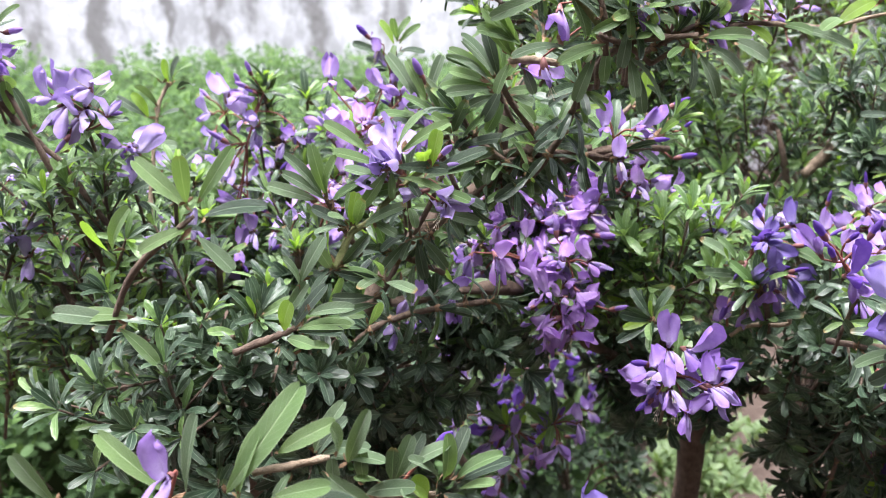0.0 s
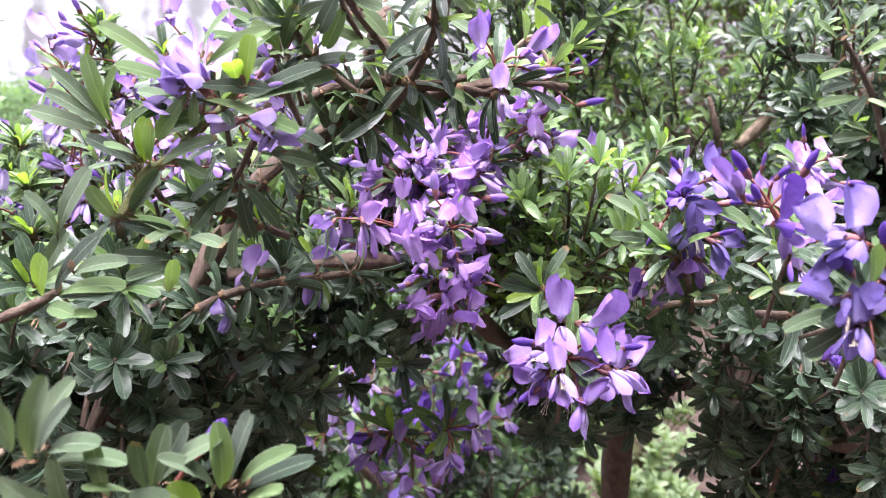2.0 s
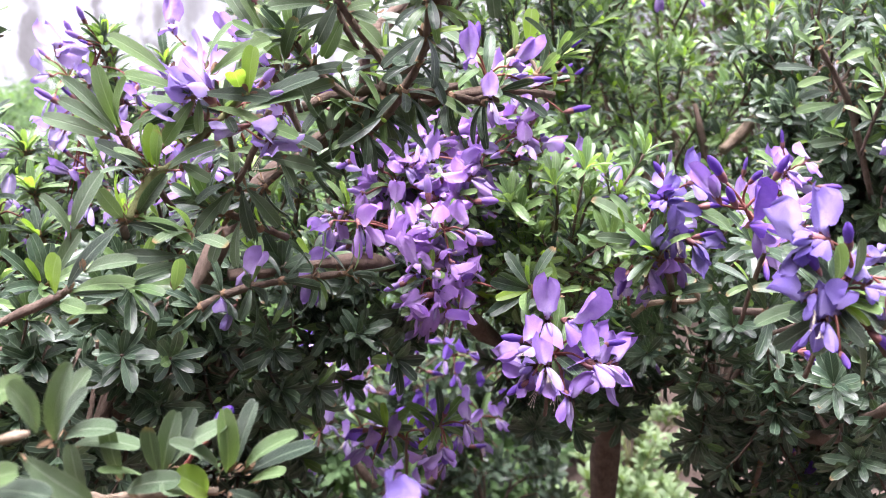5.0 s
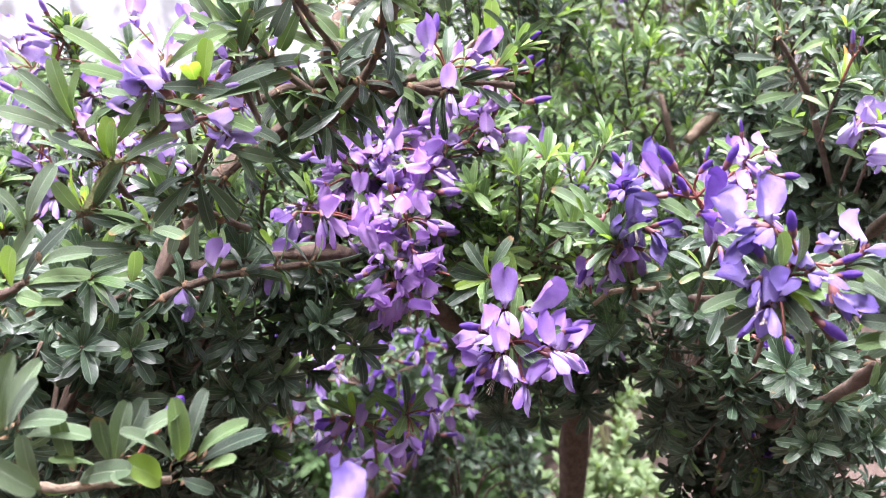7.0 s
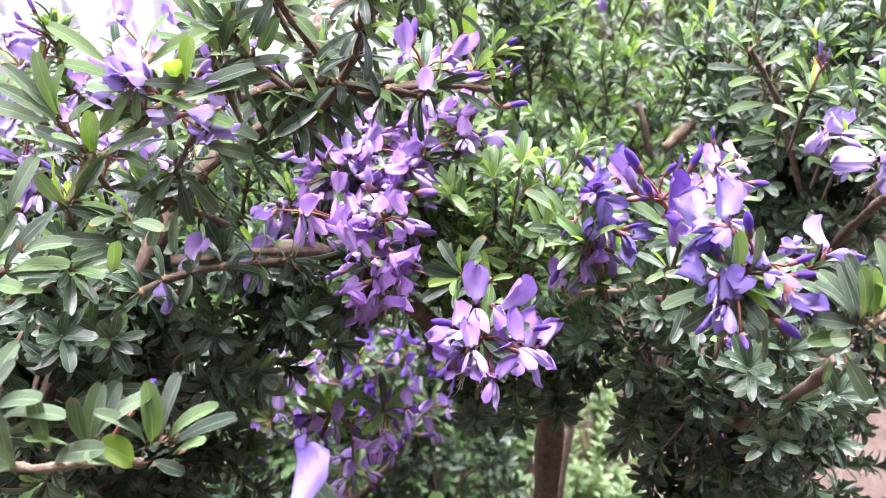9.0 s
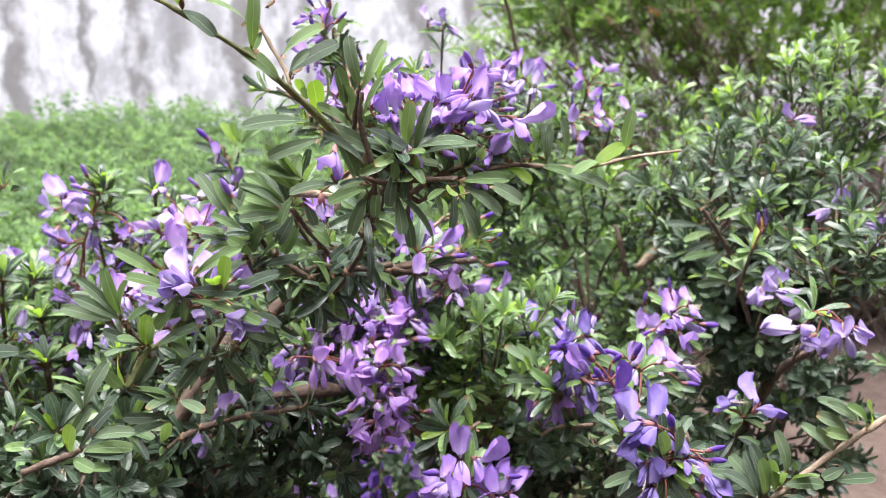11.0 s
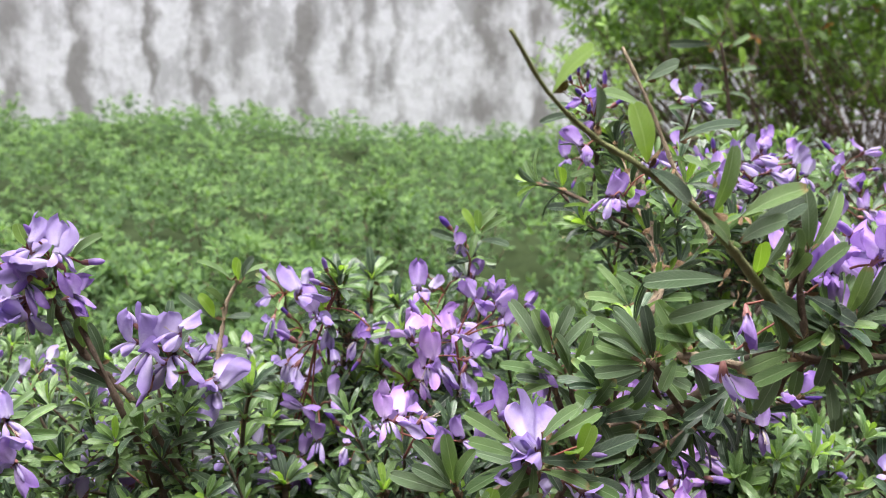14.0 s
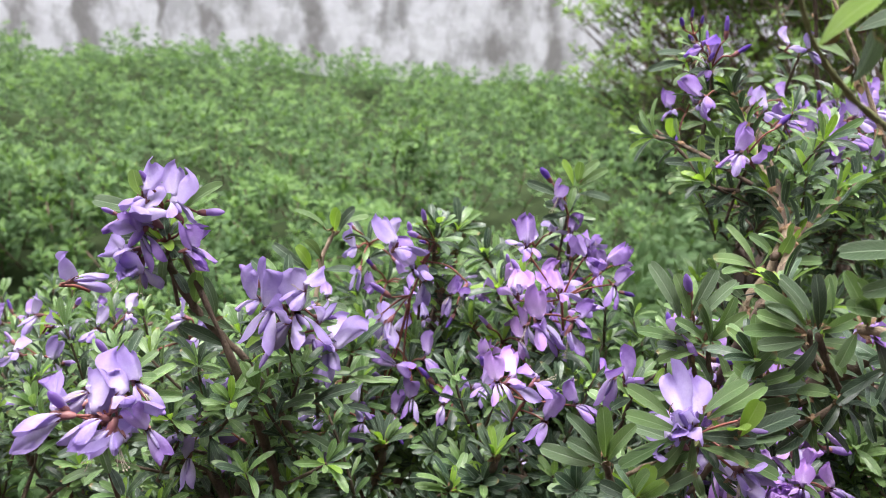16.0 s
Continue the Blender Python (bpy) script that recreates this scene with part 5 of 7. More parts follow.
# umbels close by, flower by flower
umbel(FRONT, "violet", (0.118, 0.416, 0.673), (
    (0.114, 0.411, 0.690, 29, 6, 177, 1.09, 1),
    (0.121, 0.412, 0.691, 8, -24, -161, 1.11, 3),
    (0.134, 0.412, 0.669, 15, -16, -171, 1.12, 0),
    (0.140, 0.410, 0.670, 36, -41, -164, 0.93, 1),
    (0.110, 0.410, 0.672, 99, 88, -144, 1.25, 0),
    (0.110, 0.410, 0.670, -3, 64, 132, 0.81, 3),
    (0.114, 0.409, 0.672, -110, 30, -8, 1.25, 4),
    (0.120, 0.409, 0.671, -106, 21, 0, 1.23, 4),
    (0.114, 0.408, 0.674, -27, 55, -116, 1.06, 1),
), ((0.106, 0.410, 0.683, 0.093, 0.404, 0.687), (0.137, 0.410, 0.680, 0.147, 0.404, 0.683),))
umbel(FRONT, "pale_dim", (0.170, 0.549, 0.699), (
    (0.175, 0.544, 0.719, 45, 6, 162, 1.25, 0),
), ((0.166, 0.543, 0.728, 0.159, 0.537, 0.738), (0.162, 0.543, 0.740, 0.157, 0.537, 0.745),))
umbel(FRONT, "pale_dim", (0.181, 0.479, 0.711), (
    (0.178, 0.473, 0.729, 55, -46, -162, 1.25, 0),
    (0.186, 0.473, 0.729, 29, -41, 112, 0.82, 5, "deep"),
    (0.182, 0.471, 0.712, -51, -43, 130, 1.17, 4),
    (0.181, 0.472, 0.712, -56, 32, -148, 1.15, 4),
    (0.195, 0.473, 0.711, -64, -61, -66, 1.18, 1),
), ((0.188, 0.473, 0.714, 0.196, 0.467, 0.717), (0.197, 0.473, 0.712, 0.207, 0.467, 0.716), (0.179, 0.473, 0.710, 0.186, 0.467, 0.711),))
umbel(FRONT, "pale_dim", (0.198, 0.389, 0.724), (
    (0.176, 0.382, 0.746, 82, 34, -173, 0.81, 5, "violet"),
    (0.188, 0.384, 0.736, 29, 1, -171, 0.93, 3, "deep"),
    (0.190, 0.382, 0.739, -62, 15, -161, 0.78, 3, "violet"),
), ((0.178, 0.383, 0.754, 0.168, 0.377, 0.765), (0.183, 0.383, 0.744, 0.176, 0.377, 0.753), (0.187, 0.383, 0.753, 0.190, 0.377, 0.759), (0.197, 0.383, 0.754, 0.200, 0.377, 0.765),))
umbel(FRONT, "violet", (0.280, 0.546, 0.713), (
    (0.270, 0.540, 0.724, 53, -38, -156, 1.25, 0),
    (0.273, 0.540, 0.726, 44, 29, 148, 1.25, 1),
    (0.270, 0.539, 0.719, 25, 70, 123, 1.14, 0, "violet"),
))
umbel(FRONT, "pale_dim", (0.203, 0.337, 0.719), (
    (0.195, 0.330, 0.740, 42, 24, 132, 1.07, 1),
    (0.191, 0.329, 0.743, 9, 66, 102, 1.22, 0),
    (0.193, 0.331, 0.725, -92, 60, 29, 1.17, 2),
    (0.198, 0.330, 0.724, -65, -16, 150, 1.04, 4),
    (0.217, 0.330, 0.722, -107, -1, 7, 1.25, 4),
), ((0.202, 0.331, 0.738, 0.197, 0.325, 0.749), (0.217, 0.331, 0.728, 0.224, 0.325, 0.733), (0.217, 0.331, 0.724, 0.225, 0.325, 0.726),))
umbel(FRONT, "pale_dim", (0.282, 0.438, 0.698), (
    (0.284, 0.431, 0.704, 64, -14, -158, 1.14, 1),
    (0.264, 0.432, 0.711, 20, 87, -99, 0.97, 4),
))
umbel(FRONT, "violet", (0.175, 0.504, 0.669), (
    (0.170, 0.497, 0.687, -66, -6, 158, 1.11, 4),
))
umbel(FRONT, "violet", (0.127, 0.529, 0.784), (
    (0.109, 0.521, 0.786, 59, -33, -133, 1.08, 0),
    (0.103, 0.524, 0.795, -16, -16, 174, 1.04, 3),
), ((0.136, 0.523, 0.801, 0.149, 0.517, 0.808), (0.138, 0.523, 0.790, 0.145, 0.517, 0.796), (0.145, 0.523, 0.788, 0.151, 0.517, 0.794), (0.142, 0.523, 0.771, 0.155, 0.517, 0.774), (0.133, 0.523, 0.779, 0.126, 0.517, 0.781),))
umbel(FRONT, "pale", (-0.017, 0.416, 0.781), (
    (-0.020, 0.409, 0.786, 63, 15, 158, 1.25, 1),
    (-0.021, 0.409, 0.786, 71, 27, 166, 1.25, 3),
    (-0.023, 0.408, 0.780, 86, 58, -178, 1.25, 0),
    (-0.007, 0.408, 0.777, -72, -76, 157, 0.76, 3),
    (-0.001, 0.411, 0.770, 20, 64, -125, 0.99, 3),
    (0.002, 0.409, 0.773, -113, 23, -4, 1.17, 4),
), ((-0.020, 0.410, 0.788, -0.022, 0.404, 0.798), (-0.002, 0.410, 0.792, 0.005, 0.404, 0.799), (-0.002, 0.410, 0.787, 0.008, 0.404, 0.790),))
umbel(LEFT, "violet", (-0.126, 0.604, 0.788), (
    (-0.130, 0.600, 0.791, 30, 27, -178, 1.25, 0),
), ((-0.123, 0.598, 0.809, -0.129, 0.592, 0.812),))
umbel(FRONT, "mauve", (0.058, 0.559, 0.722), (
    (0.060, 0.553, 0.730, 39, 24, 137, 1.20, 0),
    (0.047, 0.552, 0.722, 55, 41, 156, 1.20, 0),
    (0.065, 0.553, 0.725, 63, -8, -169, 1.25, 0),
    (0.050, 0.553, 0.721, -50, 45, 155, 0.85, 2),
    (0.064, 0.553, 0.719, -5, 47, 147, 0.78, 0),
))
umbel(FRONT, "mauve", (0.097, 0.554, 0.738), (
    (0.092, 0.548, 0.748, 59, -25, -164, 1.19, 0),
    (0.084, 0.548, 0.734, 25, 3, 151, 0.88, 1),
    (0.099, 0.549, 0.727, 26, 17, -174, 0.91, 1),
    (0.106, 0.549, 0.727, 21, 34, -171, 0.81, 3, "violet"),
    (0.115, 0.547, 0.760, 71, -15, -158, 0.88, 1, "violet"),
    (0.133, 0.548, 0.746, 70, -35, 128, 0.97, 0, "violet"),
    (0.086, 0.549, 0.726, 35, 11, -170, 0.92, 0),
))
umbel(FRONT, "mauve", (0.060, 0.514, 0.706), (
    (0.073, 0.507, 0.715, 0, 15, -109, 1.05, 0),
    (0.031, 0.509, 0.718, -30, -1, -152, 1.08, 1),
    (0.018, 0.507, 0.718, -54, -19, 136, 0.89, 1, "violet"),
    (0.061, 0.508, 0.711, 43, 24, -170, 0.83, 1),
    (0.068, 0.507, 0.706, 19, 53, -91, 1.09, 2),
    (0.082, 0.509, 0.698, -22, 22, -157, 1.00, 1),
    (0.076, 0.506, 0.682, 54, -81, -151, 1.07, 0),
    (0.066, 0.508, 0.712, 22, -48, -139, 0.89, 2),
))
umbel(FRONT, "mauve", (0.068, 0.489, 0.691), (
    (0.069, 0.481, 0.685, -47, -64, 135, 1.25, 1),
    (0.070, 0.484, 0.681, -28, -24, -157, 0.91, 1),
    (0.076, 0.481, 0.679, -86, 4, -161, 1.17, 4, "violet"),
    (0.062, 0.481, 0.681, -85, 4, -172, 1.19, 4),
    (0.072, 0.483, 0.697, -1, 63, 127, 0.73, 1),
))
umbel(FRONT, "violet", (-0.019, 0.472, 0.706), (
    (-0.019, 0.466, 0.708, -59, -5, -162, 1.10, 4),
))
umbel(FRONT, "violet", (0.007, 0.509, 0.696), (
    (0.003, 0.503, 0.696, -60, -26, 171, 1.12, 4),
    (0.005, 0.504, 0.695, -20, -11, -153, 1.02, 1),
))
umbel(FRONT, "violet", (-0.027, 0.464, 0.688), (
    (-0.026, 0.459, 0.688, -6, -4, 167, 0.84, 5, "pale"),
))
umbel(FRONT, "mauve_dim", (0.087, 0.389, 0.861), (
    (0.106, 0.383, 0.874, 61, -7, -159, 1.25, 0),
    (0.119, 0.384, 0.880, 8, -3, -163, 0.99, 0),
    (0.098, 0.383, 0.867, 65, 37, -179, 1.25, 0),
    (0.080, 0.383, 0.872, 32, 3, 148, 0.83, 5, "violet"),
    (0.099, 0.382, 0.870, 67, -12, -151, 0.97, 1),
    (0.133, 0.383, 0.875, -16, -32, -124, 0.91, 3, "violet"),
    (0.125, 0.384, 0.858, 14, -42, 163, 0.88, 3, "violet"),
    (0.082, 0.382, 0.882, 66, 10, -156, 0.73, 1),
    (0.052, 0.383, 0.862, -48, 19, 154, 0.86, 5, "violet"),
    (0.045, 0.382, 0.839, -101, -2, 13, 1.22, 4),
    (0.118, 0.384, 0.852, -26, 30, 166, 0.82, 5, "violet"),
), ((0.128, 0.383, 0.883, 0.136, 0.377, 0.886), (0.128, 0.383, 0.878, 0.135, 0.377, 0.879), (0.104, 0.383, 0.878, 0.098, 0.377, 0.885), (0.116, 0.383, 0.897, 0.111, 0.377, 0.905), (0.129, 0.383, 0.897, 0.133, 0.377, 0.902), (0.109, 0.383, 0.872, 0.116, 0.377, 0.877),))
umbel(LEFT, "pale", (-0.243, 0.469, 0.840), (
    (-0.243, 0.462, 0.849, 57, 39, 160, 1.25, 0),
    (-0.234, 0.461, 0.853, 45, 24, 113, 1.06, 1),
    (-0.250, 0.463, 0.839, -115, 69, 5, 1.25, 1),
    (-0.253, 0.463, 0.835, -114, 41, 4, 1.25, 4),
    (-0.251, 0.462, 0.834, -67, -9, 158, 1.14, 4),
    (-0.252, 0.464, 0.846, -15, 31, -167, 0.94, 1, "violet"),
    (-0.235, 0.461, 0.838, 24, -55, -116, 0.87, 1, "violet"),
    (-0.232, 0.464, 0.840, 8, 26, -140, 0.94, 3, "violet"),
), ((-0.261, 0.463, 0.853, -0.266, 0.457, 0.857), (-0.261, 0.463, 0.848, -0.266, 0.457, 0.846), (-0.245, 0.463, 0.847, -0.248, 0.457, 0.852),))
umbel(LEFT, "pale", (-0.268, 0.444, 0.825), (
    (-0.274, 0.436, 0.831, 33, 38, -72, 0.83, 1),
))
umbel(LEFT, "pale", (-0.188, 0.462, 0.803), (
    (-0.193, 0.458, 0.817, -3, 4, 150, 1.25, 0),
    (-0.186, 0.458, 0.814, 10, 2, -152, 1.20, 0),
    (-0.184, 0.455, 0.812, -13, -34, 120, 1.08, 1),
    (-0.176, 0.454, 0.808, 72, 11, -30, 0.72, 3),
), ((-0.201, 0.456, 0.808, -0.204, 0.450, 0.807),))
umbel(LEFT, "pale", (-0.179, 0.494, 0.771), (
    (-0.174, 0.489, 0.786, -4, -41, -143, 1.19, 1),
    (-0.177, 0.488, 0.789, 28, -61, -146, 1.04, 0),
    (-0.180, 0.489, 0.790, 4, 47, -174, 0.77, 3, "violet"),
))
umbel(LEFT, "pale", (-0.253, 0.401, 0.779), (
    (-0.247, 0.395, 0.792, 27, 21, 143, 1.04, 0),
    (-0.245, 0.394, 0.796, 64, -25, -149, 1.25, 0),
    (-0.259, 0.393, 0.794, 9, 78, 103, 1.25, 1),
    (-0.244, 0.394, 0.792, -112, 17, -17, 1.25, 4),
    (-0.246, 0.395, 0.790, -118, -36, 5, 1.25, 4),
    (-0.233, 0.396, 0.789, -2, 33, -161, 0.83, 1, "violet"),
), ((-0.261, 0.395, 0.794, -0.266, 0.389, 0.805),))
umbel(LEFT, "pale", (-0.216, 0.524, 0.725), (
    (-0.235, 0.518, 0.730, 4, -8, 130, 0.91, 0),
    (-0.217, 0.518, 0.723, 110, 31, -61, 0.79, 1, "violet"),
    (-0.222, 0.517, 0.719, -99, 70, 9, 1.13, 4, "violet"),
    (-0.242, 0.517, 0.732, 70, 9, 150, 0.75, 1),
), ((-0.218, 0.518, 0.731, -0.225, 0.512, 0.734),))
umbel(LEFT, "pale", (-0.119, 0.604, 0.809), (
    (-0.144, 0.599, 0.803, 44, 13, -134, 1.21, 0),
    (-0.123, 0.599, 0.787, -19, 7, 151, 0.91, 1),
    (-0.142, 0.597, 0.763, -89, 34, 14, 1.23, 4),
    (-0.149, 0.597, 0.764, -45, -11, 139, 0.80, 1),
    (-0.099, 0.597, 0.785, -73, -14, 152, 1.03, 4, "violet"),
), ((-0.133, 0.598, 0.814, -0.136, 0.592, 0.823), (-0.125, 0.598, 0.820, -0.128, 0.592, 0.831), (-0.127, 0.598, 0.812, -0.136, 0.592, 0.817), (-0.144, 0.598, 0.775, -0.157, 0.592, 0.785), (-0.147, 0.598, 0.722, -0.155, 0.592, 0.729), (-0.148, 0.598, 0.709, -0.157, 0.592, 0.711), (-0.134, 0.598, 0.709, -0.126, 0.592, 0.715),))
umbel(LEFT, "violet", (-0.043, 0.574, 0.766), (
    (-0.061, 0.570, 0.774, 6, 13, -160, 1.23, 0, "mauve"),
    (-0.049, 0.568, 0.790, 43, 10, -155, 0.85, 0, "mauve"),
    (-0.069, 0.569, 0.815, 42, 10, -177, 1.06, 1),
    (-0.072, 0.567, 0.787, 73, 21, 168, 1.11, 0, "mauve"),
    (-0.041, 0.568, 0.775, 32, -59, -149, 0.99, 1),
    (-0.025, 0.567, 0.806, 70, -15, 140, 0.99, 1),
    (-0.018, 0.569, 0.797, -1, -20, -178, 0.83, 1),
    (-0.040, 0.567, 0.772, -91, 22, 17, 1.15, 4),
    (-0.055, 0.569, 0.769, -29, 43, 170, 0.86, 1),
    (-0.036, 0.569, 0.812, 23, 37, -162, 0.84, 1),
))
umbel(LEFT, "violet", (-0.076, 0.527, 0.731), (
    (-0.083, 0.521, 0.754, 53, -35, -156, 1.22, 0, "mauve"),
    (-0.086, 0.522, 0.756, 13, 19, -180, 0.93, 0, "mauve"),
    (-0.058, 0.522, 0.733, 28, -4, 150, 1.04, 1),
    (-0.045, 0.521, 0.744, 34, 20, -140, 0.84, 1),
    (-0.069, 0.519, 0.755, 68, -37, -152, 1.04, 4),
))
umbel(FRONT, "violet", (-0.022, 0.494, 0.762), (
    (-0.032, 0.488, 0.779, -35, -9, 134, 1.09, 1),
    (-0.028, 0.488, 0.771, 56, 10, -164, 0.88, 3),
))
umbel(LEFT, "violet", (-0.034, 0.638, 0.821), (
    (-0.040, 0.631, 0.838, -57, -19, 147, 1.00, 4),
    (-0.033, 0.632, 0.809, 35, -13, 174, 0.81, 1),
), ((-0.047, 0.632, 0.842, -0.056, 0.626, 0.852),))
umbel(RIGHT, "pale", (0.322, 0.445, 0.759), (
    (0.314, 0.439, 0.753, -135, 71, -9, 1.18, 1),
    (0.319, 0.436, 0.748, -67, -44, 127, 1.25, 4),
    (0.328, 0.438, 0.746, -64, -21, 143, 1.10, 4),
    (0.336, 0.438, 0.753, -71, 1, 153, 1.15, 2),
    (0.340, 0.439, 0.752, -96, -70, -23, 0.94, 1),
), ((0.326, 0.439, 0.758, 0.325, 0.433, 0.763),))
umbel(RIGHT, "pale", (0.331, 0.504, 0.752), (
    (0.316, 0.496, 0.762, -70, -27, 150, 1.09, 1),
    (0.320, 0.499, 0.758, 12, 48, -142, 0.91, 0),
))
umbel(RIGHT, "pale", (0.405, 0.569, 0.777), (
    (0.391, 0.563, 0.798, 26, -19, 114, 1.00, 1),
    (0.409, 0.563, 0.789, 13, 18, -130, 0.97, 0),
    (0.420, 0.564, 0.775, 44, -17, 154, 1.00, 1),
), ((0.344, 0.563, 0.786, 0.339, 0.557, 0.801),))
umbel(RIGHT, "violet", (0.399, 0.637, 0.849), (
    (0.387, 0.631, 0.855, 51, 44, -106, 0.96, 1),
))
umbel(FRONT, "violet", (-0.019, 0.304, 0.679), (
), ((-0.007, 0.298, 0.695, 0.001, 0.292, 0.706),))
umbel(LEFT, "pale", (-0.362, 0.624, 0.730), (
    (-0.357, 0.618, 0.748, 6, 0, 124, 0.84, 0),
    (-0.353, 0.616, 0.741, 14, 37, -86, 0.86, 1),
), ((-0.337, 0.618, 0.754, -0.331, 0.612, 0.762),))
umbel(LEFT, "pale", (-0.314, 0.624, 0.721), (
    (-0.322, 0.618, 0.739, 37, 5, 156, 0.86, 1),
    (-0.307, 0.617, 0.749, 55, -35, -149, 0.79, 1),
), ((-0.322, 0.618, 0.727, -0.310, 0.612, 0.724),))
umbel(LEFT, "pale", (-0.264, 0.604, 0.735), (
    (-0.262, 0.596, 0.757, 16, -31, 79, 0.88, 0),
    (-0.258, 0.599, 0.745, 18, -16, 168, 0.80, 1),
    (-0.259, 0.598, 0.737, -55, 3, 154, 1.02, 4, "violet"),
), ((-0.282, 0.598, 0.736, -0.284, 0.592, 0.733),))
umbel(FRONT, "violet", (0.045, 0.624, 0.899), (
    (0.038, 0.618, 0.915, 30, 2, 148, 0.88, 1),
    (0.037, 0.617, 0.897, -18, 66, 93, 1.00, 4),
))
umbel(FRONT, "deep", (0.042, 0.654, 0.927), (
), ((0.033, 0.648, 0.943, 0.031, 0.642, 0.951), (0.029, 0.648, 0.938, 0.024, 0.642, 0.945), (0.039, 0.648, 0.940, 0.038, 0.642, 0.947), (0.037, 0.648, 0.930, 0.030, 0.642, 0.935),))
umbel(FRONT, "violet", (0.053, 0.579, 0.865), (
    (0.046, 0.574, 0.873, 32, 0, 159, 0.91, 1),
    (0.054, 0.571, 0.868, 63, -30, 49, 0.89, 1),
))
umbel(FRONT, "violet", (0.103, 0.644, 0.891), (
    (0.081, 0.639, 0.889, 33, 0, -165, 0.93, 0, "pale"),
    (0.097, 0.639, 0.885, 32, 45, -156, 0.78, 1),
    (0.116, 0.637, 0.859, 56, -10, 169, 0.72, 1),
), ((0.063, 0.638, 0.900, 0.060, 0.632, 0.910),))
umbel(FRONT, "pale", (0.160, 0.659, 0.874), (
    (0.145, 0.654, 0.888, 18, 23, -134, 0.97, 0),
    (0.144, 0.653, 0.873, 43, 22, -144, 0.93, 1, "violet"),
    (0.157, 0.653, 0.892, 37, 25, -132, 0.88, 1),
    (0.165, 0.652, 0.882, 26, -40, -133, 0.88, 1),
))
umbel(FRONT, "pale", (0.193, 0.664, 0.878), (
    (0.188, 0.658, 0.885, 23, -8, 139, 0.93, 1),
    (0.195, 0.659, 0.879, 14, -8, 172, 0.84, 0),
))
umbel(FRONT, "pale", (0.128, 0.704, 0.923), (
    (0.115, 0.697, 0.927, 50, 0, -141, 0.77, 1),
    (0.128, 0.698, 0.927, 15, 27, -135, 0.75, 1),
))
umbel(FRONT, "pale", (0.069, 0.537, 0.735), (
    (0.057, 0.532, 0.742, 20, 18, -161, 0.80, 1),
    (0.067, 0.532, 0.749, 27, -15, 169, 0.84, 1, "violet"),
    (0.086, 0.531, 0.745, -31, -7, -144, 0.87, 1, "violet"),
))
umbel(LEFT, "pale", (-0.003, 0.474, 0.811), (
    (-0.013, 0.469, 0.808, -16, 31, 180, 0.78, 1, "violet"),
), ((-0.008, 0.468, 0.823, -0.014, 0.462, 0.837),))
umbel(RIGHT, "pale", (0.315, 0.519, 0.779), (
), ((0.316, 0.513, 0.796, 0.312, 0.507, 0.807), (0.320, 0.513, 0.796, 0.318, 0.507, 0.803),))
umbel(RIGHT, "pale", (0.331, 0.519, 0.757), (
    (0.321, 0.514, 0.759, 2, -28, 157, 0.86, 1),
    (0.323, 0.512, 0.761, -60, 11, -145, 1.06, 4),
    (0.338, 0.513, 0.735, 26, -52, 143, 0.77, 1),
))
umbel(FRONT, "pale_dim", (0.047, 0.262, 0.667), (
    (0.047, 0.256, 0.677, 43, 11, 135, 1.16, 1),
    (0.043, 0.256, 0.678, -20, -85, -100, 0.99, 4),
), ((0.072, 0.256, 0.669, 0.068, 0.250, 0.685),))
umbel(FRONT, "violet", (-0.097, 0.254, 0.698), (
    (-0.093, 0.249, 0.714, 17, -4, 175, 1.01, 3),
))
umbel(FRONT, "mauve_dim", (0.087, 0.396, 0.861), (
    (0.088, 0.390, 0.880, 59, 0, -157, 0.93, 0),
    (0.112, 0.390, 0.868, 51, 6, -158, 0.85, 1),
    (0.069, 0.389, 0.878, 64, 1, -155, 0.77, 1),
    (0.117, 0.389, 0.880, 74, 2, -156, 0.77, 1, "violet"),
    (0.125, 0.389, 0.865, 23, -62, -144, 0.73, 1, "violet"),
))
umbel(FRONT, "mauve", (0.055, 0.594, 0.556), (
    (0.071, 0.589, 0.548, -25, -21, -147, 0.91, 1),
    (0.067, 0.589, 0.548, -15, 41, 156, 0.86, 3),
    (0.064, 0.588, 0.564, 33, -80, -156, 1.14, 1, "deep"),
    (0.034, 0.588, 0.562, -79, 54, 73, 0.92, 1, "deep"),
))
umbel(FRONT, "pale", (0.212, 0.579, 0.614), (
), ((0.211, 0.573, 0.612, 0.214, 0.567, 0.604),))
umbel(FRONT, "deep", (0.268, 0.454, 0.659), (
    (0.245, 0.449, 0.659, 18, -64, -179, 0.98, 5),
))
# branches close by, leaf by leaf
br = leafy(FRONT, ((-0.066, 0.297, 0.680), (-0.053, 0.297, 0.679), (-0.040, 0.297, 0.676), (-0.023, 0.297, 0.677), (-0.006, 0.297, 0.677)), .0016, .0012, BARK_PALE)
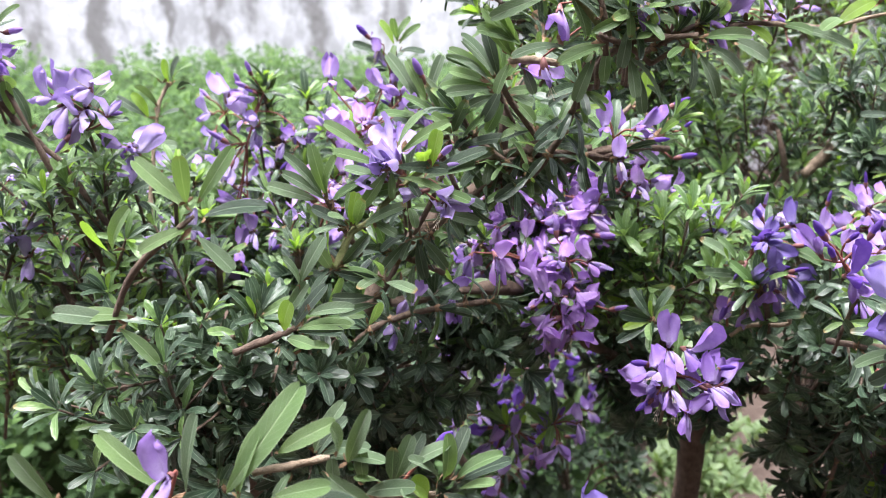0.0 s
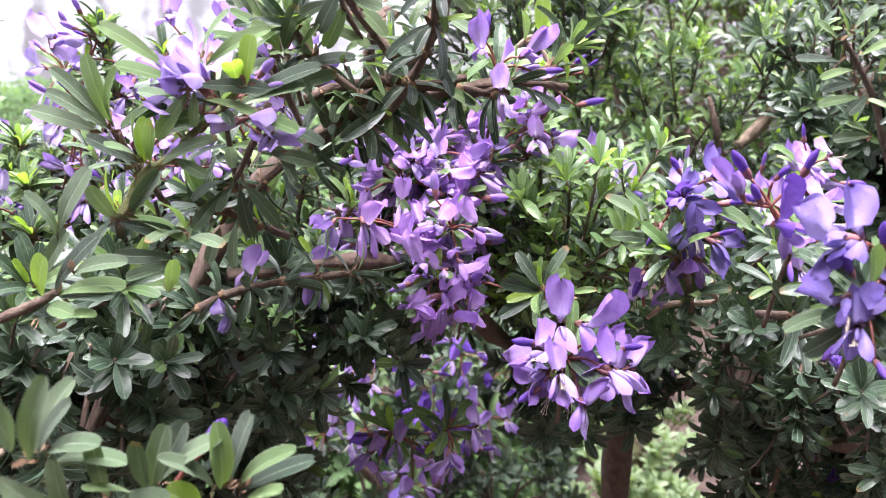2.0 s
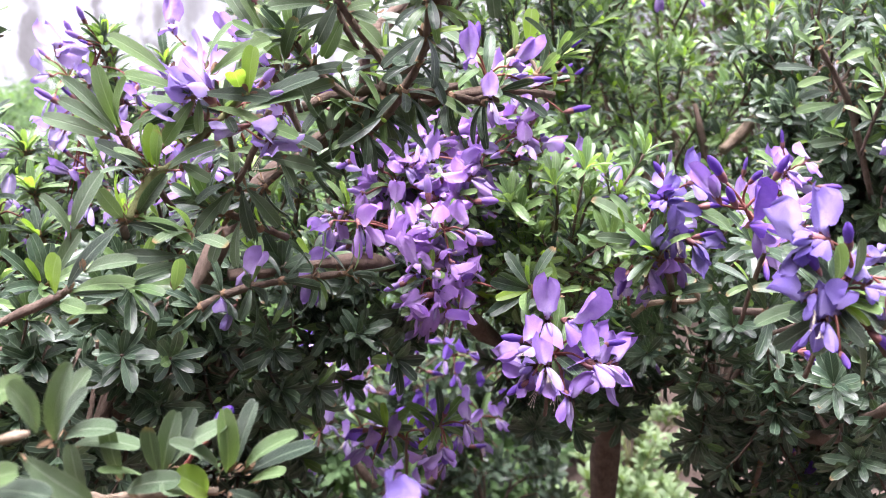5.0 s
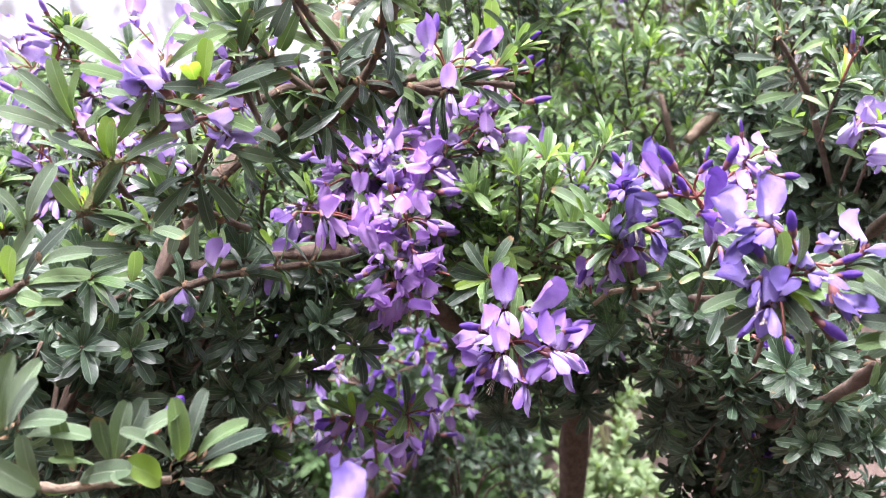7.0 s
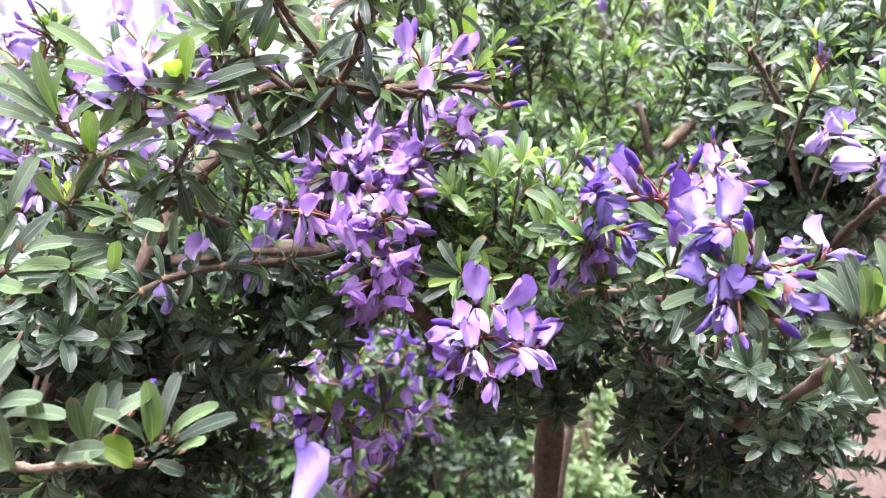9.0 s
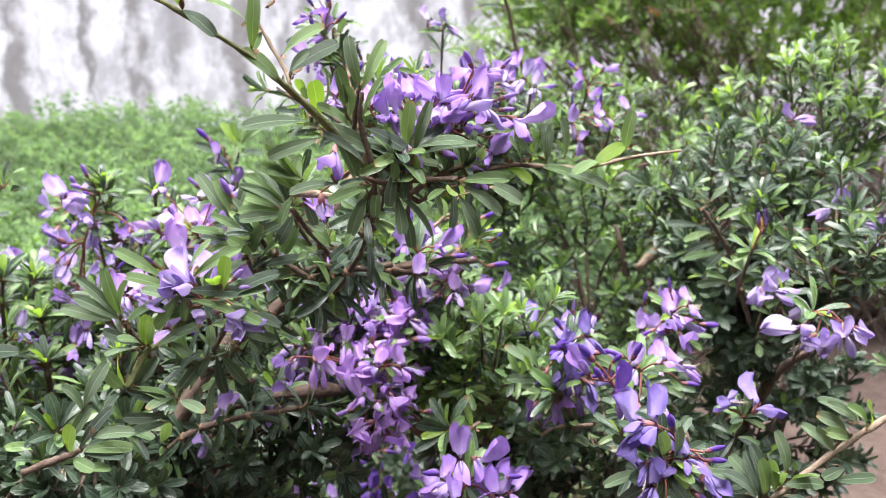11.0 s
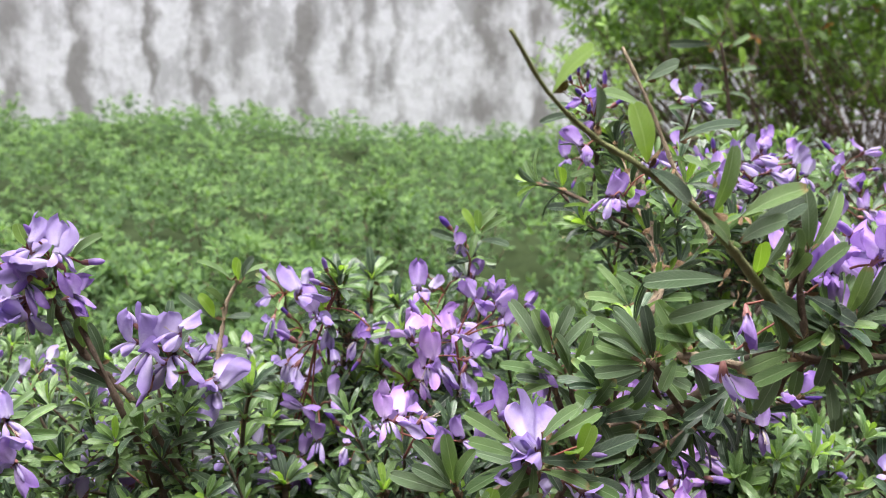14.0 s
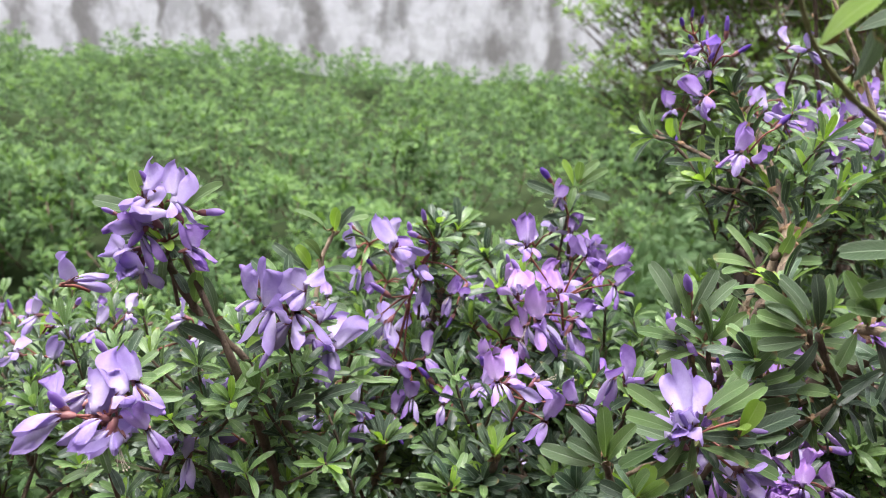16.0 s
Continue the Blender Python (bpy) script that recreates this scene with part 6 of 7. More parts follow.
blades(br, (
    (-0.001, 0.297, 0.683, 0.008, 0.297, 0.706, 0),
    (-0.003, 0.297, 0.683, 0.001, 0.285, 0.705, 1),
    (-0.005, 0.297, 0.683, -0.012, 0.284, 0.701, 0),
    (0.002, 0.297, 0.683, 0.016, 0.286, 0.701, 1),
    (0.002, 0.297, 0.682, 0.023, 0.295, 0.693, 0),
    (0.003, 0.297, 0.679, 0.017, 0.281, 0.689, 1),
    (-0.009, 0.297, 0.676, -0.012, 0.285, 0.689, 2),
    (-0.023, 0.297, 0.683, -0.021, 0.285, 0.705, 0),
    (-0.022, 0.297, 0.683, -0.015, 0.287, 0.706, 0),
    (-0.021, 0.297, 0.684, -0.010, 0.294, 0.706, 0),
))
blades(br, (
    (-0.020, 0.297, 0.685, -0.006, 0.287, 0.705, 0),
    (-0.025, 0.297, 0.681, -0.035, 0.284, 0.693, 1),
    (-0.034, 0.297, 0.682, -0.034, 0.286, 0.704, 0),
    (-0.053, 0.297, 0.696, -0.042, 0.293, 0.718, 0),
    (-0.052, 0.297, 0.694, -0.040, 0.287, 0.715, 0),
    (-0.050, 0.297, 0.695, -0.035, 0.282, 0.709, 0),
    (-0.048, 0.297, 0.693, -0.028, 0.285, 0.703, 0),
    (-0.045, 0.297, 0.674, -0.045, 0.287, 0.697, 0),
    (-0.033, 0.297, 0.678, -0.019, 0.281, 0.691, 0),
    (-0.014, 0.297, 0.677, -0.017, 0.281, 0.687, 0),
))
blades(br, (
    (-0.003, 0.297, 0.677, 0.006, 0.290, 0.677, 0),
))
br = leafy(FRONT, ((-0.052, 0.390, 0.744), (-0.049, 0.394, 0.749), (-0.044, 0.399, 0.759), (-0.036, 0.403, 0.763), (-0.026, 0.408, 0.773), (-0.017, 0.412, 0.781)), .0019, .0013, STEM_GREEN)
blades(br, (
    (-0.044, 0.400, 0.762, -0.045, 0.388, 0.780, 1),
    (-0.044, 0.400, 0.762, -0.041, 0.393, 0.779, 2),
    (-0.042, 0.400, 0.762, -0.036, 0.387, 0.778, 1),
    (-0.046, 0.399, 0.762, -0.062, 0.391, 0.773, 0),
    (-0.046, 0.399, 0.760, -0.058, 0.386, 0.767, 0),
    (-0.045, 0.399, 0.762, -0.049, 0.385, 0.774, 1),
    (-0.052, 0.390, 0.745, -0.055, 0.384, 0.762, 2),
    (-0.054, 0.390, 0.744, -0.055, 0.374, 0.754, 0),
    (-0.052, 0.390, 0.742, -0.034, 0.385, 0.739, 0),
    (-0.053, 0.390, 0.743, -0.064, 0.385, 0.733, 0),
))
blades(br, (
    (-0.050, 0.390, 0.744, -0.028, 0.388, 0.738, 1),
    (-0.049, 0.392, 0.745, -0.036, 0.379, 0.760, 0),
    (-0.040, 0.401, 0.760, -0.020, 0.401, 0.774, 0),
    (-0.034, 0.404, 0.763, -0.023, 0.398, 0.758, 0),
    (-0.030, 0.395, 0.738, -0.033, 0.380, 0.752, 1),
    (-0.029, 0.394, 0.737, -0.039, 0.380, 0.741, 0),
    (-0.028, 0.394, 0.735, -0.014, 0.379, 0.736, 0),
    (-0.034, 0.390, 0.729, -0.053, 0.383, 0.731, 0),
    (-0.032, 0.390, 0.726, -0.051, 0.387, 0.721, 0),
    (-0.037, 0.390, 0.715, -0.031, 0.376, 0.732, 1),
))
br = leafy(FRONT, ((-0.099, 0.375, 0.708), (-0.084, 0.372, 0.715), (-0.075, 0.369, 0.719), (-0.068, 0.366, 0.723)), .0018, .0013, BARK)
blades(br, (
    (-0.065, 0.366, 0.744, -0.055, 0.360, 0.765, 0),
    (-0.066, 0.366, 0.740, -0.064, 0.354, 0.759, 0),
    (-0.075, 0.368, 0.725, -0.061, 0.365, 0.745, 0),
    (-0.069, 0.366, 0.723, -0.056, 0.366, 0.743, 0),
    (-0.062, 0.366, 0.729, -0.043, 0.353, 0.738, 0),
    (-0.067, 0.366, 0.722, -0.046, 0.355, 0.731, 1),
    (-0.067, 0.366, 0.721, -0.045, 0.356, 0.723, 0),
    (-0.073, 0.369, 0.717, -0.060, 0.352, 0.720, 1),
    (-0.077, 0.370, 0.713, -0.069, 0.363, 0.708, 0),
    (-0.074, 0.368, 0.721, -0.070, 0.359, 0.737, 2),
))
blades(br, (
    (-0.072, 0.369, 0.709, -0.055, 0.355, 0.721, 1),
))
br = leafy(FRONT, ((-0.017, 0.412, 0.781), (-0.011, 0.406, 0.786), (-0.005, 0.400, 0.790)), .0013, .0009, STEM_GREEN)
blades(br, (
    (-0.023, 0.412, 0.779, -0.048, 0.412, 0.787, 0),
    (-0.022, 0.412, 0.775, -0.044, 0.410, 0.772, 0),
    (-0.019, 0.412, 0.778, -0.032, 0.399, 0.779, 1),
    (-0.009, 0.407, 0.782, 0.021, 0.407, 0.798, 0),
    (-0.009, 0.406, 0.783, 0.016, 0.406, 0.788, 0),
    (-0.005, 0.400, 0.790, -0.001, 0.396, 0.808, 2),
    (-0.008, 0.402, 0.790, -0.009, 0.390, 0.801, 2),
    (-0.003, 0.405, 0.778, 0.013, 0.400, 0.772, 1),
    (-0.017, 0.412, 0.775, 0.006, 0.407, 0.778, 0),
))
br = leafy(FRONT, ((-0.000, 0.420, 0.782), (-0.008, 0.420, 0.764), (-0.015, 0.420, 0.752)), .0014, .001, BARK)
blades(br, (
    (-0.019, 0.420, 0.748, -0.032, 0.417, 0.733, 0),
    (-0.016, 0.420, 0.750, -0.021, 0.414, 0.740, 0),
    (-0.013, 0.420, 0.749, -0.010, 0.416, 0.729, 0),
    (-0.011, 0.420, 0.750, 0.002, 0.416, 0.735, 0),
    (-0.019, 0.420, 0.752, -0.032, 0.415, 0.748, 0),
    (-0.002, 0.420, 0.763, 0.018, 0.416, 0.759, 0),
    (0.004, 0.420, 0.772, 0.021, 0.415, 0.768, 0),
    (0.003, 0.420, 0.762, 0.010, 0.414, 0.752, 0),
    (-0.015, 0.420, 0.736, -0.018, 0.416, 0.717, 0),
    (-0.022, 0.420, 0.733, -0.027, 0.415, 0.720, 0),
))
br = leafy(FRONT, ((0.069, 0.385, 0.826), (0.070, 0.377, 0.839), (0.084, 0.370, 0.847), (0.107, 0.362, 0.849)), .0016, .0012, BARK)
blades(br, (
    (0.040, 0.377, 0.874, 0.010, 0.377, 0.873, 0),
    (0.046, 0.377, 0.866, 0.021, 0.377, 0.858, 0),
    (0.053, 0.377, 0.845, 0.031, 0.374, 0.845, 0),
    (0.067, 0.377, 0.842, 0.058, 0.376, 0.821, 0),
    (0.072, 0.375, 0.845, 0.069, 0.370, 0.831, 1),
    (0.069, 0.376, 0.846, 0.050, 0.373, 0.841, 1),
    (0.077, 0.374, 0.842, 0.101, 0.374, 0.825, 0),
    (0.084, 0.372, 0.834, 0.087, 0.369, 0.816, 0),
    (0.107, 0.362, 0.842, 0.118, 0.360, 0.823, 0),
    (0.105, 0.363, 0.843, 0.105, 0.358, 0.827, 0),
))
blades(br, (
    (0.102, 0.364, 0.844, 0.094, 0.357, 0.842, 1),
    (0.107, 0.362, 0.848, 0.131, 0.362, 0.850, 1),
    (0.120, 0.362, 0.847, 0.136, 0.357, 0.840, 0),
    (0.074, 0.374, 0.846, 0.087, 0.360, 0.848, 1),
))
br = leafy(FRONT, ((0.070, 0.370, 0.841), (0.069, 0.367, 0.855), (0.064, 0.365, 0.874), (0.065, 0.362, 0.887)), .0014, .001, BARK)
blades(br, (
    (0.092, 0.367, 0.860, 0.117, 0.367, 0.863, 0),
    (0.089, 0.367, 0.862, 0.107, 0.357, 0.870, 0),
    (0.088, 0.367, 0.860, 0.089, 0.362, 0.855, 2),
    (0.064, 0.362, 0.889, 0.059, 0.355, 0.910, 0),
    (0.065, 0.362, 0.888, 0.075, 0.362, 0.910, 1),
    (0.046, 0.364, 0.876, 0.044, 0.356, 0.893, 2),
    (0.049, 0.363, 0.882, 0.049, 0.349, 0.897, 0),
    (0.057, 0.363, 0.881, 0.057, 0.349, 0.896, 0),
    (0.065, 0.364, 0.876, 0.075, 0.353, 0.893, 1),
    (0.046, 0.365, 0.875, 0.069, 0.365, 0.863, 0),
))
blades(br, (
    (0.066, 0.365, 0.872, 0.084, 0.361, 0.862, 0),
    (0.051, 0.365, 0.871, 0.064, 0.365, 0.850, 0),
    (0.078, 0.367, 0.860, 0.080, 0.361, 0.850, 1),
))
br = leafy(FRONT, ((0.069, 0.370, 0.851), (0.046, 0.360, 0.877), (0.031, 0.351, 0.892), (0.019, 0.341, 0.903), (-0.006, 0.331, 0.920), (-0.024, 0.321, 0.930), (-0.040, 0.312, 0.943), (-0.053, 0.302, 0.960)), .0017, .0006, STEM_GREEN)
blades(br, (
    (-0.039, 0.312, 0.943, -0.031, 0.303, 0.957, 2),
    (-0.024, 0.321, 0.934, -0.028, 0.307, 0.946, 0),
    (-0.005, 0.331, 0.922, -0.010, 0.327, 0.940, 2),
    (-0.004, 0.332, 0.920, 0.009, 0.326, 0.912, 0),
    (0.021, 0.341, 0.905, 0.024, 0.331, 0.926, 1),
    (0.020, 0.339, 0.916, 0.007, 0.327, 0.925, 1),
    (0.035, 0.352, 0.893, 0.039, 0.336, 0.905, 0),
    (0.033, 0.347, 0.903, 0.048, 0.337, 0.916, 1),
    (0.035, 0.351, 0.896, 0.053, 0.344, 0.909, 0),
    (0.031, 0.351, 0.892, 0.022, 0.337, 0.905, 1),
))
br = leafy(FRONT, ((0.033, 0.375, 0.890), (0.030, 0.380, 0.898), (0.021, 0.385, 0.913), (0.011, 0.390, 0.936), (0.000, 0.395, 0.958)), .001, .0006, BARK_PALE)
blades(br, (
    (0.009, 0.390, 0.935, -0.008, 0.381, 0.943, 1),
    (0.009, 0.392, 0.946, 0.017, 0.376, 0.952, 0),
    (0.022, 0.387, 0.924, 0.037, 0.376, 0.936, 0),
    (0.020, 0.386, 0.915, 0.017, 0.379, 0.906, 1),
))
br = leafy(FRONT, ((0.109, 0.375, 0.847), (0.130, 0.378, 0.853), (0.150, 0.381, 0.852), (0.173, 0.385, 0.851), (0.193, 0.388, 0.855), (0.219, 0.391, 0.858)), .0012, .0007, BARK_PALE)
blades(br, (
    (0.151, 0.382, 0.854, 0.150, 0.378, 0.877, 0),
    (0.160, 0.383, 0.855, 0.157, 0.372, 0.875, 0),
    (0.190, 0.387, 0.858, 0.188, 0.374, 0.875, 1),
    (0.174, 0.385, 0.851, 0.184, 0.377, 0.863, 2),
    (0.150, 0.381, 0.851, 0.183, 0.381, 0.843, 0),
    (0.132, 0.378, 0.852, 0.144, 0.375, 0.847, 2),
    (0.144, 0.380, 0.857, 0.127, 0.374, 0.873, 1),
    (0.147, 0.381, 0.852, 0.166, 0.377, 0.850, 1),
    (0.178, 0.386, 0.853, 0.164, 0.370, 0.855, 1),
))
br = leafy(FRONT, ((0.245, 0.325, 0.705), (0.254, 0.331, 0.707), (0.263, 0.337, 0.708), (0.282, 0.343, 0.718), (0.298, 0.349, 0.724), (0.320, 0.355, 0.734)), .0011, .0018, BARK_PALE)
blades(br, (
    (0.258, 0.336, 0.712, 0.253, 0.326, 0.735, 0),
    (0.244, 0.326, 0.708, 0.237, 0.314, 0.730, 1),
    (0.238, 0.325, 0.709, 0.221, 0.315, 0.728, 0),
    (0.254, 0.332, 0.708, 0.247, 0.319, 0.729, 1),
    (0.242, 0.325, 0.707, 0.234, 0.325, 0.730, 0),
    (0.240, 0.325, 0.706, 0.227, 0.314, 0.727, 0),
    (0.260, 0.335, 0.708, 0.264, 0.321, 0.723, 1),
    (0.240, 0.325, 0.702, 0.219, 0.312, 0.706, 1),
    (0.240, 0.325, 0.700, 0.227, 0.319, 0.699, 0),
    (0.251, 0.328, 0.702, 0.262, 0.323, 0.696, 0),
))
blades(br, (
    (0.254, 0.330, 0.705, 0.260, 0.316, 0.712, 0),
    (0.233, 0.325, 0.694, 0.229, 0.319, 0.688, 1),
    (0.238, 0.325, 0.696, 0.248, 0.322, 0.679, 0),
    (0.254, 0.326, 0.693, 0.238, 0.309, 0.703, 1),
    (0.260, 0.328, 0.689, 0.271, 0.322, 0.686, 0),
    (0.288, 0.345, 0.717, 0.270, 0.345, 0.734, 0),
    (0.285, 0.344, 0.720, 0.267, 0.332, 0.737, 0),
    (0.295, 0.348, 0.725, 0.276, 0.333, 0.735, 1),
    (0.299, 0.350, 0.731, 0.283, 0.336, 0.747, 0),
    (0.307, 0.352, 0.730, 0.296, 0.341, 0.745, 2),
))
blades(br, (
    (0.291, 0.344, 0.711, 0.277, 0.338, 0.709, 0),
    (0.302, 0.339, 0.674, 0.279, 0.329, 0.688, 0),
    (0.300, 0.340, 0.677, 0.278, 0.340, 0.694, 0),
    (0.307, 0.341, 0.676, 0.292, 0.327, 0.695, 1),
    (0.294, 0.337, 0.670, 0.276, 0.327, 0.689, 0),
    (0.287, 0.335, 0.670, 0.266, 0.322, 0.684, 0),
    (0.247, 0.328, 0.709, 0.237, 0.323, 0.732, 0),
    (0.245, 0.326, 0.706, 0.230, 0.326, 0.726, 0),
    (0.251, 0.330, 0.708, 0.241, 0.319, 0.730, 1),
    (0.255, 0.330, 0.703, 0.263, 0.324, 0.702, 1),
))
blades(br, (
    (0.242, 0.325, 0.706, 0.220, 0.312, 0.714, 0),
    (0.255, 0.329, 0.700, 0.265, 0.324, 0.690, 0),
    (0.240, 0.325, 0.702, 0.222, 0.309, 0.707, 0),
    (0.293, 0.349, 0.728, 0.273, 0.336, 0.742, 0),
    (0.301, 0.351, 0.732, 0.281, 0.343, 0.749, 0),
    (0.304, 0.351, 0.728, 0.291, 0.337, 0.746, 1),
    (0.285, 0.342, 0.706, 0.301, 0.334, 0.711, 0),
    (0.256, 0.333, 0.709, 0.266, 0.321, 0.717, 0),
))
br = leafy(FRONT, ((0.224, 0.340, 0.697), (0.212, 0.337, 0.712), (0.201, 0.333, 0.721)), .0014, .001, BARK)
blades(br, (
    (0.203, 0.333, 0.724, 0.202, 0.321, 0.743, 0),
    (0.197, 0.333, 0.723, 0.180, 0.329, 0.741, 0),
    (0.198, 0.333, 0.724, 0.182, 0.321, 0.739, 0),
    (0.191, 0.333, 0.718, 0.171, 0.329, 0.716, 0),
    (0.198, 0.333, 0.716, 0.180, 0.330, 0.705, 0),
    (0.202, 0.334, 0.715, 0.193, 0.329, 0.702, 0),
    (0.204, 0.334, 0.717, 0.215, 0.334, 0.689, 0),
    (0.204, 0.334, 0.719, 0.218, 0.330, 0.710, 0),
    (0.206, 0.334, 0.721, 0.205, 0.321, 0.729, 2),
    (0.199, 0.333, 0.726, 0.193, 0.318, 0.742, 1),
))
br = leafy(FRONT, ((0.176, 0.500, 0.664), (0.185, 0.494, 0.673), (0.207, 0.487, 0.676), (0.191, 0.481, 0.693), (0.180, 0.475, 0.712)), .0014, .0009, BARK_PALE)
blades(br, (
    (0.168, 0.475, 0.717, 0.159, 0.464, 0.736, 1),
    (0.164, 0.475, 0.716, 0.156, 0.464, 0.728, 2),
    (0.167, 0.475, 0.718, 0.149, 0.474, 0.734, 0),
    (0.185, 0.475, 0.728, 0.222, 0.475, 0.721, 1),
    (0.200, 0.484, 0.686, 0.187, 0.478, 0.680, 1),
    (0.200, 0.486, 0.679, 0.206, 0.470, 0.687, 1),
    (0.189, 0.493, 0.669, 0.204, 0.488, 0.661, 0),
    (0.171, 0.475, 0.710, 0.151, 0.464, 0.717, 0),
    (0.206, 0.483, 0.698, 0.216, 0.470, 0.705, 0),
))
br = leafy(LEFT, ((-0.188, 0.557, 0.709), (-0.191, 0.562, 0.734), (-0.187, 0.567, 0.773), (-0.185, 0.573, 0.791), (-0.183, 0.578, 0.806), (-0.177, 0.583, 0.818)), .0016, .0011, BARK_PALE)
blades(br, (
    (-0.181, 0.582, 0.818, -0.196, 0.574, 0.834, 1),
    (-0.177, 0.583, 0.818, -0.176, 0.572, 0.833, 2),
    (-0.175, 0.583, 0.818, -0.163, 0.571, 0.834, 1),
    (-0.190, 0.574, 0.797, -0.211, 0.574, 0.811, 0),
    (-0.184, 0.577, 0.803, -0.192, 0.566, 0.822, 0),
    (-0.190, 0.574, 0.797, -0.194, 0.565, 0.813, 2),
    (-0.172, 0.583, 0.814, -0.157, 0.569, 0.821, 0),
    (-0.183, 0.575, 0.797, -0.166, 0.562, 0.801, 0),
    (-0.174, 0.583, 0.818, -0.171, 0.568, 0.834, 0),
    (-0.186, 0.569, 0.779, -0.169, 0.556, 0.781, 0),
))
blades(br, (
    (-0.187, 0.567, 0.767, -0.199, 0.553, 0.778, 0),
))
br = leafy(LEFT, ((-0.030, 0.645, 0.793), (-0.031, 0.645, 0.820), (-0.030, 0.645, 0.834)), .0014, .001, BARK)
blades(br, (
    (-0.031, 0.645, 0.838, -0.039, 0.639, 0.855, 2),
    (-0.029, 0.645, 0.840, -0.023, 0.632, 0.856, 1),
    (-0.027, 0.645, 0.838, -0.014, 0.635, 0.852, 1),
    (-0.027, 0.645, 0.833, -0.011, 0.634, 0.836, 0),
    (-0.037, 0.645, 0.831, -0.061, 0.645, 0.839, 0),
    (-0.028, 0.645, 0.840, -0.030, 0.631, 0.857, 1),
    (-0.033, 0.645, 0.826, -0.051, 0.632, 0.827, 0),
    (-0.029, 0.645, 0.820, -0.017, 0.640, 0.814, 0),
))
br = leafy(LEFT, ((0.009, 0.475, 0.763), (-0.000, 0.472, 0.785), (-0.006, 0.468, 0.800)), .0016, .0012, BARK)
blades(br, (
    (-0.010, 0.468, 0.811, -0.027, 0.468, 0.840, 0),
    (-0.007, 0.468, 0.814, -0.017, 0.463, 0.836, 1),
    (-0.007, 0.468, 0.815, 0.002, 0.468, 0.838, 0),
    (-0.004, 0.468, 0.811, 0.011, 0.468, 0.834, 0),
    (-0.005, 0.468, 0.800, 0.015, 0.468, 0.815, 1),
    (-0.007, 0.468, 0.800, -0.028, 0.461, 0.813, 1),
    (-0.007, 0.469, 0.797, -0.026, 0.455, 0.805, 0),
    (-0.003, 0.469, 0.797, 0.008, 0.464, 0.786, 0),
))
br = leafy(LEFT, ((0.048, 0.430, 0.798), (0.036, 0.424, 0.815), (0.028, 0.418, 0.827)), .0016, .0012, BARK)
blades(br, (
    (0.026, 0.418, 0.829, 0.013, 0.418, 0.852, 0),
    (0.028, 0.418, 0.829, 0.021, 0.411, 0.853, 0),
    (0.029, 0.418, 0.829, 0.031, 0.409, 0.851, 1),
    (0.024, 0.418, 0.827, 0.004, 0.413, 0.842, 0),
    (0.024, 0.418, 0.824, 0.002, 0.415, 0.822, 0),
    (0.030, 0.418, 0.828, 0.037, 0.405, 0.840, 1),
    (0.029, 0.419, 0.824, 0.021, 0.415, 0.809, 0),
    (0.033, 0.421, 0.821, 0.045, 0.416, 0.816, 0),
))
br = leafy(LEFT, ((-0.042, 0.420, 0.742), (-0.050, 0.412, 0.760), (-0.056, 0.405, 0.774)), .0016, .0012, BARK)
blades(br, (
    (-0.058, 0.405, 0.776, -0.071, 0.396, 0.798, 0),
    (-0.056, 0.405, 0.776, -0.061, 0.396, 0.801, 1),
    (-0.055, 0.405, 0.775, -0.053, 0.391, 0.796, 1),
    (-0.060, 0.405, 0.773, -0.080, 0.395, 0.784, 0),
    (-0.053, 0.405, 0.774, -0.036, 0.397, 0.784, 0),
    (-0.057, 0.405, 0.774, -0.073, 0.392, 0.790, 0),
))
br = leafy(LEFT, ((-0.247, 0.475, 0.834), (-0.237, 0.476, 0.816), (-0.228, 0.476, 0.802), (-0.210, 0.477, 0.783), (-0.197, 0.477, 0.761), (-0.186, 0.478, 0.743)), .0018, .0014, BARK)
blades(br, (
    (-0.224, 0.476, 0.802, -0.221, 0.464, 0.823, 0),
    (-0.218, 0.477, 0.789, -0.236, 0.471, 0.801, 0),
    (-0.215, 0.477, 0.797, -0.234, 0.473, 0.809, 0),
    (-0.209, 0.477, 0.772, -0.212, 0.473, 0.756, 0),
    (-0.179, 0.478, 0.761, -0.160, 0.471, 0.775, 0),
    (-0.184, 0.478, 0.746, -0.169, 0.473, 0.740, 0),
    (-0.239, 0.475, 0.831, -0.228, 0.471, 0.828, 2),
    (-0.242, 0.475, 0.837, -0.248, 0.470, 0.822, 1),
    (-0.236, 0.475, 0.852, -0.221, 0.465, 0.869, 1),
    (-0.253, 0.475, 0.851, -0.273, 0.470, 0.859, 0),
))
blades(br, (
    (-0.254, 0.475, 0.859, -0.253, 0.459, 0.872, 1),
    (-0.232, 0.476, 0.810, -0.228, 0.463, 0.830, 1),
    (-0.210, 0.477, 0.789, -0.194, 0.472, 0.800, 2),
    (-0.194, 0.478, 0.755, -0.183, 0.465, 0.773, 0),
))
br = leafy(FRONT, ((0.071, 0.560, 0.838), (0.070, 0.583, 0.860), (0.065, 0.605, 0.886), (0.053, 0.628, 0.903), (0.041, 0.650, 0.927)), .0018, .0012, BARK)
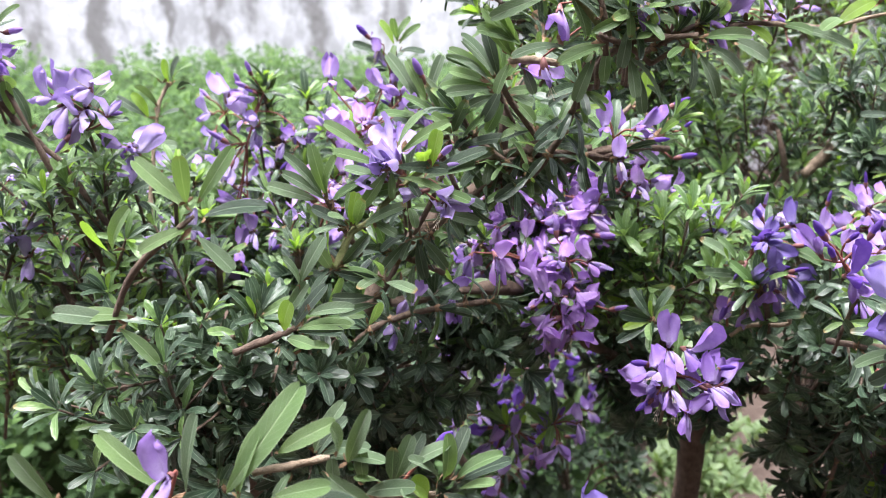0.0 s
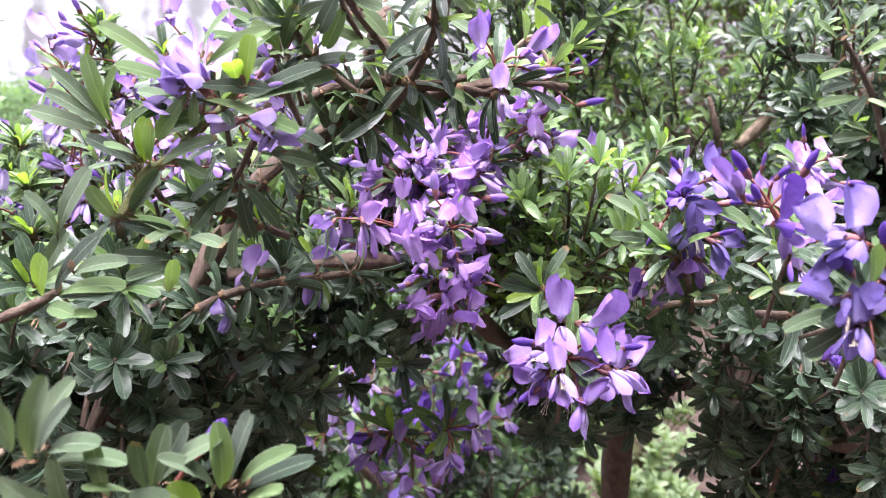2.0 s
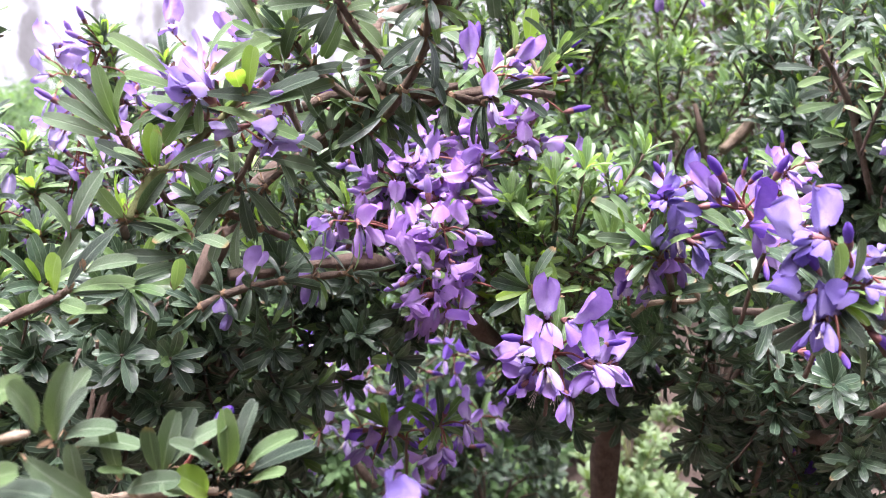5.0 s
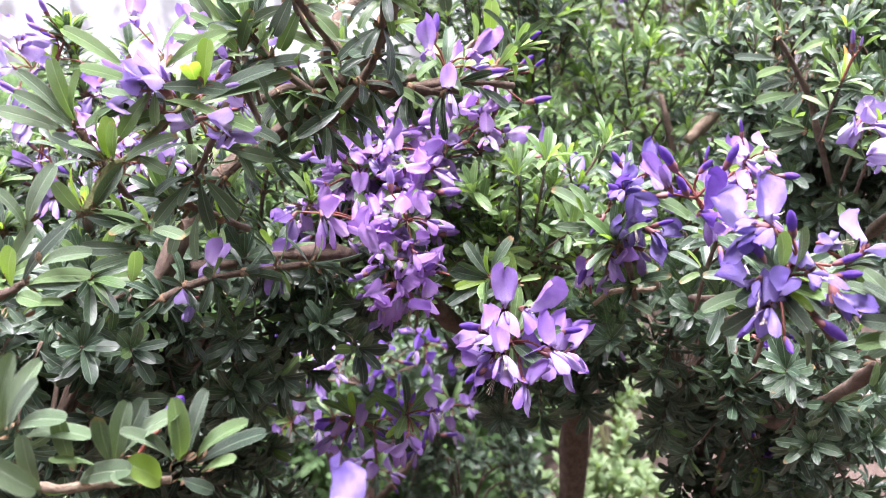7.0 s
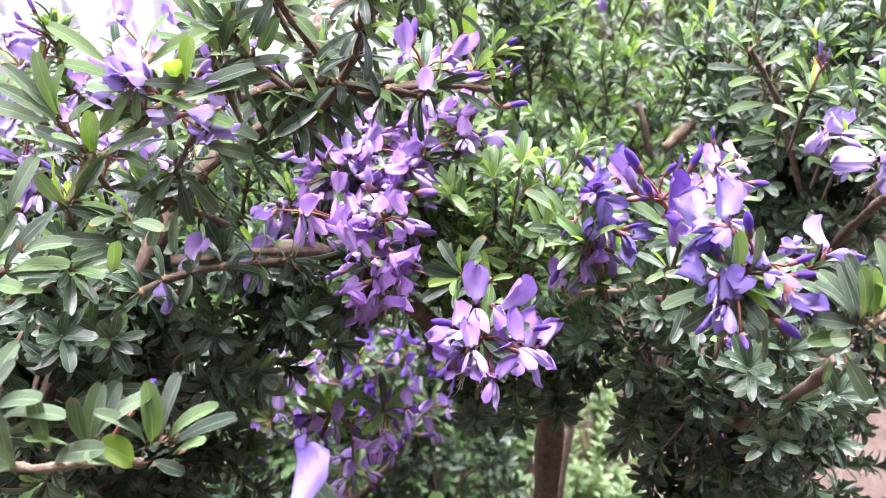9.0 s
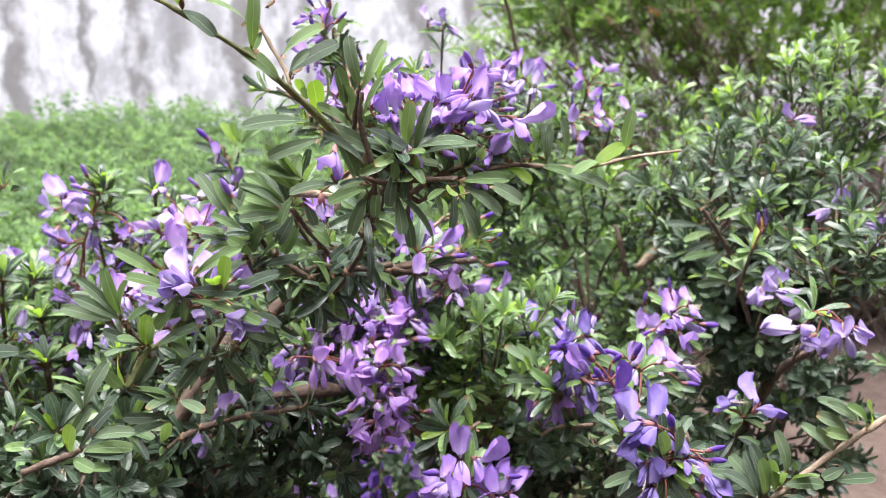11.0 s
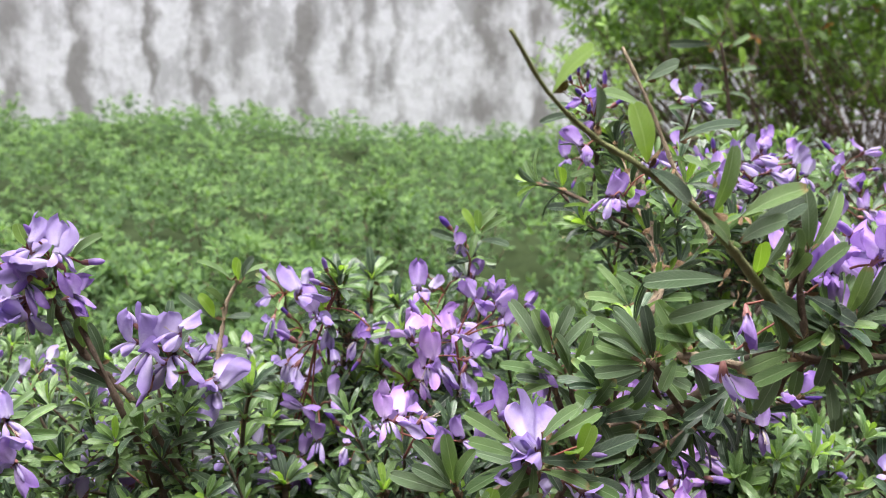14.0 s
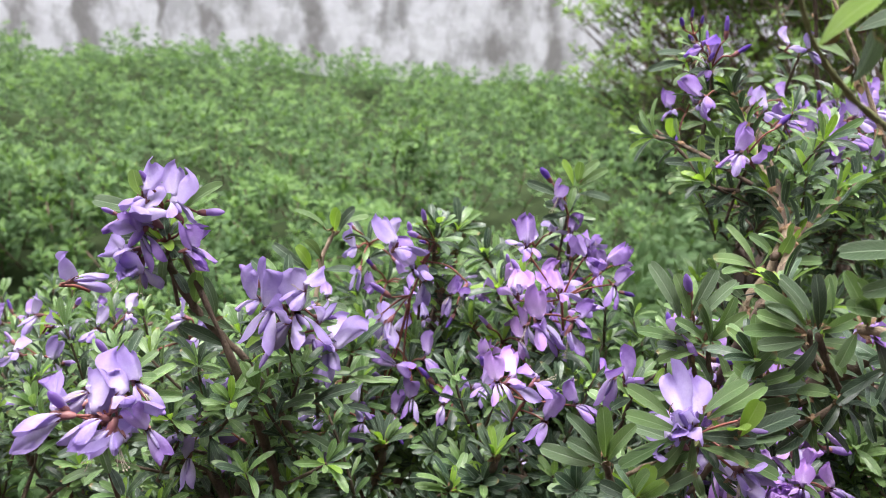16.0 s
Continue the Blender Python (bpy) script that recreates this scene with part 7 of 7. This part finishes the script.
blades(br, (
    (0.039, 0.646, 0.920, 0.016, 0.646, 0.928, 0),
    (0.032, 0.647, 0.918, 0.009, 0.640, 0.915, 0),
    (0.037, 0.650, 0.926, 0.021, 0.637, 0.936, 1),
    (0.046, 0.641, 0.919, 0.053, 0.628, 0.929, 1),
    (0.023, 0.627, 0.874, 0.019, 0.616, 0.888, 2),
    (0.026, 0.621, 0.869, 0.006, 0.612, 0.879, 0),
    (0.036, 0.586, 0.850, 0.017, 0.572, 0.855, 1),
    (0.038, 0.588, 0.853, 0.031, 0.575, 0.865, 2),
    (0.072, 0.579, 0.857, 0.067, 0.570, 0.872, 2),
    (0.075, 0.578, 0.857, 0.077, 0.567, 0.876, 1),
))
blades(br, (
    (0.069, 0.577, 0.854, 0.050, 0.563, 0.860, 0),
    (0.078, 0.575, 0.854, 0.089, 0.563, 0.862, 0),
    (0.046, 0.630, 0.902, 0.052, 0.617, 0.916, 0),
    (0.059, 0.626, 0.907, 0.064, 0.611, 0.916, 0),
    (0.075, 0.593, 0.874, 0.083, 0.580, 0.887, 0),
    (0.068, 0.605, 0.889, 0.047, 0.594, 0.893, 0),
))
br = leafy(FRONT, ((0.068, 0.570, 0.856), (0.049, 0.577, 0.853), (0.035, 0.585, 0.855), (0.019, 0.593, 0.871), (0.005, 0.600, 0.882)), .0012, .0008, BARK)
blades(br, (
    (0.025, 0.589, 0.863, 0.008, 0.575, 0.870, 0),
    (0.027, 0.589, 0.865, 0.025, 0.576, 0.882, 1),
    (0.047, 0.579, 0.852, 0.036, 0.573, 0.844, 0),
    (0.054, 0.576, 0.854, 0.057, 0.570, 0.845, 0),
))
br = leafy(BACK, ((0.227, 0.870, 0.876), (0.214, 0.862, 0.906), (0.204, 0.855, 0.944), (0.194, 0.847, 0.972)), .0018, .0012, BARK)
blades(br, (
    (0.185, 0.847, 0.971, 0.151, 0.847, 0.970, 0),
    (0.189, 0.847, 0.976, 0.158, 0.847, 0.990, 0),
    (0.191, 0.847, 0.978, 0.173, 0.847, 0.995, 1),
    (0.193, 0.847, 0.978, 0.191, 0.837, 0.997, 1),
    (0.217, 0.853, 0.951, 0.214, 0.850, 0.969, 2),
    (0.205, 0.854, 0.948, 0.230, 0.854, 0.951, 0),
    (0.200, 0.854, 0.948, 0.175, 0.854, 0.953, 0),
    (0.207, 0.858, 0.929, 0.231, 0.858, 0.926, 0),
    (0.207, 0.858, 0.929, 0.182, 0.852, 0.929, 1),
    (0.203, 0.848, 0.968, 0.214, 0.839, 0.980, 1),
))
br = leafy(RIGHT, ((0.341, 0.570, 0.712), (0.328, 0.565, 0.744), (0.317, 0.560, 0.769), (0.303, 0.555, 0.789), (0.292, 0.550, 0.802)), .0020, .0014, BARK)
blades(br, (
    (0.289, 0.550, 0.801, 0.270, 0.538, 0.810, 1),
    (0.294, 0.550, 0.804, 0.280, 0.537, 0.818, 1),
    (0.294, 0.550, 0.806, 0.289, 0.535, 0.817, 0),
    (0.297, 0.550, 0.807, 0.302, 0.538, 0.819, 0),
    (0.301, 0.553, 0.794, 0.307, 0.540, 0.806, 1),
    (0.304, 0.554, 0.793, 0.325, 0.554, 0.803, 1),
    (0.293, 0.553, 0.790, 0.267, 0.553, 0.791, 0),
    (0.302, 0.556, 0.785, 0.279, 0.544, 0.783, 1),
    (0.305, 0.557, 0.777, 0.282, 0.546, 0.776, 0),
    (0.309, 0.559, 0.770, 0.285, 0.559, 0.767, 1),
))
blades(br, (
    (0.313, 0.559, 0.771, 0.300, 0.553, 0.762, 0),
    (0.322, 0.560, 0.769, 0.326, 0.554, 0.758, 0),
    (0.334, 0.560, 0.774, 0.358, 0.560, 0.764, 0),
    (0.334, 0.559, 0.781, 0.325, 0.550, 0.800, 1),
    (0.319, 0.558, 0.778, 0.314, 0.544, 0.791, 1),
    (0.336, 0.559, 0.781, 0.339, 0.547, 0.794, 0),
    (0.319, 0.564, 0.748, 0.294, 0.559, 0.746, 0),
    (0.320, 0.564, 0.748, 0.298, 0.553, 0.755, 1),
    (0.328, 0.565, 0.744, 0.345, 0.561, 0.738, 0),
))
br = leafy(FRONT, ((0.076, 0.270, 0.636), (0.074, 0.268, 0.651), (0.072, 0.265, 0.661)), .0014, .001, BARK)
blades(br, (
    (0.060, 0.265, 0.664, 0.052, 0.255, 0.686, 0),
    (0.066, 0.265, 0.662, 0.065, 0.251, 0.683, 0),
    (0.078, 0.266, 0.659, 0.076, 0.250, 0.679, 0),
    (0.083, 0.265, 0.660, 0.083, 0.252, 0.682, 1),
    (0.092, 0.267, 0.658, 0.091, 0.253, 0.680, 1),
))
br = leafy(FRONT, ((-0.067, 0.253, 0.712), (-0.056, 0.253, 0.714), (-0.041, 0.253, 0.717)), .0014, .001, BARK_PALE)
blades(br, (
    (-0.044, 0.253, 0.712, -0.028, 0.250, 0.699, 0),
    (-0.035, 0.253, 0.715, -0.028, 0.241, 0.736, 0),
    (-0.051, 0.253, 0.702, -0.033, 0.238, 0.709, 0),
    (-0.058, 0.253, 0.719, -0.042, 0.239, 0.735, 1),
    (-0.039, 0.253, 0.717, -0.036, 0.238, 0.735, 0),
    (-0.054, 0.253, 0.712, -0.060, 0.247, 0.706, 0),
))
br = leafy(FRONT, ((-0.134, 0.315, 0.738), (-0.118, 0.307, 0.768), (-0.092, 0.300, 0.790)), .0014, .001, BARK)
blades(br, (
    (-0.092, 0.300, 0.792, -0.112, 0.300, 0.812, 1),
    (-0.094, 0.300, 0.795, -0.092, 0.289, 0.815, 1),
    (-0.090, 0.300, 0.795, -0.076, 0.300, 0.815, 1),
    (-0.088, 0.300, 0.790, -0.067, 0.291, 0.798, 0),
    (-0.093, 0.301, 0.786, -0.114, 0.299, 0.778, 1),
    (-0.127, 0.307, 0.776, -0.130, 0.298, 0.790, 2),
    (-0.125, 0.307, 0.776, -0.117, 0.294, 0.794, 1),
    (-0.091, 0.301, 0.782, -0.078, 0.296, 0.770, 0),
    (-0.121, 0.312, 0.748, -0.145, 0.312, 0.751, 1),
    (-0.125, 0.313, 0.745, -0.156, 0.313, 0.752, 0),
))
blades(br, (
    (-0.128, 0.313, 0.743, -0.113, 0.310, 0.730, 1),
))
br = leafy(FRONT, ((-0.120, 0.250, 0.685), (-0.096, 0.250, 0.695), (-0.072, 0.250, 0.703)), .0014, .001, BARK)
blades(br, (
    (-0.076, 0.250, 0.706, -0.051, 0.250, 0.741, 1),
    (-0.089, 0.250, 0.707, -0.082, 0.250, 0.736, 0),
    (-0.095, 0.250, 0.707, -0.117, 0.250, 0.729, 1),
    (-0.061, 0.250, 0.704, -0.039, 0.243, 0.712, 1),
    (-0.072, 0.250, 0.704, -0.066, 0.250, 0.729, 1),
    (-0.133, 0.250, 0.704, -0.143, 0.246, 0.725, 0),
))
br = leafy(FRONT, ((0.011, 0.450, 0.781), (0.026, 0.451, 0.786), (0.045, 0.453, 0.788), (0.060, 0.454, 0.786), (0.080, 0.455, 0.789)), .0024, .0016, BARK)
blades(br, (
    (0.045, 0.452, 0.787, 0.050, 0.452, 0.762, 0),
    (0.034, 0.452, 0.781, 0.040, 0.452, 0.757, 0),
    (0.030, 0.451, 0.785, 0.024, 0.448, 0.766, 0),
    (0.053, 0.453, 0.787, 0.060, 0.448, 0.774, 0),
    (0.067, 0.454, 0.786, 0.086, 0.451, 0.776, 1),
    (0.027, 0.451, 0.786, 0.009, 0.451, 0.771, 0),
    (0.026, 0.451, 0.785, 0.023, 0.446, 0.772, 0),
    (0.046, 0.453, 0.786, 0.055, 0.447, 0.777, 0),
    (0.042, 0.452, 0.787, 0.033, 0.448, 0.770, 0),
    (0.017, 0.451, 0.786, 0.020, 0.447, 0.767, 0),
))
blades(br, (
    (0.068, 0.455, 0.816, 0.082, 0.450, 0.807, 0),
    (0.045, 0.453, 0.806, 0.056, 0.446, 0.803, 0),
    (0.060, 0.454, 0.791, 0.074, 0.440, 0.790, 0),
    (0.045, 0.453, 0.790, 0.064, 0.443, 0.794, 0),
))
br = leafy(FRONT, ((0.013, 0.430, 0.790), (0.008, 0.430, 0.796), (0.007, 0.430, 0.800)), .0013, .001, BARK_PALE)
blades(br, (
    (0.006, 0.430, 0.802, 0.011, 0.417, 0.817, 0),
    (0.005, 0.430, 0.801, -0.000, 0.416, 0.812, 1),
    (0.010, 0.430, 0.798, 0.022, 0.417, 0.810, 1),
    (0.019, 0.430, 0.811, 0.040, 0.427, 0.804, 1),
    (0.001, 0.430, 0.785, 0.027, 0.430, 0.792, 0),
    (0.008, 0.430, 0.794, 0.034, 0.430, 0.800, 0),
    (0.009, 0.430, 0.796, 0.016, 0.424, 0.786, 0),
    (0.029, 0.430, 0.796, 0.032, 0.414, 0.805, 1),
    (0.004, 0.430, 0.798, -0.006, 0.415, 0.797, 0),
))
br = leafy(FRONT, ((0.097, 0.520, 0.786), (0.111, 0.520, 0.801), (0.120, 0.520, 0.804), (0.132, 0.520, 0.781)), .0012, .0009, BARK_PALE)
blades(br, (
    (0.122, 0.520, 0.806, 0.123, 0.515, 0.824, 2),
    (0.114, 0.520, 0.803, 0.113, 0.507, 0.819, 1),
    (0.135, 0.520, 0.782, 0.134, 0.511, 0.797, 2),
    (0.103, 0.520, 0.803, 0.087, 0.506, 0.802, 1),
    (0.117, 0.520, 0.780, 0.131, 0.516, 0.769, 0),
))
br = leafy(RIGHT, ((0.292, 0.690, 0.728), (0.305, 0.695, 0.738), (0.319, 0.700, 0.750)), .0044, .0038, BARK_PALE)
br = leafy(FRONT, ((0.062, 0.535, 0.843), (0.056, 0.530, 0.831), (0.051, 0.525, 0.820), (0.041, 0.520, 0.810), (0.036, 0.515, 0.798)), .0016, .0022, BARK_PALE)
blades(br, (
    (0.044, 0.524, 0.823, 0.027, 0.524, 0.846, 1),
    (0.043, 0.524, 0.823, 0.022, 0.513, 0.834, 1),
    (0.042, 0.523, 0.820, 0.023, 0.509, 0.828, 1),
    (0.044, 0.524, 0.823, 0.042, 0.509, 0.838, 1),
    (0.055, 0.528, 0.825, 0.075, 0.528, 0.837, 0),
    (0.057, 0.528, 0.825, 0.080, 0.528, 0.827, 1),
    (0.056, 0.528, 0.827, 0.055, 0.513, 0.841, 1),
    (0.053, 0.528, 0.828, 0.040, 0.514, 0.843, 1),
    (0.051, 0.524, 0.817, 0.053, 0.508, 0.821, 1),
    (0.040, 0.518, 0.806, 0.021, 0.518, 0.822, 0),
))
blades(br, (
    (0.038, 0.517, 0.804, 0.019, 0.504, 0.815, 1),
    (0.041, 0.517, 0.804, 0.048, 0.503, 0.806, 1),
    (0.047, 0.521, 0.810, 0.054, 0.507, 0.818, 1),
))
br = leafy(FRONT, ((0.037, 0.430, 0.805), (0.031, 0.427, 0.816), (0.028, 0.425, 0.826)), .0012, .001, BARK)
blades(br, (
    (0.026, 0.425, 0.828, 0.005, 0.425, 0.844, 1),
    (0.027, 0.425, 0.828, 0.012, 0.421, 0.848, 0),
    (0.028, 0.425, 0.828, 0.023, 0.413, 0.849, 1),
    (0.028, 0.425, 0.828, 0.031, 0.416, 0.849, 1),
    (0.027, 0.425, 0.825, 0.004, 0.425, 0.832, 1),
    (0.026, 0.425, 0.824, 0.002, 0.419, 0.829, 1),
    (0.027, 0.426, 0.820, 0.008, 0.423, 0.813, 0),
    (0.031, 0.427, 0.819, 0.023, 0.422, 0.803, 1),
    (0.030, 0.426, 0.824, 0.035, 0.412, 0.837, 1),
    (0.032, 0.426, 0.821, 0.042, 0.414, 0.824, 1),
))
blades(br, (
    (0.034, 0.427, 0.819, 0.047, 0.423, 0.808, 1),
    (0.023, 0.425, 0.829, 0.006, 0.410, 0.841, 0),
))
br = leafy(FRONT, ((0.054, 0.385, 0.837), (0.039, 0.390, 0.839), (0.031, 0.395, 0.838)), .0018, .0015, BARK_PALE)
blades(br, (
    (0.034, 0.393, 0.840, 0.020, 0.384, 0.861, 1),
    (0.036, 0.392, 0.842, 0.024, 0.379, 0.861, 1),
    (0.033, 0.394, 0.839, 0.018, 0.379, 0.854, 1),
    (0.037, 0.391, 0.845, 0.017, 0.376, 0.854, 1),
    (0.036, 0.392, 0.837, 0.042, 0.387, 0.824, 0),
    (0.032, 0.395, 0.841, 0.027, 0.380, 0.858, 1),
    (0.031, 0.395, 0.837, 0.024, 0.390, 0.825, 1),
))
br = leafy(LEFT, ((0.008, 0.470, 0.777), (0.005, 0.468, 0.790), (0.002, 0.465, 0.802)), .0012, .001, BARK)
blades(br, (
    (-0.001, 0.465, 0.803, -0.024, 0.465, 0.810, 1),
    (-0.000, 0.465, 0.804, -0.017, 0.453, 0.819, 1),
    (0.001, 0.465, 0.805, -0.003, 0.455, 0.827, 0),
    (0.002, 0.465, 0.805, 0.010, 0.459, 0.827, 1),
    (0.003, 0.465, 0.805, 0.012, 0.454, 0.821, 1),
    (0.000, 0.465, 0.800, -0.022, 0.456, 0.800, 1),
    (0.007, 0.466, 0.799, 0.014, 0.461, 0.788, 1),
    (0.003, 0.465, 0.802, -0.006, 0.456, 0.824, 0),
))
br = leafy(LEFT, ((-0.045, 0.410, 0.766), (-0.035, 0.407, 0.775), (-0.028, 0.403, 0.784), (-0.026, 0.400, 0.790)), .001, .0008, BARK_PALE)
blades(br, (
    (-0.028, 0.401, 0.790, -0.052, 0.401, 0.797, 1),
    (-0.027, 0.401, 0.789, -0.051, 0.401, 0.774, 1),
    (-0.026, 0.401, 0.788, -0.039, 0.398, 0.771, 1),
    (-0.024, 0.400, 0.788, -0.024, 0.395, 0.776, 1),
    (-0.023, 0.400, 0.790, 0.003, 0.400, 0.789, 0),
    (-0.021, 0.400, 0.799, -0.010, 0.392, 0.817, 1),
    (-0.019, 0.400, 0.797, 0.003, 0.400, 0.812, 1),
    (-0.021, 0.400, 0.785, 0.001, 0.399, 0.779, 1),
    (-0.034, 0.400, 0.797, -0.053, 0.392, 0.813, 1),
))
br = leafy(FRONT, ((0.090, 0.372, 0.837), (0.079, 0.369, 0.845), (0.070, 0.365, 0.848), (0.066, 0.362, 0.850)), .0013, .001, BARK)
blades(br, (
    (0.069, 0.365, 0.846, 0.049, 0.362, 0.838, 1),
    (0.066, 0.362, 0.856, 0.049, 0.358, 0.871, 0),
    (0.084, 0.369, 0.854, 0.064, 0.369, 0.870, 0),
    (0.083, 0.369, 0.854, 0.061, 0.369, 0.866, 0),
    (0.082, 0.369, 0.856, 0.058, 0.369, 0.864, 0),
    (0.088, 0.369, 0.861, 0.094, 0.360, 0.882, 0),
    (0.084, 0.369, 0.862, 0.086, 0.359, 0.883, 1),
    (0.079, 0.368, 0.852, 0.076, 0.363, 0.837, 0),
    (0.080, 0.370, 0.841, 0.082, 0.365, 0.823, 0),
))
br = leafy(FRONT, ((0.090, 0.372, 0.837), (0.099, 0.367, 0.843), (0.107, 0.362, 0.846)), .0012, .0009, BARK)
blades(br, (
    (0.104, 0.364, 0.843, 0.105, 0.350, 0.847, 2),
    (0.110, 0.362, 0.845, 0.129, 0.360, 0.835, 0),
))
br = leafy(FRONT, ((0.108, 0.372, 0.847), (0.130, 0.376, 0.853), (0.147, 0.381, 0.852), (0.156, 0.385, 0.851)), .0009, .0007, BARK)
blades(br, (
    (0.138, 0.379, 0.856, 0.129, 0.362, 0.866, 1),
))
br = leafy(FRONT, ((0.061, 0.368, 0.868), (0.062, 0.365, 0.879), (0.064, 0.362, 0.891)), .0011, .0008, BARK)
blades(br, (
    (0.059, 0.366, 0.876, 0.058, 0.351, 0.890, 0),
    (0.060, 0.367, 0.872, 0.047, 0.354, 0.883, 1),
))

# withered leaves still hanging
for x, y, z, own in ((0.333, 0.555, 0.798, RIGHT), (0.33, 0.60, 0.64, RIGHT)):
    lv = Leaves()
    lv.add(vec(x, y, z), vec(0.2, -0.3, -0.9), vec(0.2, -0.9, 0.3), 0.012, 1.2, 0)
    under("dead_leaf", lv.mesh("dead_leaf", [T_FINE[1]], (DEAD,)), own, "orange withered leaf")
